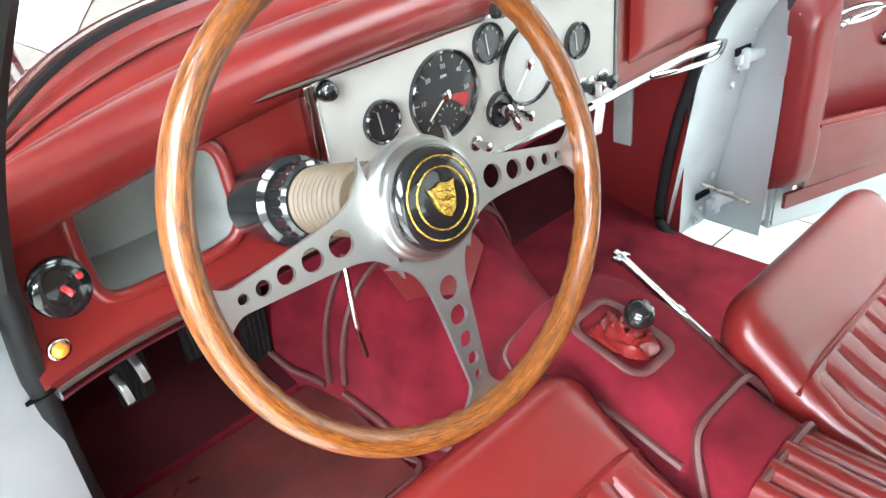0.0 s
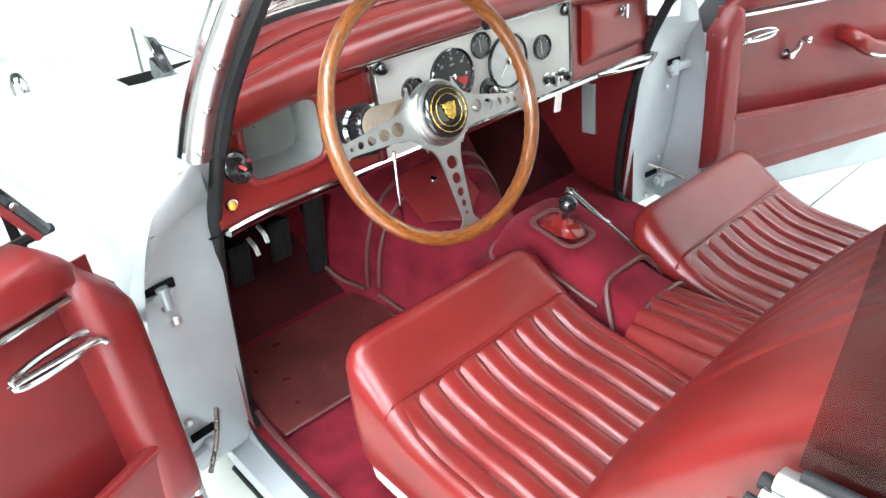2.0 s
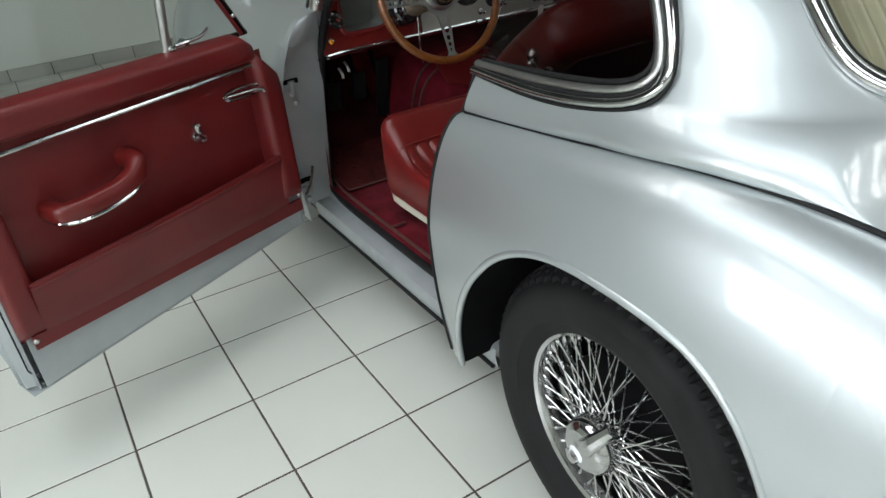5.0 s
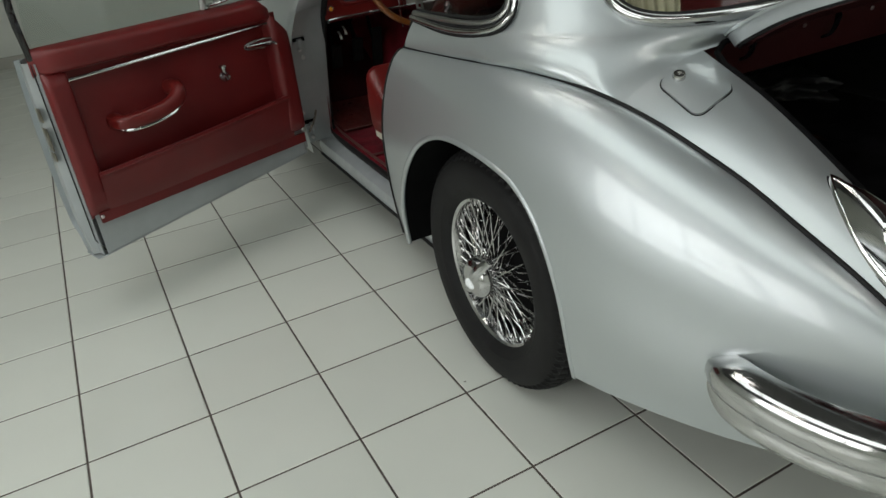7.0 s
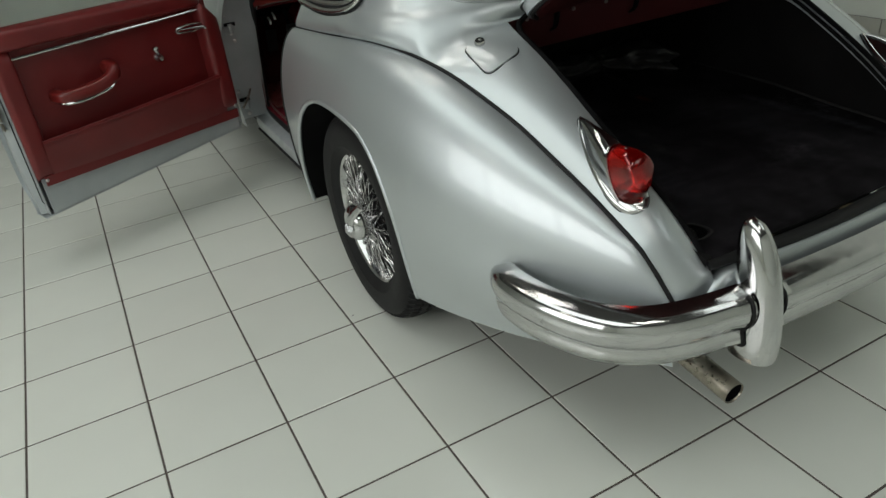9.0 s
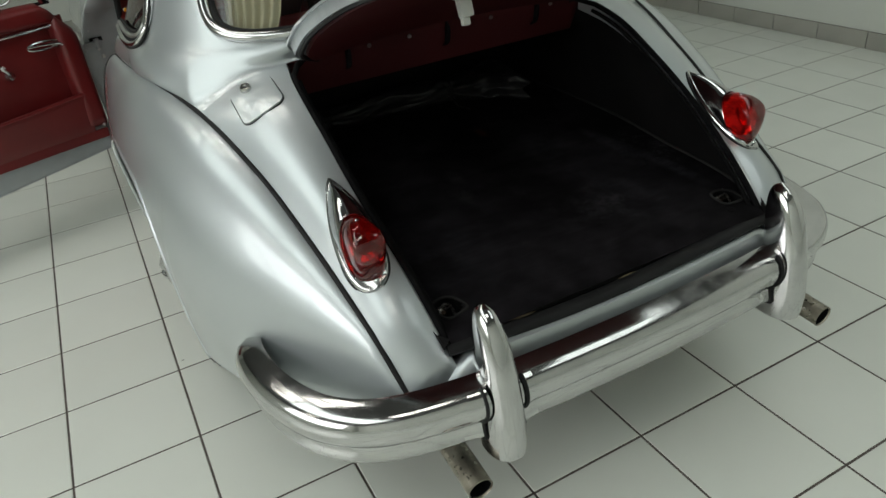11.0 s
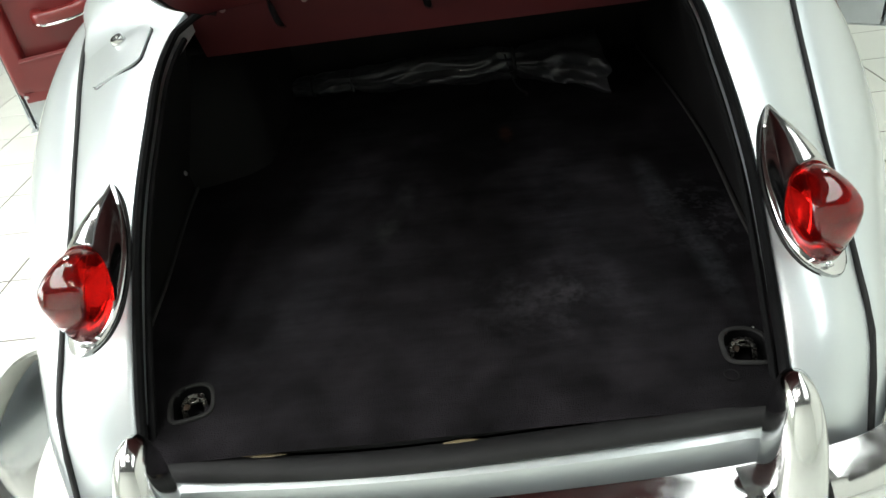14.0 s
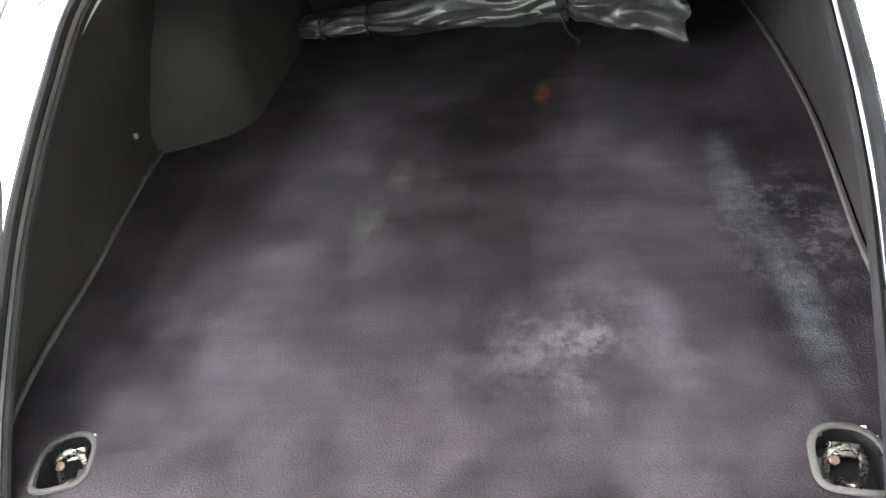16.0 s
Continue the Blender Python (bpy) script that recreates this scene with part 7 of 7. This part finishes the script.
    arm = part("armrest", f(sweep(smooth_line([dp(0.545, -0.024, 0.722), dp(0.540, 0.010, 0.722), dp(0.546, 0.038, 0.712), dp(0.568, 0.050, 0.692), dp(0.610, 0.054, 0.676), dp(0.670, 0.054, 0.668), dp(0.725, 0.048, 0.664), dp(0.757, 0.030, 0.664), dp(0.764, -0.024, 0.666)], 6), [(0.024 * math.copysign(abs(math.cos(a)) ** 0.75, math.cos(a)), 0.026 * math.copysign(abs(math.sin(a)) ** 0.75, math.sin(a))) for a in np.linspace(0, 2 * math.pi, 21)[:-1]])), M_RED, dr, "padded red armrest pull", 70)
    part("armrest_trim", f(tube([dp(0.552, 0.054, 0.690), dp(0.580, 0.068, 0.666), dp(0.625, 0.073, 0.654), dp(0.680, 0.073, 0.646), dp(0.735, 0.064, 0.643), dp(0.770, 0.038, 0.646), dp(0.778, -0.010, 0.650)], 0.008, 8, squash=0.7)), M_CHROME, arm, "chrome strip under the armrest")
    for u, z in ((0.06, 0.42), (0.915, 0.385)):
        part("trim_screw", f(lathe([(0.007, 0.0), (0.005, 0.003), (0.0, 0.004)], 12, aim(dp(u, 0.030 if u < 0.5 else 0.022, z), -DN))), M_STEEL, dr)
    # lock cut-outs on the rear shut face
    for v, z, h in ((-0.055, 0.74, 0.045), (-0.055, 0.66, 0.075), (-0.06, 0.60, 0.03)):
        part("lock_opening", f(box(0.004, 0.030, h, Matrix.Translation(dp(0.966, v, z)) @ pose(0, 0, 0, 0, 0, 20), 0.002)), M_PIPE, dr, "rusty lock cut-out")
    # window frame
    fr = part("window_frame", f(tube([dp(0.095, -0.030, 0.935), dp(0.170, -0.020, 1.065), dp(0.250, -0.006, 1.195), dp(0.312, 0.006, 1.288)], 0.013, 8, per=3, squash=0.8)), M_BLACK, dr, "door window frame, black outside with a red strip and chrome edges")
    part("inner_strip", f(tube([dp(0.112, -0.014, 0.935), dp(0.187, -0.006, 1.065), dp(0.265, 0.006, 1.195), dp(0.318, 0.014, 1.280)], 0.006, 8, per=3)), M_REDTRIM, fr)
    part("top_rail", f(tube([dp(0.312, 0.006, 1.288), dp(0.50, 0.014, 1.325), dp(0.75, 0.012, 1.315), dp(0.92, 0.006, 1.28)], 0.012, 8, squash=0.8)), M_CHROME, fr)
    part("rear_post", f(tube([dp(0.945, -0.02, 0.91), dp(0.952, -0.016, 1.08), dp(0.92, 0.006, 1.28)], 0.011, 8)), M_BLACK, fr)
    part("vent_divider", f(tube([dp(0.345, -0.026, 0.93), dp(0.331, -0.012, 1.10), dp(0.316, 0.004, 1.290)], 0.0125, 10)), M_STEEL, fr, "bright metal vent window divider")
    for t in (0.15, 0.4, 0.65, 0.9):
        part("frame_screw", f(lathe([(0.006, 0.0), (0.004, 0.003), (0.0, 0.003)], 10, aim(dp(0.095 + 0.217 * t, -0.016 + 0.03 * t, 0.935 + 0.35 * t), -DN))), M_STEEL, fr)
    part("sill_seal", f(tube([dp(u, -0.035, 0.932) for u in np.linspace(0.08, 0.945, 10)], 0.007, 6, per=1)), M_RUBBER, fr)
    part("vent_latch", f(merge(tube([dp(0.325, -0.012, 0.952), dp(0.285, -0.006, 0.956), dp(0.245, -0.008, 0.960), dp(0.215, -0.014, 0.975)], 0.0055, 8, size=lambda t: 1.1 - 0.5 * t), lathe([(0.012, 0.0), (0.009, 0.014), (0.0, 0.017)], 14, aim(dp(0.335, -0.020, 0.945), -DN)))), M_CHROME, fr, "chrome vent window latch")
    part("vent_glass", f(grid([[lerp(dp(0.105 + 0.235 * t, -0.026, 0.935), dp(0.305 + 0.012 * t, 0.003, 1.275), s) for s in np.linspace(0, 1, 4)] for t in np.linspace(0, 1, 4)])), M_GLASS, fr)
    part("window_glass", f(grid([[lerp(dp(0.350 + 0.590 * t, -0.024, 0.915), dp(0.322 + 0.595 * t, 0.006, 1.30), s) for s in np.linspace(0, 1, 6)] for t in np.linspace(0, 1, 6)])), M_GLASS, fr)
    return dr


make_door(False)
make_door(True)


# hinge post between door and footwell, one face to the rear and one round the outside
def wing_edge(z):
    """Half width of the front wing's rear edge at a height."""
    q = min(max((0.945 - z) / 0.325, 0), 1)
    return 0.700 + 0.128 * math.sin(math.pi / 2 * q) ** 0.55 - (0.02 * ((0.62 - z) / 0.4) ** 2 if z < 0.62 else 0)


def jamb_bm():
    rows = []
    for z in np.linspace(0.285, 0.862, 24):
        t = (z - 0.235) / 0.63
        y0 = 1.535 - 0.10 * t
        xo = -wing_edge(z) - 0.002
        xi = -0.690 + 0.02 * t
        bow = 0.05 * max(0, (t - 0.75) / 0.25) ** 2
        rows.append([Vector((xi + 0.03, y0 + 0.012, z)), Vector((xi, y0, z)), Vector((lerp((xi, 0, 0), (xo, 0, 0), 0.5).x, y0 - 0.004 - bow * 0.3, z)), Vector((xo + 0.012, y0 - 0.012 - bow, z)), Vector((xo + 0.003, y0 - 0.010 - bow, z)), Vector((xo, y0 - 0.002 - bow, z)), Vector((xo, y0 + 0.03, z))])
    return grid(rows)


def cowl_side_bm():
    """From the post's head up and in to the foot of the windscreen pillar, rounded like the wing."""
    rows = []
    for t in np.linspace(0, 1, 16):
        z = 0.862 + 0.075 * t
        e = -wing_edge(z) - 0.002
        inner = lerp((-0.640, 1.437, 0.862), (-0.636, 1.360, 0.985), t)
        nextp = lerp((-0.670, 1.430, 0.862), (-0.652, 1.352, 0.975), t)
        edge = Vector((e, 1.376 - 0.006 * t, z))
        row = [inner, nextp] + [lerp(nextp, edge, s) + Vector((0, -0.008 * math.sin(math.pi * s), 0)) for s in (0.25, 0.5, 0.75, 0.92)]
        row += [edge, edge + Vector((-0.001, 0.008, 0.0)), edge + Vector((0, 0.035, 0.001))]
        rows.append(row)
    return grid(rows)


both("hinge_post", jamb_bm, M_GREYPAINT, label="bare grey door hinge post", angle=50)
both("cowl_side", cowl_side_bm, M_GREYPAINT, label="grey cowl side below the windscreen pillar", angle=50)
both("post_seal", lambda: tube([(-0.668, 0.55, 0.300), (-0.668, 1.20, 0.302), (-0.662, 1.46, 0.305), (-0.652, 1.535, 0.335), (-0.650, 1.545, 0.40), (-0.648, 1.515, 0.60), (-0.642, 1.455, 0.80), (-0.636, 1.405, 0.90), (-0.630, 1.352, 0.99), (-0.602, 1.28, 1.12), (-0.560, 1.18, 1.26)], 0.013, 8), M_RUBBER, label="black furflex door seal")
for mir in (0, 1):
    f = flipped if mir else (lambda b: b)
    for z, y in ((0.745, 1.448), (0.385, 1.508)):
        part("hinge_opening", f(box(0.052, 0.006, 0.017, pose(-0.765, y - 0.007, z, 0, 0, 6), 0.002)), M_DARK, car)
        for dx, dz in ((-0.02, 0.045), (0.0, -0.04), (0.01, -0.075)):
            part("hinge_bolt", f(lathe([(0.009, 0.0), (0.009, 0.004), (0.005, 0.007), (0.0, 0.007)], 12, aim((-0.765 + dx, y - 0.008 - dz * 0.16, z + dz), (-0.2, -1, 0)))), M_STEEL, car)
    part("check_strap", f(tube([(-0.730, 1.490, 0.430), (-0.760, 1.44, 0.405), (-0.800, 1.40, 0.375)], 0.005, 8)), M_PIPE, car, "rusty door check strap")
    for hz in (0.728, 0.370):
        part("door_hinge", f(merge(box(0.100, 0.020, 0.024, pose(-0.795, 1.432 + (0.03 if hz < 0.5 else 0), hz, 0, 0, 14), 0.006), box(0.012, 0.055, 0.085, pose(-0.838, 1.400, hz - 0.006, 0, 0, 20), 0.004), lathe([(0.011, -0.02), (0.011, 0.02), (0.0, 0.022)], 14, pose(-0.765, 1.435 + (0.03 if hz < 0.5 else 0), hz)))), M_GREYPAINT, car, "grey painted door hinge arm")
    # sill
    part("sill", f(grid([[Vector((x, y, z)) for x, z in ((-0.640, 0.292), (-0.652, 0.300), (-0.664, 0.300), (-0.670, 0.290), (-0.674, 0.284), (-0.706, 0.277), (-0.716, 0.270), (-0.720, 0.250), (-0.714, 0.215), (-0.68, 0.200))] for y in np.linspace(0.44, 1.56, 16)])), M_GREYPAINT, car, "grey painted door sill", 30)
    part("sill_seal", f(tube([(-0.714, y, 0.208) for y in np.linspace(0.46, 1.56, 10)], 0.008, 6, per=1)), M_RUBBER, car, "black rubber strip under the sill")
    # windscreen pillar
    pl_ = [(-0.668, 1.362, 0.962), (-0.652, 1.315, 1.05), (-0.628, 1.255, 1.14), (-0.588, 1.19, 1.24), (-0.545, 1.14, 1.315)]
    wp = part("screen_pillar", f(tube(pl_, 0.022, 10, squash=0.75)), M_STEEL, car, "bright metal windscreen pillar with screws")
    part("pillar_rubber", f(tube([Vector(p) + Vector((0.030, -0.004, 0)) for p in pl_], 0.016, 8)), M_RUBBER, wp)
    for t in np.linspace(0.05, 0.95, 6):
        q = smooth_line(pl_, 10)[int(t * 40)]
        part("screw", f(lathe([(0.007, 0.0), (0.005, 0.003), (0.0, 0.004)], 12, aim(q + Vector((-0.006, -0.020, 0.004)), (-0.25, -1, 0.25)))), M_CHROME, wp)
    part("screen_frame", f(tube([Vector(p) + Vector((-0.012, 0.032, 0)) for p in pl_], 0.010, 8)), M_CHROME, wp)

# windscreen: curved in plan, with rubber and chrome at its foot
def screen_pt(s, t):
    """s across from -1 to 1, t up from 0 to 1."""
    yb, zb = screen_foot(s * 0.655)
    yt = 1.150 + 0.12 * (1 - abs(s) ** 2.4)
    return Vector((s * (0.655 - 0.11 * t), yb + (yt - yb) * t, zb + (1.335 - zb) * t))


part("windscreen", grid([[screen_pt(s, t) for t in np.linspace(0, 1, 10)] for s in np.linspace(-1, 1, 40)]), M_GLASS, car, "curved windscreen glass")
part("screen_rubber", tube([screen_pt(s, 0) for s in np.linspace(-1, 1, 60)], 0.011, 8, per=1), M_RUBBER, car, "black windscreen rubber")
part("screen_trim", tube([screen_pt(s, 0) + Vector((0, 0.006, 0.012)) for s in np.linspace(-1, 1, 60)], 0.005, 8, per=1), M_CHROME, car, "chrome windscreen trim")
part("header_rail", tube([screen_pt(s, 1.0) for s in np.linspace(-1, 1, 24)], 0.022, 8, per=1), M_PAINT, car)
for x in (-0.28, 0.22):
    wpr = part("wiper", tube([(x, 1.905, 1.035), (x + 0.10, 1.870, 1.072), (x + 0.24, 1.835, 1.082)], 0.005, 8), M_CHROME, car, "chrome windscreen wiper")
    part("blade", tube([(x + 0.06, 1.868, 1.078), (x + 0.24, 1.832, 1.088), (x + 0.40, 1.77, 1.080)], 0.004, 6), M_BLACK, wpr)


# front wings, scuttle, engine bay edge, bonnet raised
def scuttle_z(x, y):
    fy, fz = screen_foot(x)
    t = min(max((y - fy) / (2.03 - fy), 0), 1)
    return fz - 0.004 + (0.985 - 0.04 * (abs(x) / 0.5) ** 2 - fz) * t - 0.02 * max(0, (t - 0.9) / 0.1) ** 2


def front_wing():
    rows = []
    crest = table([1.40, 1.60, 1.90, 2.20, 2.60, 2.95, 3.15], [0.700, 0.698, 0.690, 0.680, 0.660, 0.640, 0.62], [0.945, 0.945, 0.948, 0.950, 0.945, 0.900, 0.76])
    side = table([1.40, 1.60, 1.90, 2.20, 2.60, 2.95, 3.15], [0.828, 0.830, 0.828, 0.828, 0.828, 0.800, 0.70], [0.62, 0.62, 0.62, 0.62, 0.62, 0.60, 0.58])
    for y in sorted(set(list(np.linspace(1.372, 3.15, 60)) + [2.205, 2.215, 2.965, 2.975])):
        cx, cz = crest(y)
        sx, sz = side(y)
        k = abs(y - 2.59) / 0.385
        zb = 0.20 if k >= 1 else 0.10 + 0.62 * (1 - k**2.4) ** (1 / 2.4)
        zb = min(max(zb, 0.29 if y < 2.2 else 0.2), cz - 0.1)
        inner = max(0.50 - 0.05 * max(0, (y - 2.03)), 0.655 * max(0, 1 - (y - 1.375) / 0.450) ** (1 / 3) + 0.012)
        zi = scuttle_z(inner, y) if y < 2.03 else cz - 0.03
        row = [Vector((-inner, y, zi - 0.10)), Vector((-inner, y, zi - 0.012)), Vector((-(inner + 0.012), y, zi)), Vector((-(inner * 0.55 + (cx - 0.05) * 0.45), y, zi * 0.55 + (cz + 0.004) * 0.45)), Vector((-(cx - 0.05), y, cz + 0.004)), Vector((-cx, y, cz))]
        for t in np.linspace(0.08, 1, 22):
            z = cz + (zb - cz) * t
            if z > sz:
                q = (cz - z) / (cz - sz)
                x = cx + (sx - cx) * math.sin(math.pi / 2 * q) ** 0.55
            else:
                x = sx - 0.03 * ((sz - z) / 0.4) ** 2
            row.append(Vector((-x, y, z)))
        rows.append(row)
    return grid(rows)


both("front_wing", front_wing, M_PAINT, label="silver painted front wing", angle=50)
both("front_wheel_well", lambda: grid([[Vector((-0.80 + d, 2.59 + 0.40 * math.cos(a), max(0.15, 0.10 + 0.60 * math.sin(a)))) for d in (0, 0.2, 0.4)] for a in np.linspace(0, math.pi, 24)]), M_DARK)
both("headlamp", lambda: lathe([(0.115, -0.12), (0.108, 0.0), (0.098, 0.03), (0.0, 0.06)], 32, aim((-0.60, 3.06, 0.80), (-0.05, 1, 0.02))), M_CHROME, label="round chrome headlamp")
both("side_lamp", lambda: lathe([(0.018, 0.0), (0.020, 0.02), (0.012, 0.045), (0.0, 0.05)], 18, aim((-0.725, 2.17, 0.955), (0, 0.3, 1))), M_CHROME, label="small chrome lamp on the wing crest")
part("scuttle", grid([[Vector((x, screen_foot(x)[0] + 0.006 + (2.028 - screen_foot(x)[0]) * t, scuttle_z(x, screen_foot(x)[0] + (2.03 - screen_foot(x)[0]) * t))) for t in np.linspace(0, 1, 12)] + [Vector((x, 2.036, 0.86))] for x in np.linspace(-0.5, 0.5, 30)]), M_PAINT, car, "silver painted scuttle", 50)
part("engine_bay", merge(box(0.80, 0.9, 0.30, pose(0, 2.55, 0.62), 0.03), box(0.20, 0.7, 0.10, pose(0.10, 2.5, 0.80), 0.03), box(0.12, 0.16, 0.10, pose(-0.36, 2.14, 0.84), 0.02)), M_DARK, car, "dark engine bay under the raised bonnet")
rows = []
for t in np.linspace(0, 1, 20):
    c = Vector((0, 2.06 + 0.72 * t, 1.015 + 0.78 * t))
    w = 0.505 - 0.13 * t
    if t < 0.22:
        w -= 0.15 * (1 - t / 0.22) ** 2
    rows.append([c + Vector((w * s, 0.06 * (1 - s * s), 0.10 * (1 - s * s) - 0.06 * abs(s) ** 4)) for s in np.linspace(-1, 1, 31)])
bon = part("bonnet", thick(grid(rows), 0.012), M_PAINT, car, "silver bonnet raised on its rear hinges", 50)
for x in (-0.44, 0.44):
    part("hinge", merge(tube([(x, 2.02, 0.93), (x, 2.06, 0.99), (x * 0.96, 2.14, 1.02)], 0.014, 8), box(0.03, 0.10, 0.05, pose(x, 2.06, 0.94, 20), 0.006)), M_BLACK, bon, "black bonnet hinge")
part("stay", tube([(-0.40, 2.35, 0.90), (-0.36, 2.42, 1.20), (-0.34, 2.48, 1.46)], 0.007, 8), M_STEEL, bon)
# mirror on the front wing
mir_ = part("wing_mirror", lathe([(0.010, -0.09), (0.040, -0.06), (0.055, 0.0), (0.052, 0.006), (0.0, 0.006)], 28, aim((-0.72, 2.52, 1.095), (-0.2, -1, 0.05))), M_CHROME, car, "round chrome wing mirror on a stalk")
part("stalk", tube([(-0.715, 2.53, 0.94), (-0.715, 2.53, 1.0), (-0.72, 2.545, 1.06)], 0.008, 8), M_CHROME, mir_)
# boards that close the car body from below and within
part("underbody", merge(box(1.24, 2.5, 0.03, pose(0, 1.65, 0.225), 0.005), box(0.95, 1.3, 0.03, pose(0, -0.30, 0.345), 0.005)), M_DARK, car, "dark underbody")
both("b_post_trim", lambda: grid([[Vector((-0.672 - 0.02 * t, 0.470 + 0.035 * t - 0.02 * abs(z - 0.6), z)) for t in np.linspace(0, 1, 4)] for z in np.linspace(0.30, 0.915, 16)]), M_REDTRIM, label="red trim on the rear door post")
both("b_post_seal", lambda: tube([plan_ring(0, 0.09) + Vector((-0.004, 0.006, 0)), lerp(plan_ring(0, 0.09), wing_point(0.46, 0), 0.5) + Vector((-0.002, 0.008, -0.008))] + [wing_point(0.47, u) + Vector((0.003, 0.006, -0.003)) for u in np.linspace(0, 0.97, 14)], 0.0065, 8), M_RUBBER, label="black rubber seal on the rear door edge")
def post_face():
    """Padding between the wing's edge and the inner trim, with a soft swell."""
    rows = []
    for u in np.linspace(0.03, 0.97, 22):
        e = wing_point(0.47, u) + Vector((0.008, 0.0, -0.004))
        i = Vector((-0.655, 0.475, e.z))
        rows.append([lerp(e, i, t) + Vector((0, 0.016 * math.sin(math.pi * t) ** 0.7, 0)) for t in np.linspace(0, 1, 8)])
    return grid(rows)


both("b_post_face", post_face, M_REDTRIM, label="red leathercloth padding on the rear door post", angle=70)


# ---- floor tiles ----
def tile_bm():
    bm = bmesh.new()
    h = TILE / 2 - 0.0029
    b = h - 0.0015
    lo = [bm.verts.new((x, y, -0.004)) for x, y in ((-h, -h), (h, -h), (h, h), (-h, h))]
    mid = [bm.verts.new((x, y, -0.0012)) for x, y in ((-h, -h), (h, -h), (h, h), (-h, h))]
    up = [bm.verts.new((x, y, 0.0)) for x, y in ((-b, -b), (b, -b), (b, b), (-b, b))]
    for ring_a, ring_b in ((lo, mid), (mid, up)):
        for k in range(4):
            bm.faces.new((ring_a[k], ring_a[(k + 1) % 4], ring_b[(k + 1) % 4], ring_b[k]))
    bm.faces.new(up)
    return bm


tile_ob = link_mesh("tile", tile_bm(), M_TILE, 20)
tile_mesh = tile_ob.data
bpy.data.objects.remove(tile_ob)
near_cells, far_cells = [], []
for i in range(-13, 13):
    for j in range(-16, 19):
        cx, cy = TX + TILE * (i + 0.5), TY + TILE * (j + 0.5)
        if X0 < cx - TILE / 2 + 0.3 and cx + TILE / 2 < X1 + 0.3 and Y0 < cy - TILE / 2 + 0.3 and cy + TILE / 2 < Y1 + 0.3:
            if (-2.6 < cx < -0.3 and -1.6 < cy < 3.2) or (-0.9 < cx < 2.4 and -2.2 < cy < 0.4):
                near_cells.append((cx, cy))
            else:
                far_cells.append((cx, cy))
for cx, cy in near_cells[:300]:
    ob = new("tile", tile_mesh)
    ob.parent = floor
    ob.location = (cx, cy, random.uniform(-0.0003, 0.0003))
bm = bmesh.new()
src = [v.co.copy() for v in tile_mesh.vertices]
faces = [tuple(p.vertices) for p in tile_mesh.polygons]
verts, polys = [], []
for cx, cy in far_cells + near_cells[300:]:
    base = len(verts)
    verts += [(v.x + cx, v.y + cy, v.z) for v in src]
    polys += [tuple(base + k for k in f) for f in faces]
bm.free()
rest = bpy.data.meshes.new("tiles")
rest.from_pydata(verts, [], polys)
rest.materials.append(M_TILE)
rest_ob = new("tiles", rest)
rest_ob.parent = floor
tagged(rest_ob, "white glazed floor tiles further off", kind="stuff")
